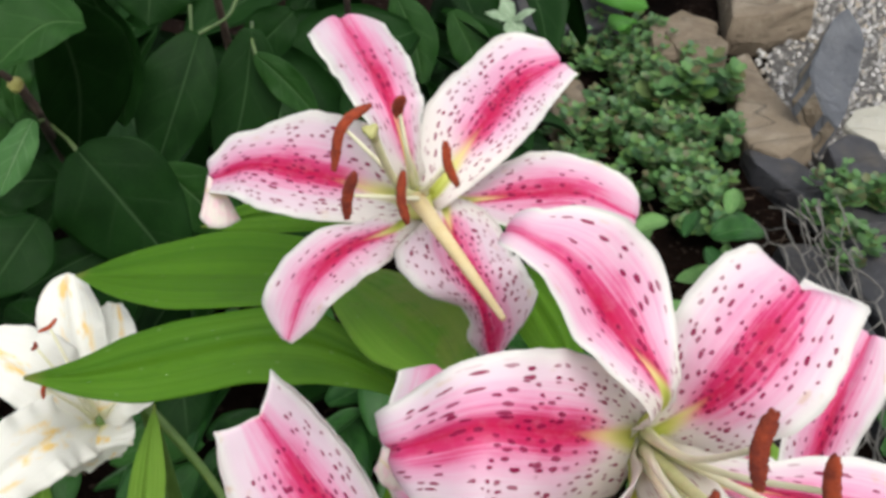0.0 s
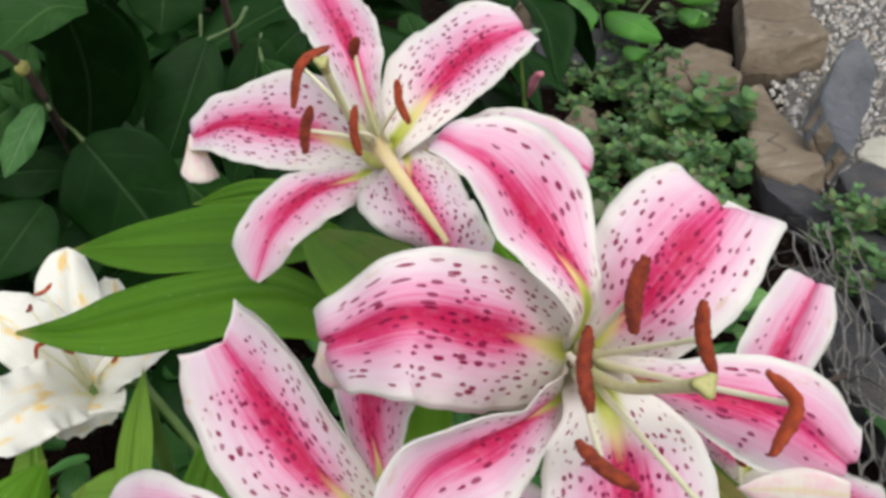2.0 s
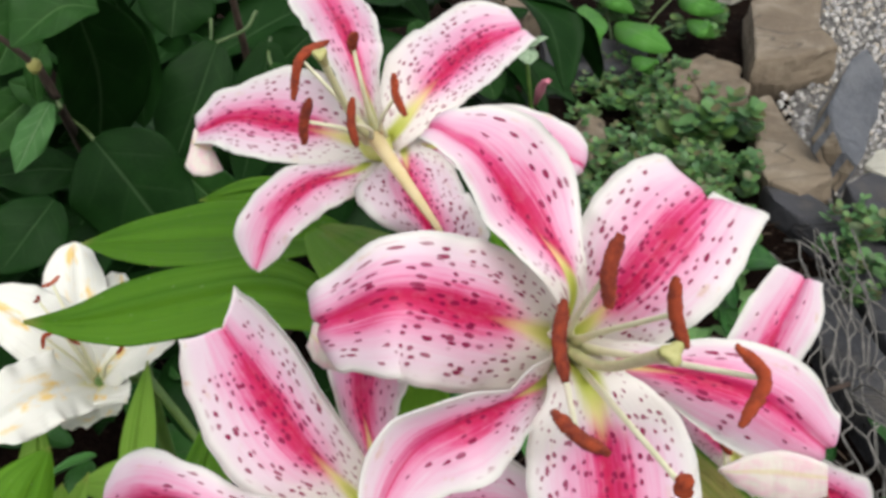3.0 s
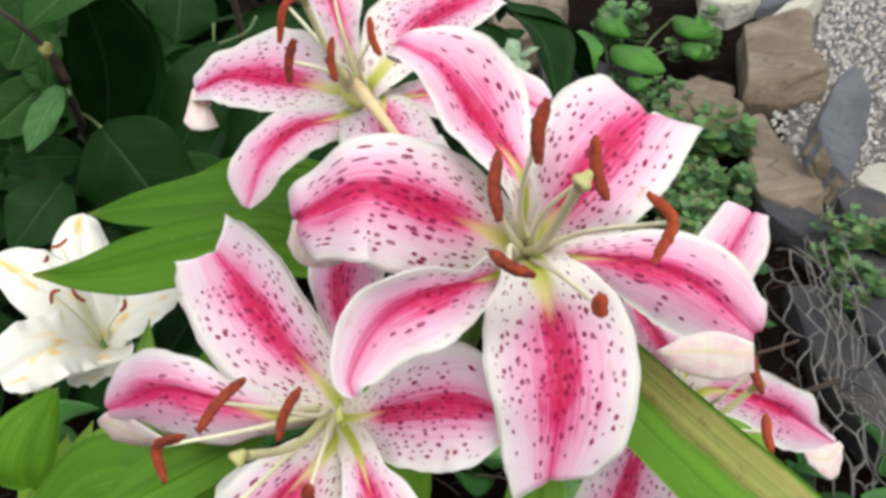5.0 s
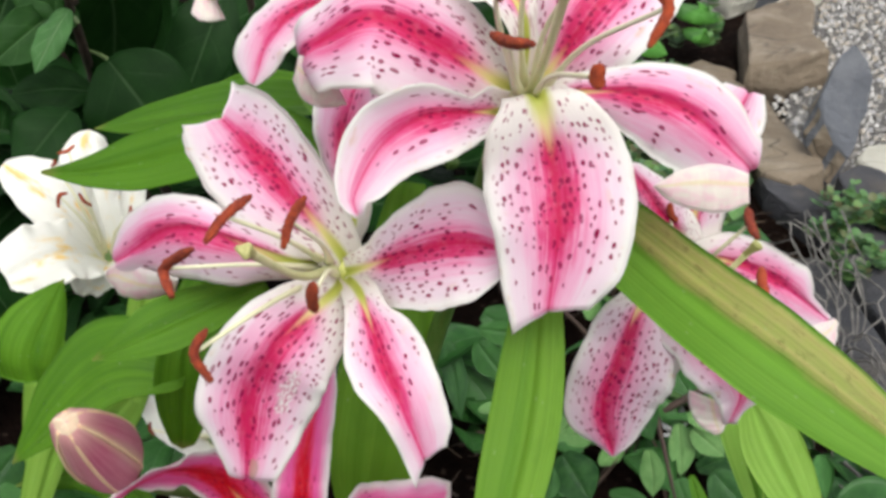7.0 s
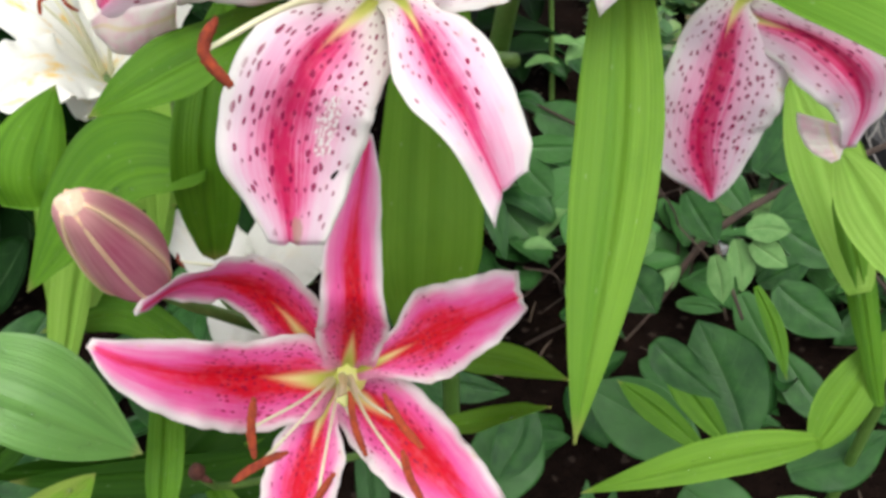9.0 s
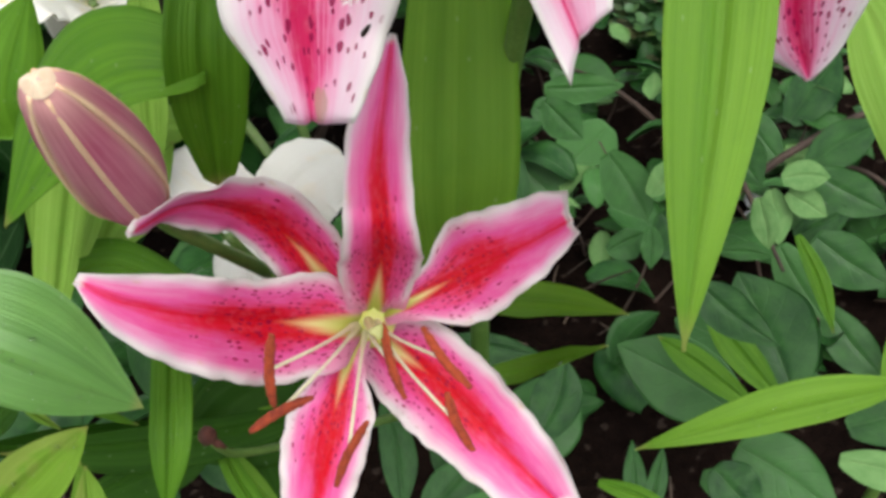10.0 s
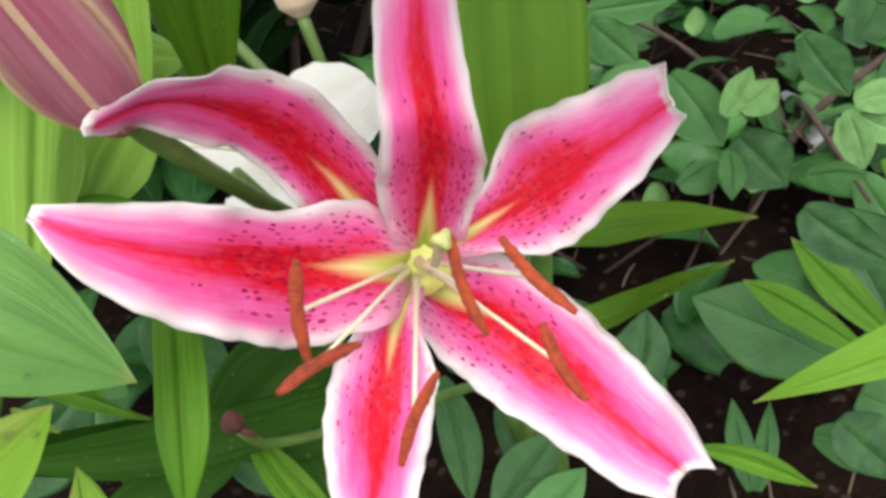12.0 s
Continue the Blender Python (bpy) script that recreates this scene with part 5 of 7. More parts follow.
blade(undergrowth, [(-0.2450, 0.2636, 0.2687), (-0.2645, 0.2414, 0.2633), (-0.2859, 0.2184, 0.2617)],
      (-0.2734, 0.2489, 0.2775), (-0.2534, 0.2297, 0.2450), OVAL)
blade(undergrowth, [(-0.2287, 0.3245, 0.2561), (-0.2139, 0.3102, 0.2317), (-0.1928, 0.2951, 0.2061)],
      (-0.2308, 0.3010, 0.2329), (-0.1936, 0.3195, 0.2298), OVAL)
blade(undergrowth, [(-0.2448, 0.2654, 0.2393), (-0.2276, 0.2532, 0.2180), (-0.2020, 0.2407, 0.1944)],
      (-0.2425, 0.2465, 0.2219), (-0.2116, 0.2642, 0.2178), OVAL)
blade(undergrowth, [(-0.1970, 0.2966, 0.1953), (-0.1826, 0.2813, 0.1761), (-0.1620, 0.2654, 0.1560)],
      (-0.2057, 0.2745, 0.1813), (-0.1633, 0.2945, 0.1789), OVAL)
blade(undergrowth, [(-0.2833, 0.3428, 0.2862), (-0.2964, 0.3234, 0.2745), (-0.3134, 0.3002, 0.2645)],
      (-0.3085, 0.3254, 0.2886), (-0.2866, 0.3183, 0.2598), OVAL)
blade(undergrowth, [(0.0636, 0.2330, 0.1493), (0.0631, 0.2517, 0.1617), (0.0641, 0.2711, 0.1760)],
      (0.0564, 0.2531, 0.1616), (0.0701, 0.2514, 0.1626), OVAL)
blade(undergrowth, [(0.0663, 0.2324, 0.1494), (0.0750, 0.2491, 0.1620), (0.0815, 0.2656, 0.1752)],
      (0.0698, 0.2503, 0.1618), (0.0804, 0.2456, 0.1607), OVAL)
blade(undergrowth, [(0.1052, 0.2396, 0.1874), (0.1142, 0.2273, 0.1816), (0.1265, 0.2109, 0.1749)],
      (0.1031, 0.2238, 0.1761), (0.1264, 0.2346, 0.1904), OVAL)
blade(undergrowth, [(-0.0615, 0.2318, 0.1701), (-0.0445, 0.2465, 0.1783), (-0.0243, 0.2606, 0.1873)],
      (-0.0580, 0.2498, 0.1822), (-0.0315, 0.2408, 0.1734), OVAL)
blade(small_plant, [(0.0394, 0.2205, 0.2101), (0.0607, 0.2115, 0.2072), (0.0821, 0.1971, 0.2022)],
      (0.0618, 0.2154, 0.2100), (0.0593, 0.2062, 0.2034), LEAF)
blade(small_plant, [(0.2093, 0.2696, 0.3312), (0.1998, 0.3106, 0.3726), (0.1817, 0.3522, 0.4227)],
      (0.1798, 0.3218, 0.3776), (0.2176, 0.3143, 0.3869), LEAF_BRIGHT)
blade(small_plant, [(0.2177, 0.2209, 0.3769), (0.2022, 0.2476, 0.3969), (0.1855, 0.2770, 0.4249)],
      (0.1859, 0.2526, 0.3943), (0.2141, 0.2522, 0.4091), LEAF_BRIGHT)
blade(red_plant, [(-0.1526, 0.2263, 0.2728), (-0.1349, 0.2339, 0.2721), (-0.1116, 0.2421, 0.2711)],
      (-0.1357, 0.2363, 0.2746), (-0.1330, 0.2311, 0.2689), LEAF_PALE)
blade(red_plant, [(-0.2257, 0.2040, 0.3575), (-0.2024, 0.2026, 0.3359), (-0.1752, 0.1995, 0.3140)],
      (-0.1998, 0.2024, 0.3401), (-0.2060, 0.2012, 0.3309), LEAF, base=.8)
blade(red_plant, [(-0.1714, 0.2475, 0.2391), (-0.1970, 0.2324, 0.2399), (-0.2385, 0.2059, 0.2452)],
      (-0.1979, 0.2424, 0.2486), (-0.1889, 0.2230, 0.2283), LEAF_SHADED)
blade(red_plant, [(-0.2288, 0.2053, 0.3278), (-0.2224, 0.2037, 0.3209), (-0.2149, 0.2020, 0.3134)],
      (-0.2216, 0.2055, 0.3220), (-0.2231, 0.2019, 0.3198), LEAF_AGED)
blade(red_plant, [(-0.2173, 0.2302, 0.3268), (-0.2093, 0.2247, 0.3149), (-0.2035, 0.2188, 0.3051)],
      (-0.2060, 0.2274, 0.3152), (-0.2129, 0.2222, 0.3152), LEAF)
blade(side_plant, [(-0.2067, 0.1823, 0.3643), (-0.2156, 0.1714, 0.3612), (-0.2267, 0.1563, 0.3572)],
      (-0.2166, 0.1757, 0.3661), (-0.2125, 0.1664, 0.3542), LEAF_SHADED)


# the flowers
flower_far = lily_flower((-0.0063, 0.2648, 0.6528), (0.0366, -0.7965, 0.6035), "open pink lily flower, white-edged spotted petals, drooping filament", PINK)
petal(flower_far, [(-0.0075, 0.2577, 0.6699), (-0.0141, 0.2662, 0.6909), (-0.0242, 0.2949, 0.6920), (-0.0341, 0.3198, 0.6924)],
      (-0.0362, 0.2928, 0.6867), (-0.0102, 0.3059, 0.6851), [(0.0022, 0.0037, 0.0082, 0.0107, 0.0112, 0.0112, 0.0117, 0.0132, 0.0127), (0.0043, 0.0072, 0.0117, 0.0127, 0.0142, 0.0157, 0.0167, 0.0172, 0.0167)], curl=.018, skin=SEPAL)
petal(flower_far, [(0.0009, 0.2621, 0.6589), (0.0160, 0.2817, 0.6718), (0.0298, 0.3108, 0.6713), (0.0452, 0.3253, 0.6719)],
      (-0.0007, 0.2822, 0.6814), (0.0369, 0.2902, 0.6666), [(0.0085, 0.0142, 0.0192, 0.0192, 0.0187, 0.0177, 0.0182, 0.0192, 0.0115), (0.0055, 0.0092, 0.0127, 0.0142, 0.0152, 0.0152, 0.0147, 0.0127, 0.0087)], curl=.010)
petal(flower_far, [(0.0086, 0.2719, 0.6468), (0.0310, 0.2720, 0.6501), (0.0502, 0.2705, 0.6519), (0.0680, 0.2685, 0.6438)],
      (0.0404, 0.2872, 0.6572), (0.0350, 0.2636, 0.6414), [(0.0049, 0.0082, 0.0137, 0.0167, 0.0167, 0.0147, 0.0142, 0.0137, 0.0102), (0.0037, 0.0062, 0.0107, 0.0122, 0.0132, 0.0127, 0.0112, 0.0077, 0.0047)], curl=.010, skin=SEPAL)
petal(flower_far, [(0.0028, 0.2618, 0.6520), (0.0095, 0.2374, 0.6469), (0.0161, 0.2307, 0.6334), (0.0201, 0.2324, 0.6084)],
      (-0.0137, 0.2505, 0.6402), (0.0309, 0.2443, 0.6337), [(0.0052, 0.0187, 0.0192, 0.0162, 0.0097, 0.0042, 0.0032, 0.0052, 0.0020), (0.0162, 0.0197, 0.0207, 0.0212, 0.0207, 0.0217, 0.0237, 0.0262, 0.0083)], curl=0.0, skin=SPOTTED)
petal(flower_far, [(-0.0125, 0.2605, 0.6443), (-0.0296, 0.2480, 0.6451), (-0.0426, 0.2391, 0.6348), (-0.0493, 0.2312, 0.6176)],
      (-0.0573, 0.2433, 0.6304), (-0.0276, 0.2391, 0.6351), [(0.0032, 0.0052, 0.0072, 0.0102, 0.0117, 0.0127, 0.0132, 0.0132, 0.0037), (0.0058, 0.0097, 0.0117, 0.0117, 0.0117, 0.0107, 0.0092, 0.0072, 0.0017)], curl=0.0, skin=SEPAL)
curled_tip(petal(flower_far, [(-0.0108, 0.2690, 0.6500), (-0.0426, 0.2833, 0.6494), (-0.0669, 0.2944, 0.6463), (-0.0843, 0.2992, 0.6365)],
      (-0.0515, 0.3036, 0.6639), (-0.0453, 0.2669, 0.6426), [(0.0091, 0.0152, 0.0212, 0.0222, 0.0222, 0.0182, 0.0127, 0.0117, 0.0070), (0.0079, 0.0132, 0.0157, 0.0172, 0.0182, 0.0182, 0.0162, 0.0122, 0.0077)], curl=.016),
           [(-0.0864, 0.2992, 0.6371), (-0.0853, 0.2988, 0.6351), (-0.0840, 0.2987, 0.6338), (-0.0826, 0.2988, 0.6329)], [(-0.0883, 0.2855, 0.6276), (-0.0850, 0.2831, 0.6246), (-0.0792, 0.2845, 0.6232), (-0.0748, 0.2901, 0.6225)], 0.003)
stamen(flower_far, (-0.0186, 0.2488, 0.6998), (-0.0293, 0.2358, 0.6848), (-0.0261, 0.2392, 0.6980))
stamen(flower_far, (-0.0086, 0.2448, 0.7047), (-0.0106, 0.2474, 0.6963))
stamen(flower_far, (0.0036, 0.2390, 0.6934), (0.0074, 0.2339, 0.6810))
stamen(flower_far, (-0.0221, 0.2290, 0.6892), (-0.0254, 0.2281, 0.6729))
stamen(flower_far, (-0.0083, 0.2276, 0.6905), (-0.0071, 0.2215, 0.6764))
pistil(flower_far, (-0.0164, 0.2225, 0.7075))
bare_filament(flower_far, (0.0205, 0.1998, 0.6599))
flower_main = lily_flower((0.0578, 0.1759, 0.6363), (-0.0853, -0.7271, 0.6812), "large open pink lily flower with white-edged spotted petals", PINK)
curled_tip(petal(flower_main, [(0.0578, 0.1731, 0.6410), (0.0329, 0.1528, 0.6674), (0.0133, 0.1446, 0.6795), (-0.0046, 0.1455, 0.6705)],
      (0.0216, 0.1612, 0.6883), (0.0171, 0.1344, 0.6582), [(0.0097, 0.0152, 0.0177, 0.0192, 0.0202, 0.0187, 0.0162, 0.0132, 0.0107), (0.0127, 0.0167, 0.0192, 0.0212, 0.0217, 0.0222, 0.0217, 0.0207, 0.0147)], curl=.026),
           [(-0.0106, 0.1508, 0.6638), (-0.0085, 0.1517, 0.6649), (-0.0065, 0.1525, 0.6656), (-0.0038, 0.1530, 0.6655)], [(-0.0131, 0.1507, 0.6560), (-0.0108, 0.1509, 0.6502), (-0.0054, 0.1526, 0.6466), (0.0024, 0.1551, 0.6461)], 0.0035)
petal(flower_main, [(0.0579, 0.1601, 0.6733), (0.0448, 0.1685, 0.6896), (0.0333, 0.1734, 0.7039), (0.0235, 0.1780, 0.7080)],
      (0.0287, 0.1672, 0.6979), (0.0586, 0.1827, 0.6952), [(0.0043, 0.0072, 0.0087, 0.0097, 0.0107, 0.0092, 0.0077, 0.0067, 0.0052), (0.0046, 0.0077, 0.0117, 0.0182, 0.0207, 0.0197, 0.0177, 0.0132, 0.0079)], curl=.016, skin=SEPAL)
petal(flower_main, [(0.0610, 0.1741, 0.6418), (0.0755, 0.1688, 0.6670), (0.0870, 0.1774, 0.6788), (0.0960, 0.1868, 0.6827)],
      (0.0631, 0.1785, 0.6823), (0.0997, 0.1648, 0.6672), [(0.0031, 0.0052, 0.0112, 0.0167, 0.0212, 0.0232, 0.0230, 0.0222, 0.0195), (0.0085, 0.0142, 0.0172, 0.0182, 0.0197, 0.0212, 0.0212, 0.0197, 0.0160)], curl=.012, notch=.002, slant=.005)
curled_tip(petal(flower_main, [(0.0684, 0.1517, 0.6520), (0.0895, 0.1409, 0.6580), (0.1074, 0.1385, 0.6532), (0.1254, 0.1380, 0.6375)],
      (0.1015, 0.1509, 0.6631), (0.0975, 0.1383, 0.6386), [(0.0034, 0.0057, 0.0072, 0.0097, 0.0112, 0.0127, 0.0137, 0.0132, 0.0097), (0.0028, 0.0047, 0.0087, 0.0127, 0.0152, 0.0167, 0.0162, 0.0142, 0.0112)], curl=.022, skin=SEPAL),
           [(0.0985, 0.1349, 0.6301), (0.1060, 0.1364, 0.6346), (0.1141, 0.1363, 0.6373), (0.1204, 0.1346, 0.6373), (0.1255, 0.1324, 0.6362)], [(0.0991, 0.1366, 0.6282), (0.1036, 0.1338, 0.6255), (0.1109, 0.1312, 0.6242), (0.1190, 0.1293, 0.6245), (0.1264, 0.1295, 0.6279)], 0.0022)
petal(flower_main, [(0.0621, 0.1384, 0.6585), (0.0675, 0.1290, 0.6402), (0.0696, 0.1183, 0.6233), (0.0675, 0.1104, 0.5986)],
      (0.0465, 0.1285, 0.6384), (0.0929, 0.1247, 0.6308), [(0.0106, 0.0177, 0.0202, 0.0217, 0.0212, 0.0197, 0.0177, 0.0147, 0.0100), (0.0097, 0.0162, 0.0212, 0.0232, 0.0237, 0.0227, 0.0212, 0.0177, 0.0122)], curl=0.0, notch=.003, slant=-.005)
petal(flower_main, [(0.0512, 0.1477, 0.6478), (0.0327, 0.1229, 0.6589), (0.0186, 0.1173, 0.6518), (0.0108, 0.1097, 0.6395), (0.0121, 0.1070, 0.6340)],
      (0.0156, 0.1156, 0.6674), (0.0367, 0.1086, 0.6524), [(0.0013, 0.0022, 0.0027, 0.0047, 0.0087, 0.0107, 0.0097, 0.0067, 0.0005), (0.0031, 0.0052, 0.0097, 0.0127, 0.0142, 0.0127, 0.0112, 0.0077, 0.0019)], curl=0.0, skin=SEPAL)
stamen(flower_main, (0.0616, 0.1139, 0.7223), (0.0600, 0.1071, 0.7089))
stamen(flower_main, (0.0727, 0.1100, 0.7149), (0.0760, 0.1053, 0.7006))
stamen(flower_main, (0.0507, 0.1027, 0.7144), (0.0512, 0.0924, 0.7025))
stamen(flower_main, (0.0846, 0.1012, 0.7051), (0.0860, 0.0926, 0.6916), (0.0904, 0.0984, 0.6993))
stamen(flower_main, (0.0493, 0.0926, 0.6943), (0.0586, 0.0796, 0.6973))
stamen(flower_main, (0.0738, 0.0785, 0.6931), (0.0741, 0.0783, 0.6875))
pistil(flower_main, (0.0683, 0.0847, 0.7179))
flower_low = lily_flower((-0.0049, 0.1536, 0.5838), (0.1528, -0.7468, 0.6473), "open pink lily flower with a torn spotted lower petal", PINK)
petal(flower_low, [(-0.0023, 0.1513, 0.5897), (-0.0174, 0.1515, 0.6148), (-0.0342, 0.1695, 0.6215), (-0.0539, 0.1982, 0.6203)],
      (-0.0496, 0.1584, 0.6207), (-0.0166, 0.1606, 0.6314), [(0.0058, 0.0097, 0.0167, 0.0212, 0.0212, 0.0197, 0.0180, 0.0160, 0.0130), (0.0058, 0.0097, 0.0117, 0.0137, 0.0157, 0.0162, 0.0157, 0.0142, 0.0117)], curl=0.0, notch=.003, slant=.002)
curled_tip(petal(flower_low, [(-0.0170, 0.1344, 0.5990), (-0.0369, 0.1248, 0.6152), (-0.0556, 0.1313, 0.6123), (-0.0810, 0.1444, 0.5900)],
      (-0.0609, 0.1498, 0.6135), (-0.0401, 0.1251, 0.5982), [(0.0022, 0.0037, 0.0057, 0.0087, 0.0102, 0.0127, 0.0152, 0.0147, 0.0088), (0.0085, 0.0142, 0.0162, 0.0172, 0.0172, 0.0162, 0.0132, 0.0077, 0.0046)], curl=.018, skin=SEPAL),
           [(-0.0847, 0.1437, 0.5863), (-0.0793, 0.1452, 0.5895), (-0.0704, 0.1404, 0.5909), (-0.0491, 0.1189, 0.6018)], [(-0.0856, 0.1475, 0.5794), (-0.0822, 0.1462, 0.5756), (-0.0756, 0.1457, 0.5740), (-0.0586, 0.1373, 0.5823)])
petal(flower_low, [(0.0022, 0.1528, 0.6063), (-0.0012, 0.1589, 0.6283), (0.0004, 0.1755, 0.6388), (0.0034, 0.1931, 0.6447)],
      (-0.0139, 0.1643, 0.6267), (0.0136, 0.1722, 0.6313), [(0.0037, 0.0062, 0.0072, 0.0087, 0.0112, 0.0132, 0.0147, 0.0137, 0.0132), (0.0040, 0.0067, 0.0102, 0.0127, 0.0137, 0.0137, 0.0132, 0.0127, 0.0107)], curl=.01, skin=SEPAL)
petal(flower_low, [(-0.0012, 0.1491, 0.5847), (0.0222, 0.1373, 0.6019), (0.0410, 0.1306, 0.6105), (0.0578, 0.1237, 0.6122)],
      (0.0333, 0.1448, 0.6242), (0.0324, 0.1180, 0.5925), [(0.0037, 0.0062, 0.0087, 0.0127, 0.0162, 0.0192, 0.0192, 0.0127, 0.0019), (0.0055, 0.0092, 0.0152, 0.0182, 0.0202, 0.0212, 0.0202, 0.0177, 0.0038)], curl=0.0)
petal(flower_low, [(-0.0017, 0.1317, 0.5900), (-0.0155, 0.1063, 0.5874), (-0.0257, 0.1016, 0.5683), (-0.0296, 0.0946, 0.5399)],
      (-0.0439, 0.1036, 0.5683), (-0.0001, 0.1062, 0.5836), [(0.0042, 0.0112, 0.0137, 0.0162, 0.0172, 0.0177, 0.0177, 0.0112, 0.0067), (0.0112, 0.0162, 0.0197, 0.0212, 0.0217, 0.0217, 0.0197, 0.0157, 0.0107)], curl=.008, skin=TORN)
petal(flower_low, [(0.0073, 0.1275, 0.5909), (0.0167, 0.1041, 0.5836), (0.0240, 0.0946, 0.5718), (0.0306, 0.0917, 0.5523)],
      (0.0065, 0.0970, 0.5804), (0.0318, 0.1028, 0.5829), [(0.0034, 0.0057, 0.0097, 0.0117, 0.0112, 0.0082, 0.0067, 0.0062, 0.0062), (0.0034, 0.0057, 0.0122, 0.0142, 0.0142, 0.0137, 0.0132, 0.0117, 0.0080)], curl=0.0, notch=.002, slant=-.005, skin=SEPAL)
stamen(flower_low, (-0.0181, 0.1073, 0.6402), (-0.0287, 0.0931, 0.6331))
stamen(flower_low, (-0.0004, 0.0979, 0.6459), (-0.0064, 0.0910, 0.6332))
stamen(flower_low, (-0.0332, 0.0946, 0.6302), (-0.0401, 0.0907, 0.6158), (-0.0452, 0.1016, 0.6181))
stamen(flower_low, (0.0046, 0.0762, 0.6327), (0.0032, 0.0798, 0.6208))
stamen(flower_low, (-0.0260, 0.0764, 0.6165), (-0.0247, 0.0692, 0.6038), (-0.0294, 0.0725, 0.6110))
pistil(flower_low, (-0.0120, 0.0753, 0.6431))
flower_side = lily_flower((0.1205, 0.1786, 0.5585), (-0.1872, -0.7376, 0.6488), "open pink lily flower half hidden behind a long leaf", PINK)
petal(flower_side, [(0.1080, 0.1774, 0.5564), (0.0975, 0.1556, 0.5438), (0.0927, 0.1515, 0.5224), (0.0987, 0.1522, 0.4960)],
      (0.0782, 0.1562, 0.5290), (0.1178, 0.1543, 0.5347), [(0.0070, 0.0117, 0.0137, 0.0147, 0.0147, 0.0147, 0.0147, 0.0092, 0.0005), (0.0139, 0.0232, 0.0237, 0.0237, 0.0237, 0.0222, 0.0192, 0.0127, 0.0019)], curl=0.0, skin=SPOTTED)
curled_tip(petal(flower_side, [(0.1098, 0.1757, 0.5526), (0.1257, 0.1616, 0.5507), (0.1373, 0.1536, 0.5424), (0.1460, 0.1579, 0.5256), (0.1437, 0.1598, 0.5086)],
      (0.1261, 0.1525, 0.5386), (0.1401, 0.1567, 0.5540), [(0.0070, 0.0087, 0.0111, 0.0138, 0.0131, 0.0116, 0.0108, 0.0084, 0.0024), (0.0036, 0.0045, 0.0050, 0.0074, 0.0121, 0.0141, 0.0088, 0.0057, 0.0027)], curl=0.0, skin=SEPAL),
           [(0.1420, 0.1639, 0.5151), (0.1426, 0.1620, 0.5111), (0.1426, 0.1610, 0.5079), (0.1415, 0.1591, 0.5047)], [(0.1278, 0.1670, 0.5195), (0.1276, 0.1640, 0.5150), (0.1311, 0.1597, 0.5090), (0.1382, 0.1577, 0.5047)], 0.002)
curled_tip(petal(flower_side, [(0.1288, 0.1842, 0.5692), (0.1493, 0.1837, 0.5664), (0.1690, 0.1885, 0.5514), (0.1859, 0.1944, 0.5342)],
      (0.1599, 0.1893, 0.5698), (0.1507, 0.1790, 0.5531), [(0.0084, 0.0115, 0.0113, 0.0099, 0.0101, 0.0113, 0.0034, 0.0025, 0.0022), (0.0060, 0.0085, 0.0098, 0.0117, 0.0128, 0.0135, 0.0118, 0.0071, 0.0020)], curl=0.0, skin=SEPAL),
           [(0.1874, 0.1940, 0.5361), (0.1847, 0.1931, 0.5353), (0.1793, 0.1913, 0.5354), (0.1713, 0.1888, 0.5368)], [(0.1886, 0.1923, 0.5349), (0.1867, 0.1863, 0.5272), (0.1826, 0.1836, 0.5253), (0.1739, 0.1852, 0.5323)], 0.002)
petal(flower_side, [(0.1267, 0.2041, 0.5695), (0.1363, 0.2215, 0.5963), (0.1500, 0.2406, 0.6128)],
      (0.1242, 0.2258, 0.5955), (0.1440, 0.2152, 0.5939), [(0.0088, 0.0103, 0.0117, 0.0132, 0.0142, 0.0137, 0.0134, 0.0125, 0.0115), (0.0123, 0.0118, 0.0113, 0.0108, 0.0115, 0.0128, 0.0131, 0.0118, 0.0071)], curl=.006, skin=SEPAL)
petal(flower_side, [(0.1237, 0.1879, 0.5721), (0.1107, 0.1860, 0.5907), (0.0989, 0.2019, 0.6013)],
      (0.1044, 0.1863, 0.5810), (0.1156, 0.1951, 0.5960), end=.2, curl=.0)
stamen(flower_side, (0.1373, 0.1675, 0.6030), (0.1356, 0.1448, 0.6054))
stamen(flower_side, (0.1418, 0.1537, 0.5879), (0.1392, 0.1350, 0.5895))
stamen(flower_side, (0.1127, 0.1779, 0.5983), (0.1153, 0.1741, 0.5928))
pistil(flower_side, (0.1448, 0.1740, 0.5840))
flower_red = lily_flower((-0.0537, 0.1924, 0.3775), (0.1471, -0.7404, 0.6559), "crimson star-shaped lily flower with thin white petal margins", RED, 0.0125)
petal(flower_red, [(-0.0487, 0.1885, 0.3871), (-0.0381, 0.1741, 0.4249), (-0.0342, 0.1696, 0.4474), (-0.0340, 0.1887, 0.4594), (-0.0246, 0.2177, 0.4912)],
      (-0.0488, 0.1696, 0.4517), (-0.0200, 0.1707, 0.4483), [(0.0089, 0.0137, 0.0161, 0.0152, 0.0126, 0.0123, 0.0116, 0.0085, 0.0013), (0.0105, 0.0131, 0.0151, 0.0143, 0.0119, 0.0121, 0.0105, 0.0073, 0.0012)], curl=0.0, ruffle=0.0018, frill=0.026)
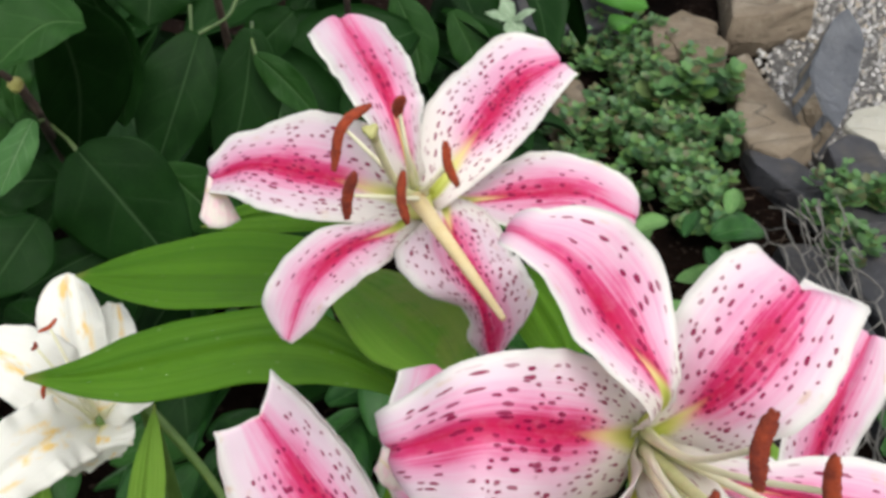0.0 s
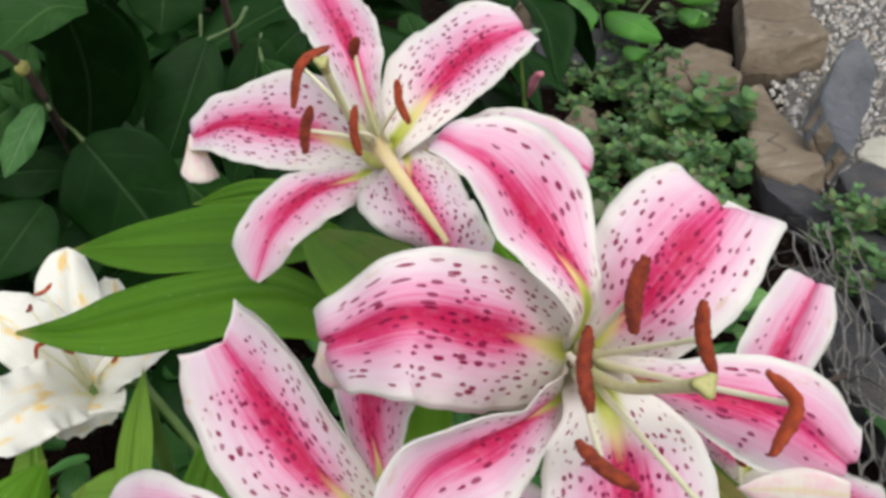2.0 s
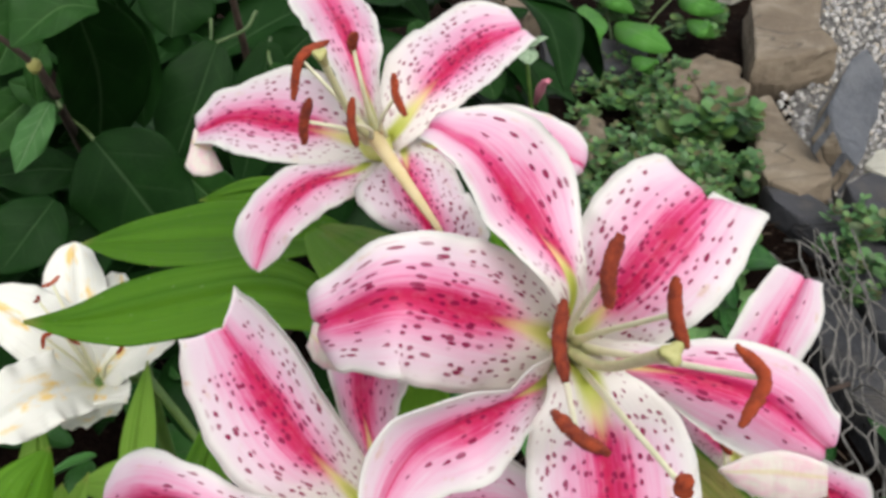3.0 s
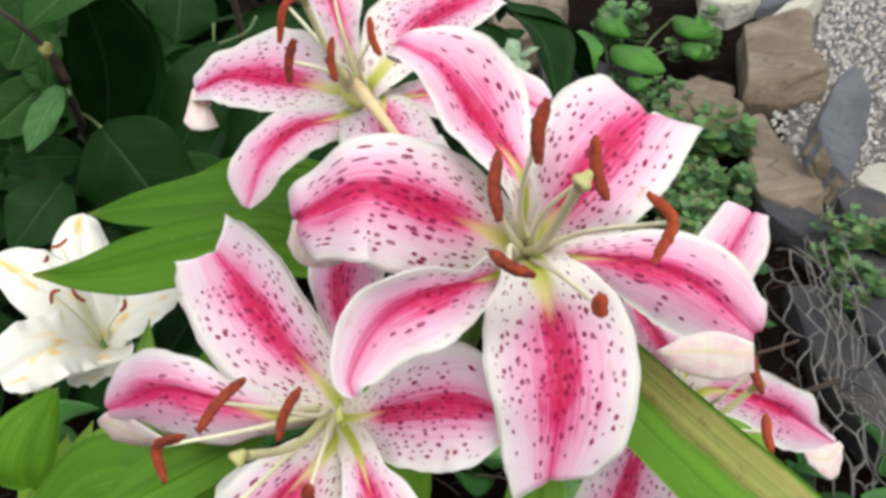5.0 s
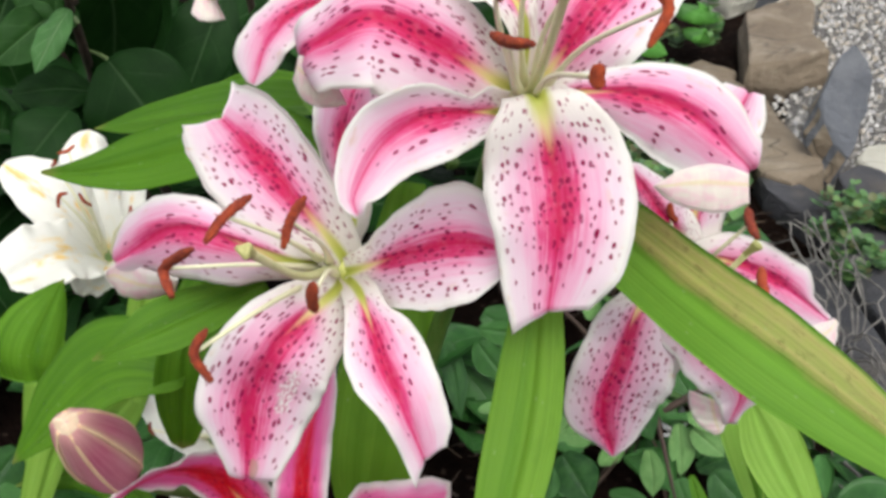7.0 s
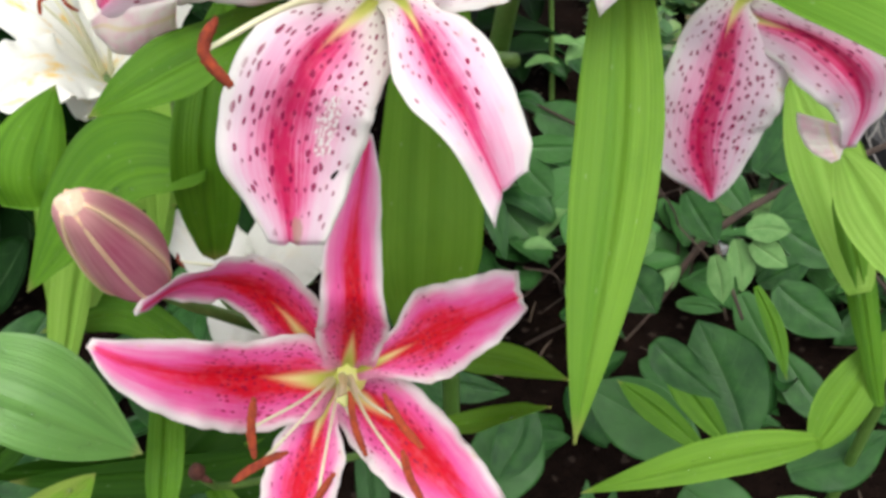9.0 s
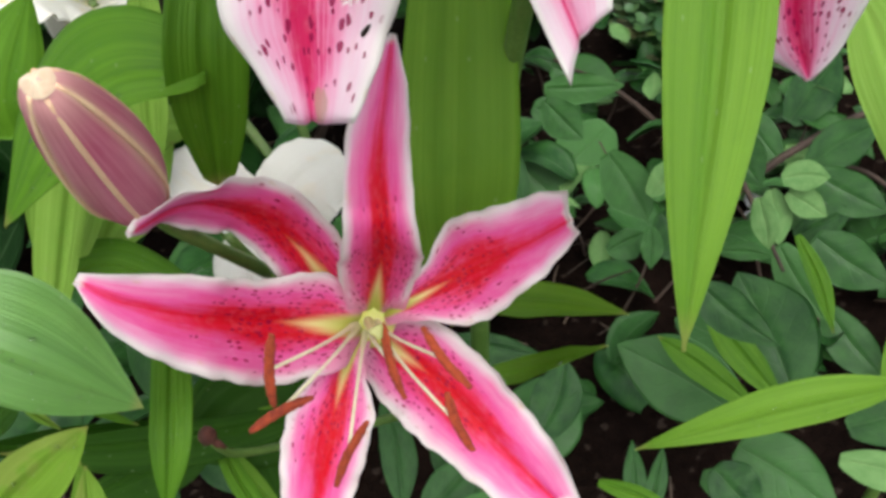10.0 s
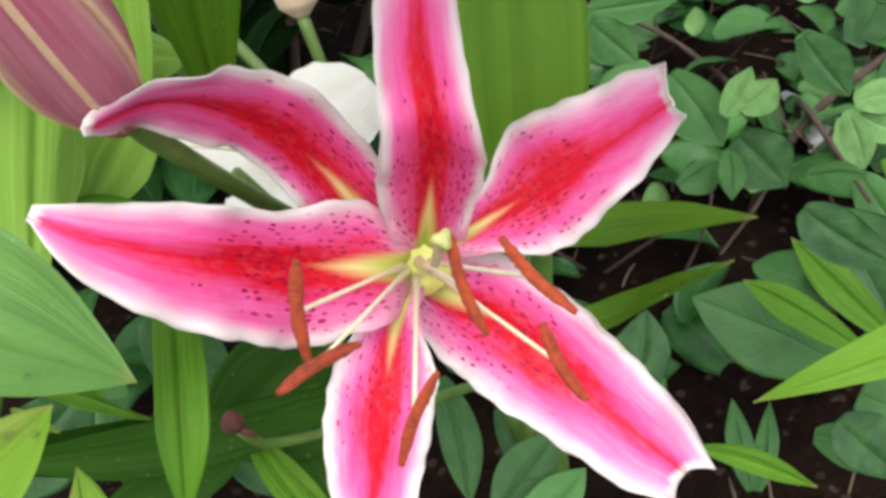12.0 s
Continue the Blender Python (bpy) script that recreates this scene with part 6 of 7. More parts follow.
petal(flower_red, [(-0.0387, 0.1868, 0.3877), (-0.0147, 0.1947, 0.3941), (0.0122, 0.1951, 0.4065), (0.0310, 0.1910, 0.4204)],
      (0.0043, 0.2087, 0.4169), (0.0014, 0.1801, 0.3835), [(0.0022, 0.0057, 0.0112, 0.0217, 0.0212, 0.0187, 0.0172, 0.0155, 0.0095), (0.0042, 0.0112, 0.0197, 0.0207, 0.0197, 0.0167, 0.0142, 0.0100, 0.0060)], curl=0.0, notch=.0045, slant=-.0013, ruffle=0.0018, frill=0.026)
petal(flower_red, [(-0.0532, 0.1963, 0.3633), (-0.0276, 0.1740, 0.3563), (-0.0036, 0.1497, 0.3415), (0.0169, 0.1274, 0.3318)],
      (0.0027, 0.1662, 0.3582), (-0.0311, 0.1516, 0.3414), [(0.0062, 0.0172, 0.0202, 0.0197, 0.0197, 0.0187, 0.0172, 0.0150, 0.0066), (0.0112, 0.0187, 0.0212, 0.0217, 0.0217, 0.0187, 0.0167, 0.0160, 0.0092)], curl=0.0, notch=.0050, slant=-.0014, ruffle=0.0018, frill=0.026)
petal(flower_red, [(-0.0594, 0.1737, 0.3761), (-0.0665, 0.1667, 0.3616), (-0.0722, 0.1465, 0.3521), (-0.0753, 0.1214, 0.3480), (-0.0774, 0.1048, 0.3449)],
      (-0.0881, 0.1449, 0.3579), (-0.0560, 0.1503, 0.3468), [(0.0073, 0.0122, 0.0167, 0.0182, 0.0177, 0.0157, 0.0132, 0.0097, 0.0017), (0.0022, 0.0097, 0.0157, 0.0167, 0.0162, 0.0147, 0.0132, 0.0117, 0.0020)], curl=0.0, ruffle=0.0018, frill=0.026)
petal(flower_red, [(-0.0569, 0.1801, 0.3869), (-0.0783, 0.1665, 0.4057), (-0.0985, 0.1431, 0.4359), (-0.1147, 0.1330, 0.4546), (-0.1263, 0.1335, 0.4648)],
      (-0.0920, 0.1551, 0.4417), (-0.1013, 0.1310, 0.4181), [(0.0140, 0.0200, 0.0193, 0.0144, 0.0142, 0.0138, 0.0124, 0.0093, 0.0027), (0.0157, 0.0196, 0.0242, 0.0238, 0.0216, 0.0192, 0.0157, 0.0096, 0.0006)], curl=0.0, ruffle=0.0018, frill=0.026)
petal(flower_red, [(-0.0610, 0.1881, 0.3940), (-0.0706, 0.1893, 0.4201), (-0.0782, 0.1814, 0.4424), (-0.0859, 0.1635, 0.4648), (-0.0909, 0.1439, 0.4805), (-0.0961, 0.1223, 0.4903)],
      (-0.0669, 0.1910, 0.4415), (-0.0808, 0.1811, 0.4322), [(0.0120, 0.0151, 0.0149, 0.0164, 0.0146, 0.0121, 0.0081, 0.0051, 0.0014), (0.0132, 0.0135, 0.0131, 0.0106, 0.0089, 0.0094, 0.0075, 0.0063, 0.0016)], curl=0.0, ruffle=0.0018, frill=0.026)
stamen(flower_red, (-0.0634, 0.1136, 0.4537), (-0.0680, 0.1067, 0.4290))
stamen(flower_red, (-0.0540, 0.1037, 0.4351), (-0.0690, 0.0870, 0.4419))
stamen(flower_red, (-0.0396, 0.1034, 0.4216), (-0.0535, 0.0963, 0.3997))
stamen(flower_red, (-0.0300, 0.1158, 0.4516), (-0.0265, 0.1040, 0.4301))
stamen(flower_red, (-0.0200, 0.1238, 0.4403), (-0.0064, 0.1060, 0.4304))
stamen(flower_red, (-0.0143, 0.1090, 0.4259), (-0.0077, 0.0951, 0.4134))
pistil(flower_red, (-0.0303, 0.1066, 0.4577))
white_flower = lily_flower((-0.1713, 0.3189, 0.4709), (0.3302, -0.6037, 0.7256), "fading white lily flower with yellow-stained ragged petals", WHITE)
petal(white_flower, [(-0.1713, 0.3204, 0.4766), (-0.1773, 0.3331, 0.5064), (-0.1884, 0.3676, 0.5260)],
      (-0.1965, 0.3379, 0.5157), (-0.1717, 0.3559, 0.5097), end=.2, ruffle=.0014, point=.6)
petal(white_flower, [(-0.1722, 0.3173, 0.4765), (-0.1865, 0.3111, 0.5125), (-0.2129, 0.3134, 0.5320)],
      (-0.1852, 0.3299, 0.5202), (-0.1916, 0.2952, 0.5057), end=.25, curl=.003, ruffle=.0014, point=.7)
petal(white_flower, [(-0.1723, 0.3132, 0.4748), (-0.1796, 0.2842, 0.4963), (-0.1948, 0.2588, 0.4995)],
      (-0.1879, 0.2948, 0.5097), (-0.1760, 0.2635, 0.4889), end=.62, curl=.004, ruffle=.0022, point=.5, base=.8)
petal(white_flower, [(-0.1697, 0.3143, 0.4709), (-0.1657, 0.2994, 0.4737), (-0.1642, 0.2994, 0.4626)],
      (-0.1833, 0.2953, 0.4810), (-0.1514, 0.3117, 0.4733), end=.5, curl=.004, ruffle=.0016, base=.8)
petal(white_flower, [(-0.1672, 0.3190, 0.4754), (-0.1514, 0.3287, 0.4854), (-0.1242, 0.3398, 0.4959)],
      (-0.1591, 0.3391, 0.4905), (-0.1458, 0.3230, 0.4778), end=.05, ruffle=.0016, point=1.0)
petal(white_flower, [(-0.1699, 0.3227, 0.4750), (-0.1689, 0.3434, 0.4922), (-0.1690, 0.3668, 0.5047)],
      (-0.1822, 0.3422, 0.4965), (-0.1556, 0.3496, 0.4922), end=.3, curl=.004, ruffle=.0014)
stamen(white_flower, (-0.1801, 0.3107, 0.5410), (-0.1743, 0.3183, 0.5420), thin=True)
stamen(white_flower, (-0.1813, 0.3019, 0.5384), (-0.1801, 0.3050, 0.5402), thin=True)
stamen(white_flower, (-0.1754, 0.2877, 0.5221), (-0.1704, 0.2911, 0.5287), (-0.1742, 0.2896, 0.5278), thin=True)
stamen(white_flower, (-0.1665, 0.2955, 0.5262), (-0.1605, 0.2941, 0.5195), thin=True)
stamen(white_flower, (-0.1465, 0.2999, 0.5083), (-0.1452, 0.3052, 0.5131), thin=True)
white_flower_low = lily_flower((-0.1127, 0.2775, 0.3709), (0.2803, -0.7407, 0.6106), "small white lily flower half hidden under the leaves", WHITE_FRESH)
petal(white_flower_low, [(-0.1105, 0.2741, 0.3660), (-0.0898, 0.2837, 0.3854), (-0.0717, 0.3008, 0.3844)],
      (-0.1046, 0.2964, 0.3915), (-0.0751, 0.2748, 0.3690), end=.45, curl=.004, ruffle=.0009, point=.5)
petal(white_flower_low, [(-0.1129, 0.2756, 0.3688), (-0.1303, 0.2796, 0.3823), (-0.1502, 0.2853, 0.4016)],
      (-0.1335, 0.2621, 0.3792), (-0.1288, 0.3002, 0.3913), end=.45, curl=.004, ruffle=.0009, point=.5)
petal(white_flower_low, [(-0.1105, 0.2741, 0.3660), (-0.1112, 0.2494, 0.3696), (-0.1185, 0.2385, 0.3461)],
      (-0.1323, 0.2514, 0.3663), (-0.0990, 0.2531, 0.3531), end=.45, curl=.004, ruffle=.0009, point=.5)
stamen(white_flower_low, (-0.1381, 0.2538, 0.4054), (-0.1354, 0.2500, 0.3990), thin=True)
stamen(white_flower_low, (-0.1009, 0.2468, 0.4021), (-0.0921, 0.2466, 0.3978), thin=True)


# ---- stones, gravel and ground cover ----
def stone(outline, top, skin, label, seed, foot=-0.06, slope=0.0):
    """An angular stone: its rough top face within the outline, chipped edges and steep sides that go into the soil."""
    rng = random.Random(seed)
    mid = np.mean(np.array(outline), axis=0)
    bm = bmesh.new()
    rings = []
    for height, grow in ((foot, 0.98), (foot * 0.45 + top * 0.55, 1.04), (top, 1.0)):
        ring = []
        for x, y in outline:
            f = grow * rng.uniform(0.97, 1.03)
            p = mid + (np.array((x, y)) - mid) * f
            ring.append(bm.verts.new((p[0], p[1], height + (0.006 * rng.uniform(-1, 1) + slope * (p[0] - mid[0]) if height > foot else 0.0))))
        rings.append(ring)
    n = len(outline)
    for low, high in zip(rings, rings[1:]):
        for k in range(n):
            bm.faces.new((low[k], low[(k + 1) % n], high[(k + 1) % n], high[k]))
    bm.faces.new(rings[-1])
    bm.faces.new(rings[0][::-1])
    return finish_stone(bm, skin, label, seed)


def finish_stone(bm, skin, label, seed, side=None):
    bmesh.ops.recalc_face_normals(bm, faces=bm.faces)
    bmesh.ops.bevel(bm, geom=list(bm.edges), offset=0.006, segments=2, profile=0.6, affect="EDGES", clamp_overlap=True)
    bmesh.ops.triangulate(bm, faces=[f for f in bm.faces if len(f.verts) > 4])
    bmesh.ops.subdivide_edges(bm, edges=[e for e in bm.edges if e.calc_length() > 0.025], cuts=2, use_grid_fill=True)
    bm.normal_update()
    for v in bm.verts:
        v.co += v.normal * (0.006 * noise.noise(v.co * 22.0 + Vector((seed, 0, 0))) + 0.003 * noise.noise(v.co * 70.0))
    mesh = bpy.data.meshes.new("stone")
    bm.to_mesh(mesh)
    bm.free()
    mesh.materials.append(skin)
    if side is not None:
        mesh.materials.append(side)
    return tagged(new("stone", mesh), label, "stone", "edging stones")


def standing_slate(outline, back, skin, side, label, seed):
    """A thick pointed plate that stands in the soil, its split sides of another colour than its face."""
    bm = bmesh.new()
    front = [bm.verts.new(p) for p in outline]
    rear = [bm.verts.new(np.array(p) + np.array(back)) for p in outline]
    n = len(outline)
    bm.faces.new(front)
    bm.faces.new(rear[::-1])
    for k in range(n):
        bm.faces.new((front[k], front[(k + 1) % n], rear[(k + 1) % n], rear[k])).material_index = 1
    return finish_stone(bm, skin, label, seed, side)


stone([(0.506, 1.610), (0.578, 1.619), (0.667, 1.660), (0.658, 1.751), (0.706, 1.922), (0.689, 1.972), (0.605, 1.920), (0.551, 1.887)], 0.055, STONE_BROWN, "thick brown slab lying at the gravel's edge", 3)
stone([(0.454, 1.321), (0.461, 1.251), (0.500, 1.210), (0.558, 1.250), (0.563, 1.296), (0.539, 1.407), (0.522, 1.525), (0.494, 1.506)], 0.020, STONE_BROWN, "long brown stone lying beside the ground cover", 8, slope=0.10)
stone([(0.573, 1.179), (0.583, 1.117), (0.626, 1.099), (0.661, 1.169), (0.657, 1.253), (0.622, 1.277), (0.579, 1.247)], 0.020, STONE_DARK, "dark grey stone half sunk in the soil", 21)
stone([(0.654, 1.294), (0.703, 1.267), (0.759, 1.327), (0.743, 1.414), (0.665, 1.378), (0.637, 1.338)], 0.000, STONE_PALE, "flat pale stone lying on the gravel", 5)
stone([(0.460, 1.204), (0.509, 1.121), (0.554, 1.056), (0.628, 1.023), (0.636, 1.066), (0.580, 1.141), (0.551, 1.182), (0.494, 1.256), (0.461, 1.260)], 0.010, STONE_DARK, "long dark slate lying along the bed", 31)
stone([(0.594, 2.150), (0.652, 2.113), (0.739, 2.179), (0.785, 2.259), (0.758, 2.344), (0.597, 2.238)], 0.000, STONE_SLATE, "flat grey slate lying behind the brown slab", 14)
stone([(0.615, 1.953), (0.665, 1.988), (0.784, 2.127), (0.780, 2.173), (0.696, 2.096), (0.601, 1.976)], 0.020, STONE_PALE, "thin tan slab leaning on a slate", 16, slope=0.15)
stone([(0.398, 1.547), (0.413, 1.493), (0.475, 1.508), (0.495, 1.570), (0.468, 1.627), (0.388, 1.611)], 0.020, STONE_BROWN, "small brown stone among the green leaves", 43)
stone([(0.178, 1.614), (0.271, 1.620), (0.325, 1.677), (0.307, 1.748), (0.168, 1.783)], 0.020, STONE_DARK, "dark weathered stone in the flower bed", 47)
stone([(0.169, 1.418), (0.162, 1.321), (0.192, 1.305), (0.226, 1.374), (0.222, 1.437), (0.195, 1.455)], 0.020, STONE_BROWN, "grey-brown stone beside the ground cover", 53)
stone([(0.450, 0.851), (0.477, 0.732), (0.515, 0.698), (0.534, 0.792), (0.520, 0.899), (0.503, 1.024), (0.448, 1.022)], 0.015, STONE_DARK, "dark slate under the dead stems", 61)
stone([(0.530, 0.954), (0.544, 0.861), (0.585, 0.820), (0.619, 0.957), (0.584, 1.034), (0.521, 1.059)], 0.010, STONE_DARK, "dark stone beside the round-leaved sprigs", 37)
stone([(0.026, 1.874), (0.089, 1.786), (0.162, 1.893), (0.191, 2.015), (0.195, 2.212), (0.100, 2.211), (0.015, 2.051)], 0.05, STONE_BROWN, "striped tan slab lying behind the flowers", 71)
stone([(0.125, 1.798), (0.179, 1.828), (0.189, 1.687), (0.174, 1.596), (0.128, 1.608)], 0.025, STONE_DARK, "grey stone half sunk between green leaves", 73)
stone([(0.364, 1.634), (0.439, 1.700), (0.498, 1.662), (0.480, 1.559), (0.412, 1.527), (0.363, 1.547)], 0.015, STONE_BROWN, "low brown stone beside the thick slab", 79)
stone([(0.531, 2.318), (0.663, 2.318), (0.645, 2.132), (0.561, 2.067), (0.504, 2.104)], 0.03, STONE_PALE, "large pale stone at the back of the bed", 83)
standing_slate([(0.609, 1.383, 0.182), (0.629, 1.370, 0.161), (0.638, 1.352, 0.135), (0.629, 1.318, 0.096), (0.612, 1.281, 0.055), (0.599, 1.261, 0.035), (0.578, 1.273, 0.057), (0.556, 1.297, 0.094), (0.551, 1.313, 0.116), (0.566, 1.340, 0.144), (0.586, 1.367, 0.171)], (-0.020, 0.006, -0.060), STONE_SLATE, STONE_BROWN, "pointed blue-grey slate standing in the gravel", 11)


def gravel_bed():
    """The gravel path: a shallow layer of loose pebbles on pale grit."""
    outline = [(0.60, 1.14), (0.54, 1.42), (0.60, 1.64), (0.67, 1.95), (0.72, 2.30), (0.85, 2.62), (1.15, 2.60), (1.38, 2.35), (1.45, 1.95), (1.36, 1.50), (1.15, 1.15), (0.85, 1.0)]
    bm = bmesh.new()
    verts = [bm.verts.new((x, y, -0.016)) for x, y in outline]
    low = [bm.verts.new((x, y, -0.08)) for x, y in outline]
    bm.faces.new(verts[::-1])
    for a in range(len(verts)):
        b = (a + 1) % len(verts)
        bm.faces.new((verts[a], verts[b], low[b], low[a]))
    mesh = bpy.data.meshes.new("gravel_path")
    bmesh.ops.recalc_face_normals(bm, faces=bm.faces)
    bm.to_mesh(mesh)
    bm.free()
    mesh.materials.append(plain("pale_grit", (0.16, 0.15, 0.14), (0.50, 0.48, 0.46), 150.0, 0.95, 1.0, 0.01))
    tagged(new("gravel_path", mesh), "pale gravel path of grit and pebbles", "path", kind="structure")
    rng = random.Random(5)
    ball = bmesh.new()
    bmesh.ops.create_icosphere(ball, subdivisions=1, radius=1.0)
    shape = np.array([v.co[:] for v in ball.verts])
    tris = [tuple(v.index for v in f.verts) for f in ball.faces]
    ball.free()
    verts, faces = [], []
    for k in range(9000):
        x, y = rng.uniform(0.46, 1.3), rng.uniform(1.12, 2.5)
        if x < np.interp(y, (1.12, 1.42, 1.56, 1.70, 1.95, 2.30, 2.50), (0.60, 0.53, 0.55, 0.62, 0.67, 0.71, 0.76)) + rng.uniform(-0.02, 0.02):
            continue
        r = rng.uniform(0.0028, 0.0075)
        turn = np.array(Euler((rng.uniform(0, 6), rng.uniform(0, 6), rng.uniform(0, 6))).to_matrix())
        p = (shape * [r, r * rng.uniform(0.6, 1), r * rng.uniform(0.4, 0.8)]) @ turn.T + [x, y, -0.016 + r * 0.35]
        faces += [tuple(i + len(verts) for i in f) for f in tris]
        verts += [tuple(q) for q in p]
    mesh = bpy.data.meshes.new("pebbles")
    mesh.from_pydata(verts, [], faces)
    mesh.materials.append(GRAVEL)
    tagged(new("pebbles", mesh), "loose white, grey and tan gravel pebbles", "gravel", kind="stuff")


gravel_bed()


def round_leaf(at, way, up, size):
    """A small cupped leaf: a ring of edge points about a sunken middle."""
    way, up = unit(way), np.array(up)
    side = unit(np.cross(way, up))
    n = np.cross(side, way)
    verts = [at + way * size * 0.5 - n * size * 0.06]
    for k in range(8):
        w = 2 * math.pi * k / 8 + math.pi
        verts.append(at + way * size * (0.5 + 0.5 * math.cos(w)) + side * size * 0.42 * math.sin(w) + n * size * 0.08)
    return verts, [(0, k + 1, (k + 1) % 8 + 1) for k in range(8)]


def ground_cover(name, label, patches, count, low, high, seed):
    rng = random.Random(seed)
    verts, faces = [], []
    for k in range(count):
        cx, cy, rx, ry, h = rng.choice(patches)
        a, d = rng.uniform(0, 6.28), math.sqrt(rng.random())
        x, y = cx + rx * d * math.cos(a), cy + ry * d * math.sin(a)
        top = np.array((x, y, -0.02 + h * rng.uniform(0.3, 1.0)))
        lean = np.array((rng.uniform(-0.4, 0.4), rng.uniform(-0.5, 0.2), 1.0))
        size = rng.uniform(low, high)
        for pair in range(3):
            for s in range(rng.choice((2, 3, 4))):
                w = s * 1.9 + pair * 1.57 + rng.uniform(-0.4, 0.4)
                way = np.array((math.cos(w), math.sin(w), rng.uniform(0.0, 0.5))) + lean * 0.2
                v, f = round_leaf(top - lean * 0.011 * pair, way, unit(lean), size * rng.uniform(0.7, 1.1) * (0.75 + 0.2 * pair))
                faces += [tuple(i + len(verts) for i in g) for g in f]
                verts += [tuple(p) for p in v]
    mesh = bpy.data.meshes.new(name)
    mesh.from_pydata(verts, [], faces)
    mesh.shade_smooth()
    mesh.materials.append(COVER)
    return tagged(new(name, mesh), label, "ground cover", kind="stuff")


ground_cover("ground_cover", "low mat of small round green leaves", [(0.30, 1.45, 0.14, 0.20, 0.06), (0.36, 1.29, 0.10, 0.14, 0.07), (0.26, 1.25, 0.12, 0.12, 0.06), (0.33, 1.58, 0.11, 0.12, 0.05), (0.36, 1.12, 0.05, 0.08, 0.06), (0.21, 1.10, 0.06, 0.12, 0.06)], 430, 0.012, 0.022, 7)
ground_cover("ground_cover", "bright green round-leaved sprigs beside the wire netting", [(0.53, 1.10, 0.05, 0.05, 0.09), (0.54, 1.00, 0.04, 0.05, 0.08), (0.62, 1.12, 0.03, 0.03, 0.09)], 36, 0.016, 0.026, 9)
ground_cover("ground_cover", "fleshy bright green sprigs between the stones", [(0.42, 1.40, 0.05, 0.05, 0.10), (0.36, 1.37, 0.03, 0.03, 0.09)], 34, 0.026, 0.036, 12)
ground_cover("ground_cover", "taller round-leaved sprigs by the stones", [(0.44, 1.80, 0.06, 0.07, 0.12), (0.30, 1.92, 0.05, 0.06, 0.10), (0.22, 1.02, 0.04, 0.06, 0.08)], 46, 0.020, 0.036, 10)


def wire_netting(foot, along, across, strands, steps, mesh_width, mesh_length, label, seed):
    """Weathered hexagonal wire netting that lies crumpled over the stones: strands that wind round their neighbours by turns."""
    ob = thing("wire_netting", foot, label, "wire netting", "pieces of wire netting")
    f, a, c = np.array(foot), unit(np.array(along)), unit(np.array(across))
    rng = random.Random(seed)
    for k in range(strands):
        run = []
        sign = 1.0 if k % 2 else -1.0
        for j in range(steps):
            # half a mesh straight in a twist, half a mesh slanting across
            for part_way in (0.0, 0.68):
                v = (j + part_way) * mesh_length
                u = (k + 0.5 * sign * (1.0 if j % 2 else -1.0) * 0.86) * mesh_width
                p = f + a * v + c * u
                swell = 0.030 * noise.noise(Vector((u * 14 + seed, v * 9, 0.0))) + 0.012 * noise.noise(Vector((u * 40, v * 30, seed)))
                shove = 0.026 * noise.noise(Vector((u * 9, v * 12 + 3.0, seed))) + 0.007 * noise.noise(Vector((u * 70, v * 35, seed + 5.0)))
                drag = 0.030 * noise.noise(Vector((u * 30, v * 14 + 9.0, seed)))
                run.append(p + np.array((shove, drag + rng.uniform(-0.004, 0.004), 1.5 * swell + 0.018)))
        thick = rng.uniform(0.0006, 0.0012)
        part("wire", tube(run, [thick, thick], 6, steps * 10), WIRE, ob)
    return ob


wire_netting((0.398, 0.570, 0.012), (0.02, 1.0, 0.03), (1.0, -0.05, 0.05), 11, 10, 0.0105, 0.050, "crumpled grey wire netting over dark stones", 3)
wire_netting((0.420, 0.560, 0.040), (0.10, 1.0, 0.00), (1.0, -0.10, 0.14), 6, 9, 0.0110, 0.054, "fold of grey wire netting lying on other netting", 8)


def litter():
    """Dead stalks and leaf bits on the soil."""
    rng = random.Random(12)
    verts, faces = [], []
    for k in range(280):
        x, y = rng.uniform(-0.4, 0.7), rng.uniform(0.3, 1.6)
        a, l = rng.uniform(0, 3.14), rng.uniform(0.012, 0.06)
        z = ground_height(x, y) + 0.004
        d = np.array((math.cos(a), math.sin(a), rng.uniform(-0.1, 0.25))) * l
        v, f, _ = tube([(x, y, z), np.array((x, y, z)) + d * 0.5 + [0, 0, 0.003], np.array((x, y, z)) + d], [0.0008, 0.0011, 0.0006], 5, 5)
        faces += [tuple(i + len(verts) for i in g) for g in f]
        verts += [tuple(p) for p in v]
    mesh = bpy.data.meshes.new("litter")
    mesh.from_pydata(verts, [], faces)
    mesh.materials.append(DEBRIS)
    tagged(new("dead_stalks", mesh), "scattered brown dead stalks on the soil", "plant litter", kind="stuff")


litter()


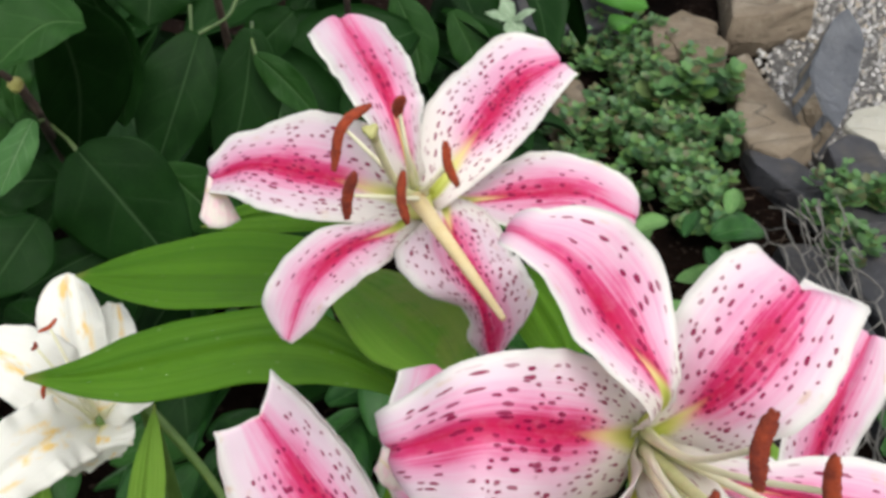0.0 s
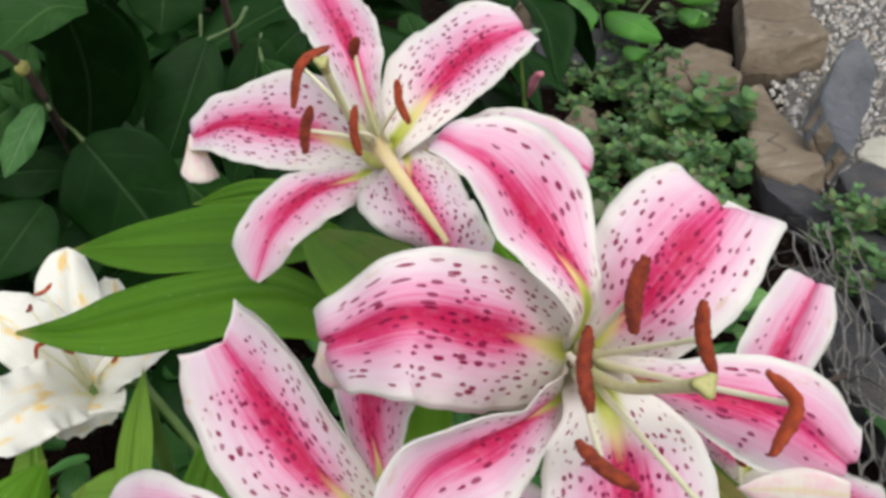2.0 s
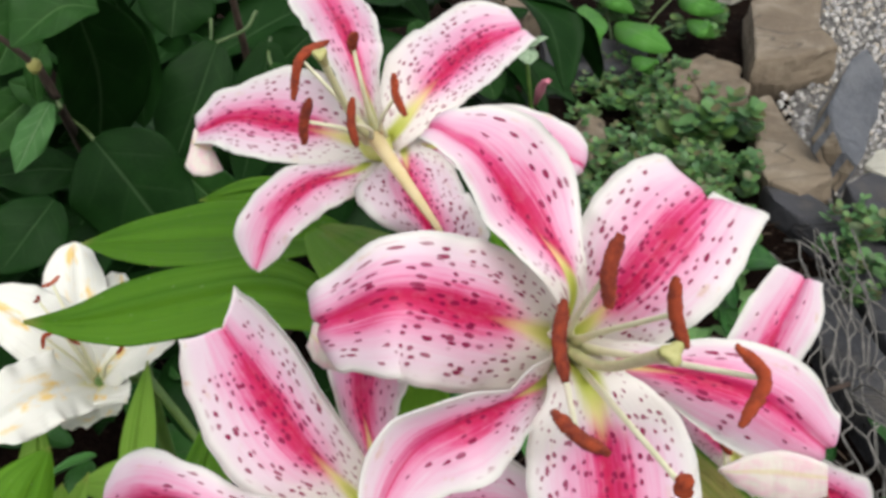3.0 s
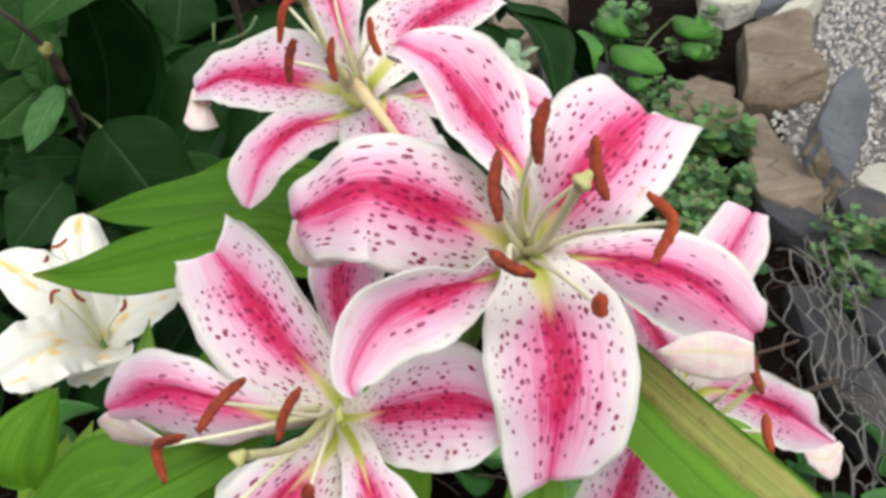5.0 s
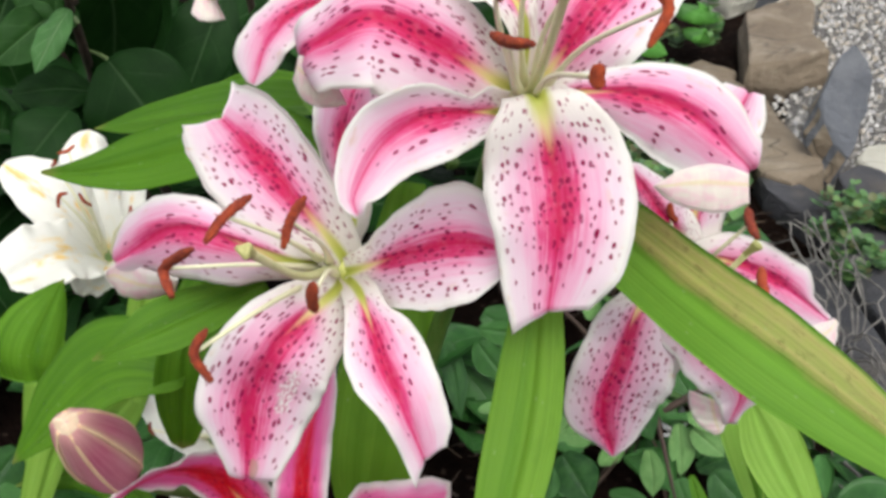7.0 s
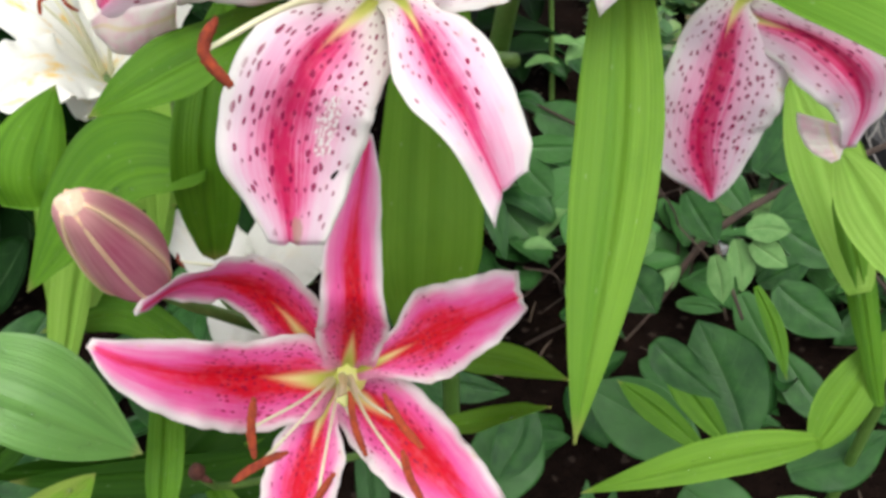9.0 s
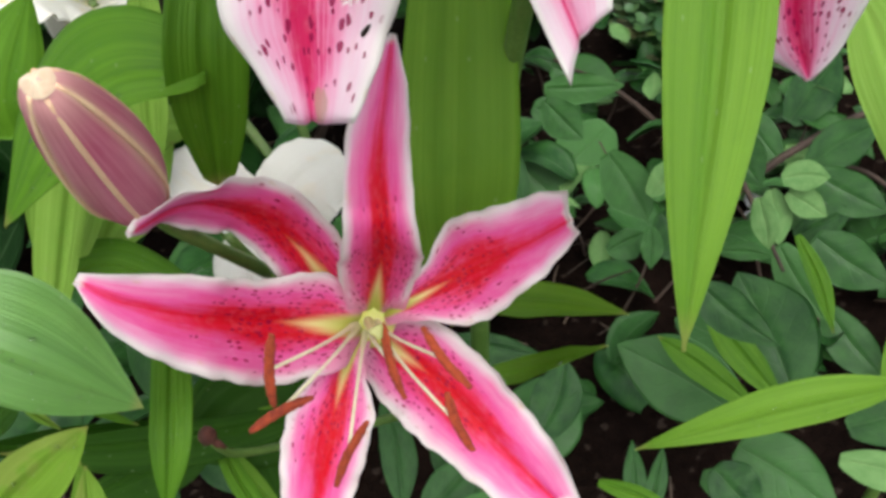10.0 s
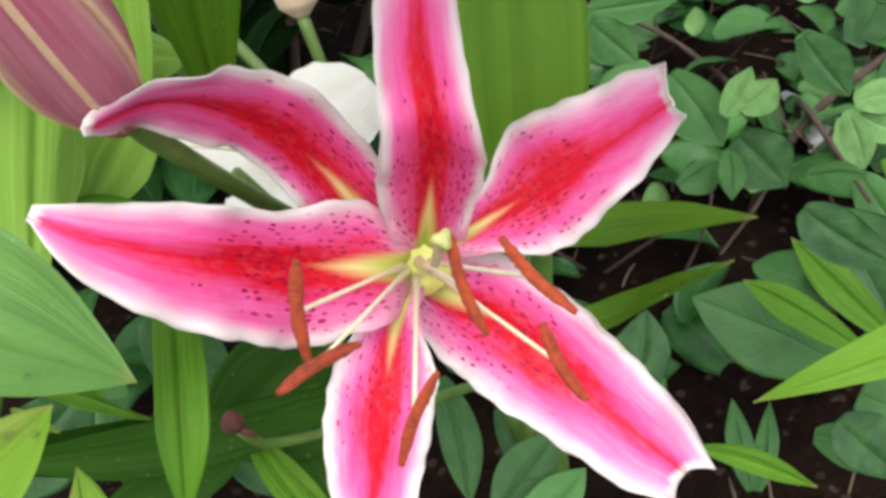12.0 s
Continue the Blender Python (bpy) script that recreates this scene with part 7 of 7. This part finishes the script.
# ---- bud, twigs, loose things ----
def bud(plant, tip, foot, joint):
    """A closed rose-coloured bud with three pale ribs on its stalk."""
    ob = thing("lily_bud", foot, "closed dusky pink lily bud with cream ribs and tip", "flower bud")
    t, f = np.array(tip), np.array(foot)
    axis = unit(t - f)
    length = np.linalg.norm(t - f)
    s = unit(np.cross(axis, (0.1, 0.9, 0.4)))
    o = np.cross(axis, s)
    verts, faces = [], []
    rings, around = 26, 36

    def radius(u):
        return 0.0136 * (0.55 + 0.45 * math.sin(math.pi / 2 * min(1.0, u / 0.35))) * (1 - 0.68 * max(0.0, (u - 0.35) / 0.65) ** 1.9) * math.sqrt(max(0.02, 1 - max(0.0, (u - 0.9) / 0.1) ** 2))

    for k in range(rings):
        u = k / (rings - 1)
        for a in range(around):
            w = 2 * math.pi * a / around
            r = radius(u) * (1 + 0.07 * math.cos(3 * w))
            verts.append(f + axis * length * u + r * (math.cos(w) * s + math.sin(w) * o))
    for k in range(rings - 1):
        for a in range(around):
            b = (a + 1) % around
            faces.append((k * around + a, k * around + b, (k + 1) * around + b, (k + 1) * around + a))
    faces.append(tuple(range(around))[::-1])
    faces.append(tuple((rings - 1) * around + a for a in range(around)))
    uvs = [(k / (rings - 1), a / around) for k in range(rings) for a in range(around)]
    part("bud_body", (verts, faces, np.array(uvs)), BUD_SKIN, ob)
    for k in range(6):
        w = 2 * math.pi * k / 6
        amount = 1.045 if k % 2 == 0 else 0.945
        run = [f + axis * length * u + amount * radius(u) * (math.cos(w) * s + math.sin(w) * o) for u in np.linspace(0.04, 0.965, 9)]
        part("rib", tube(run, [0.0004, 0.0009, 0.0009, 0.0009, 0.0007], 8, 30), BUD_RIB, ob, "cream rib")
    cap, cap_faces = [], []
    for k, u in enumerate(np.linspace(0.97, 1.0, 7)):
        for a in range(around):
            w = 2 * math.pi * a / around
            grow = (radius(u) * 1.02 + 0.0003) * (1 + 0.09 * math.cos(3 * w) + 0.03 * math.cos(9 * w))
            cap.append(f + axis * length * (u + 0.006 * math.cos(3 * w)) + grow * (math.cos(w) * s + math.sin(w) * o))
    for k in range(6):
        for a in range(around):
            b = (a + 1) % around
            cap_faces.append((k * around + a, k * around + b, (k + 1) * around + b, (k + 1) * around + a))
    cap_faces.append(tuple(6 * around + a for a in range(around)))
    part("bud_tip", (cap, cap_faces, None), BUD_TIP, ob, "cream woolly tip")
    part("stalk", tube([f + axis * 0.002, f - axis * 0.02 + np.array((0.006, 0.0, -0.004)), joint], [0.0032, 0.0028, 0.0034], 10, 20), STEM, ob)
    return ob


bud(red_plant, (-0.0920, 0.1045, 0.5521), (-0.1044, 0.1540, 0.4760), (-0.0994, 0.2232, 0.3820))


def small_bud(tip, foot, joint):
    ob = thing("lily_bud", foot, "small brownish withered lily bud on a green stalk", "flower bud")
    t, f = np.array(tip), np.array(foot)
    part("bud_body", tube([f, f * 0.5 + t * 0.5, t], [0.003, 0.0085, 0.0095, 0.009, 0.006], 16, 20), BUD_TIP, ob)
    part("stalk", tube([f, f * 0.5 + np.array(joint) * 0.5 + [0.002, 0, 0], joint], [0.0028, 0.0022, 0.0026], 10, 14), STEM, ob)


small_bud((-0.0954, 0.3334, 0.4230), (-0.0948, 0.3266, 0.4037), (-0.09, 0.30, 0.34))

# the red shoot's upper fork, which bears the bud and the crimson flower
part("stem", tube([(-0.06, 0.237, 0.345), (-0.08, 0.232, 0.36), (-0.0994, 0.2232, 0.3820), (-0.1070, 0.2154, 0.4097)], [0.004, 0.0035, 0.003, 0.002], 10, 20), STEM, red_plant)
head = tube([(-0.127, 0.168, 0.338), (-0.1266, 0.1665, 0.3425), (-0.1258, 0.1650, 0.3465), (-0.1255, 0.164, 0.348)], [0.0016, 0.0030, 0.0040, 0.0036, 0.0012], 20, 14)
chance = random.Random(4)
head = (head[0] + np.array([[chance.uniform(-0.0003, 0.0003) for _ in range(3)] for _ in head[0]]), head[1], head[2])
part("seed_head", head, HUSK, red_plant, "small brown withered seed head")
part("withered_bract", tube([(-0.1262, 0.167, 0.3395), (-0.1235, 0.1665, 0.3370), (-0.1215, 0.167, 0.3335)], [0.0010, 0.0019, 0.0014, 0.0006], 9, 10), HUSK, red_plant)
part("stem", tube([(-0.127, 0.168, 0.338), (-0.12, 0.19, 0.30), (-0.05, 0.29, 0.20)], [0.002, 0.0022, 0.003], 8, 18), STEM, red_plant)

# flower stalks down to the stems
for flower, joint in ((flower_far, (0.03, 0.262, 0.565)), (flower_main, (0.05, 0.226, 0.595)), (flower_low, (0.036, 0.25, 0.50)), (flower_side, (0.046, 0.232, 0.57)), (flower_red, (-0.06, 0.237, 0.345)), (white_flower, (-0.165, 0.361, 0.435)), (white_flower_low, (-0.09, 0.30, 0.34))):
    c, a, j = np.array(flower.location), np.array(flower["axis"]), np.array(joint)
    part("stalk", tube([c - a * 0.018, c - a * 0.035 + np.array((0, 0, -0.004)), j * 0.7 + c * 0.3 - a * 0.02, j], [0.0042, 0.0032, 0.003, 0.0034], 10, 22), STEM, flower)
part("stem", tube([(-0.165, 0.36, 0.435), (-0.13, 0.34, 0.39), (-0.09, 0.30, 0.34)], [0.003, 0.0028, 0.0026], 8, 14), STEM, side_plant)

# the shrub's thin twig with its yellow node
part("branch", tube([(-0.2089, 0.4309, 0.5789), (-0.2104, 0.4199, 0.6038), (-0.2300, 0.4020, 0.640), (-0.26, 0.39, 0.66)], [0.0022, 0.0018, 0.0012, 0.0008], 8, 20), TWIG, shrub)
part("leaf_bud", tube([(-0.2120, 0.4205, 0.600), (-0.2104, 0.4190, 0.605), (-0.2075, 0.4180, 0.607)], [0.002, 0.0042, 0.002], 10, 10), plain("yellow_leaf_bud", (0.25, 0.24, 0.05), (0.36, 0.34, 0.10), 200.0, 0.6, 0.4, 0.001), shrub, "yellow-green leaf bud")

# more leaves deep in the shrub and low over the soil, each set down at random
LEAF_SHAPES = []
for k in range(5):
    wide = (0.024, 0.030, 0.021, 0.027, 0.033)[k]
    bend = (0.010, 0.018, 0.004, -0.008, 0.014)[k]
    v, f, uv = sheet([(0, 0, 0), (0, 0.05, bend), (0, 0.10, 0.0)], (-wide, 0.045, bend + 0.008), (wide, 0.045, bend + 0.008), (0, 0, 1), 0.45, 0.03, 0.0, 0.25, 0.0012, 70 + k, 0.0007, 0.0012, 12, 7, 120.0, 0.8, 4.0, 0.8, 1.0)
    LEAF_SHAPES.append((v, f, uv))


def leaf_meshes(name, skin):
    made = []
    for v, f, uv in LEAF_SHAPES:
        mesh = bpy.data.meshes.new(name)
        mesh.from_pydata([tuple(p) for p in v], [], f)
        layer = mesh.uv_layers.new(name="UVMap")
        layer.data.foreach_set("uv", np.asarray(uv)[[i for g in f for i in g]].astype(np.float32).ravel())
        mesh.shade_smooth()
        mesh.materials.append(skin)
        made.append(mesh)
    return made


def scatter(plant, meshes, count, low, high, size, droop, seed, name="leaf"):
    rng = random.Random(seed)
    for k in range(count):
        at = Vector([rng.uniform(a, b) for a, b in zip(low, high)])
        ob = new(name, rng.choice(meshes))
        ob.parent = plant
        s = rng.uniform(*size)
        ob.matrix_basis = Matrix.Translation(at - plant.location) @ pose(0, 0, 0, rng.uniform(*droop), rng.uniform(-25, 25), rng.uniform(0, 360)) @ Matrix.Diagonal((s, s, s, 1))


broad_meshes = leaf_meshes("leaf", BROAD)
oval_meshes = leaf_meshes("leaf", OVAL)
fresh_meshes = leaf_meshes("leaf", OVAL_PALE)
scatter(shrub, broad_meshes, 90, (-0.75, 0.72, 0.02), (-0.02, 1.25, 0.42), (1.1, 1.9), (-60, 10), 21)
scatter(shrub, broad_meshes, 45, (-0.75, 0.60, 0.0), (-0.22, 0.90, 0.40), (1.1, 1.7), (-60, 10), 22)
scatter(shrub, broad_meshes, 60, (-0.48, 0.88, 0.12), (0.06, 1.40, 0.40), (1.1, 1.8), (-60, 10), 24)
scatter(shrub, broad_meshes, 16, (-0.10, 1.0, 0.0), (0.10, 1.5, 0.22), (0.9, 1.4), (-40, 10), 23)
scatter(undergrowth, oval_meshes, 70, (0.02, 0.62, -0.01), (0.36, 1.00, 0.09), (0.35, 0.75), (-35, 25), 31)
scatter(undergrowth, oval_meshes, 22, (0.34, 0.50, -0.01), (0.54, 0.68, 0.07), (0.45, 0.85), (-35, 25), 35)
scatter(undergrowth, oval_meshes, 40, (0.0, 0.40, -0.01), (0.42, 0.70, 0.06), (0.4, 0.8), (-35, 25), 32)
scatter(undergrowth, fresh_meshes, 34, (0.02, 0.60, 0.0), (0.36, 1.00, 0.11), (0.3, 0.6), (-30, 25), 33)
scatter(undergrowth, oval_meshes, 60, (-0.45, 0.45, 0.0), (0.0, 0.80, 0.16), (0.5, 1.0), (-40, 15), 34)


def low_stalks():
    """Thin stalks that carry the low leaves."""
    rng = random.Random(44)
    for k in range(26):
        x, y = rng.uniform(0.0, 0.38), rng.uniform(0.55, 1.0)
        foot = np.array((x, y, -0.035))
        top = foot + np.array((rng.uniform(-0.08, 0.08), rng.uniform(-0.08, 0.08), rng.uniform(0.06, 0.13)))
        part("branch", tube([foot, (foot + top) / 2 + [0.01, 0, 0.01], top], [0.0018, 0.0014, 0.0008], 6, 12), TWIG, undergrowth)


low_stalks()


def white_chip(at, size, turn, seed):
    rng = random.Random(seed)
    bm = bmesh.new()
    for k in range(12):
        bm.verts.new((rng.uniform(-0.5, 0.5) * size[0], rng.uniform(-0.5, 0.5) * size[1], rng.uniform(-0.5, 0.5) * size[2]))
    hull = bmesh.ops.convex_hull(bm, input=bm.verts)
    bmesh.ops.delete(bm, geom=list({g for g in hull["geom_interior"] + hull["geom_unused"] if isinstance(g, bmesh.types.BMVert)}), context="VERTS")
    bmesh.ops.bevel(bm, geom=list(bm.edges), offset=min(size) * 0.1, segments=1, affect="EDGES")
    bmesh.ops.transform(bm, matrix=pose(*at, 0, 0, turn), verts=bm.verts)
    mesh = bpy.data.meshes.new("white_chip")
    bm.to_mesh(mesh)
    bm.free()
    mesh.materials.append(CHIP)
    tagged(new("white_chip", mesh), "white chip of broken stone lying on soil", "stone", "white chips")


white_chip((0.257, 0.765, -0.020), (0.028, 0.075, 0.02), 15, 1)
white_chip((0.256, 0.715, -0.022), (0.03, 0.04, 0.015), -30, 2)
white_chip((0.252, 0.692, -0.022), (0.03, 0.014, 0.012), 10, 3)
stick = thing("dead_branch", (0.218, 0.648, -0.03), "dark bare branch lying across the low leaves", "branch")
part("wood", tube([(0.16, 0.62, -0.03), (0.218, 0.648, 0.045), (0.296, 0.676, 0.08), (0.42, 0.72, 0.10)], [0.0035, 0.004, 0.004, 0.003], 8, 24), TWIG, stick)


def pale_plant():
    """A small variegated plant with milky leaf edges."""
    ob = thing("variegated_plant", (0.08, 0.98, -0.03), "small plant with pale milky-green leaves and a reddish shoot", "plant")
    skin = net_leaf_material("milky_green_leaf", (0.16, 0.25, 0.14), (0.36, 0.46, 0.32), (0.46, 0.54, 0.40), 0.5, 5.0, 0.5)
    part("stem", tube([(0.08, 0.98, -0.05), (0.085, 0.97, 0.2), (0.068, 0.945, 0.378)], [0.004, 0.003, 0.002], 8, 20), STEM, ob)
    for k, (dx, dy, dz) in enumerate(((0.024, -0.006, 0.012), (-0.030, 0.0, 0.006), (0.004, -0.024, -0.012), (-0.012, 0.012, 0.016))):
        c = np.array((0.068, 0.945, 0.378))
        d = np.array((dx, dy, dz))
        s = unit(np.cross(d, (0, 0, 1))) * 0.012
        blade(ob, [c, c + d * 0.5 + [0, 0, 0.004], c + d], c + d * 0.5 - s, c + d * 0.5 + s, skin)
    part("shoot", tube([(0.082, 0.955, 0.30), (0.088, 0.935, 0.335), (0.094, 0.925, 0.345)], [0.002, 0.006, 0.003], 8, 12), BUD, ob, "reddish shoot")


pale_plant()

seedling = thing("broad_leaved_seedling", (0.27, 1.70, -0.03), "small seedling with bright green oval leaves among stones", "plant")
blade(seedling, [(0.2133, 1.6264, 0.0500), (0.2043, 1.6490, 0.0900), (0.2094, 1.8259, 0.0600)],
      (0.1711, 1.6895, 0.0750), (0.2448, 1.6970, 0.0750), SEEDLING, base=.3, end=.1, point=.7)
blade(seedling, [(0.2728, 1.7681, 0.0500), (0.2970, 1.6272, 0.0900), (0.3563, 1.6219, 0.0600)],
      (0.2734, 1.5990, 0.0750), (0.3284, 1.7048, 0.0750), SEEDLING, base=.3, end=.1, point=.7)
blade(seedling, [(0.2901, 1.6171, 0.0500), (0.2924, 1.4959, 0.0900), (0.3081, 1.5180, 0.0600)],
      (0.2765, 1.5129, 0.0750), (0.3194, 1.5453, 0.0750), SEEDLING, base=.3, end=.1, point=.7)
blade(seedling, [(0.2518, 1.9256, 0.0500), (0.2648, 1.7835, 0.0900), (0.3067, 1.7868, 0.0600)],
      (0.2488, 1.7717, 0.0750), (0.2944, 1.8469, 0.0750), SEEDLING, base=.3, end=.1, point=.7)
blade(seedling, [(0.4127, 1.7860, 0.0500), (0.4116, 1.6432, 0.0900), (0.4451, 1.6810, 0.0600)],
      (0.3973, 1.6563, 0.0750), (0.4377, 1.7134, 0.0750), SEEDLING, base=.3, end=.1, point=.7)
blade(seedling, [(0.4165, 1.9305, 0.0500), (0.4216, 1.7743, 0.0900), (0.4862, 1.8063, 0.0600)],
      (0.4046, 1.7548, 0.0750), (0.4573, 1.8460, 0.0750), SEEDLING, base=.3, end=.1, point=.7)
for top in ((0.2133, 1.6264, 0.0500), (0.2728, 1.7681, 0.0500), (0.2901, 1.6171, 0.0500), (0.2518, 1.9256, 0.0500), (0.4127, 1.7860, 0.0500), (0.4165, 1.9305, 0.0500)):
    part("leaf_stalk", tube([(0.27, 1.70, -0.04), ((0.27 + top[0]) / 2, (1.70 + top[1]) / 2, 0.03), top], [0.003, 0.002, 0.0016], 8, 12), STALK, seedling)
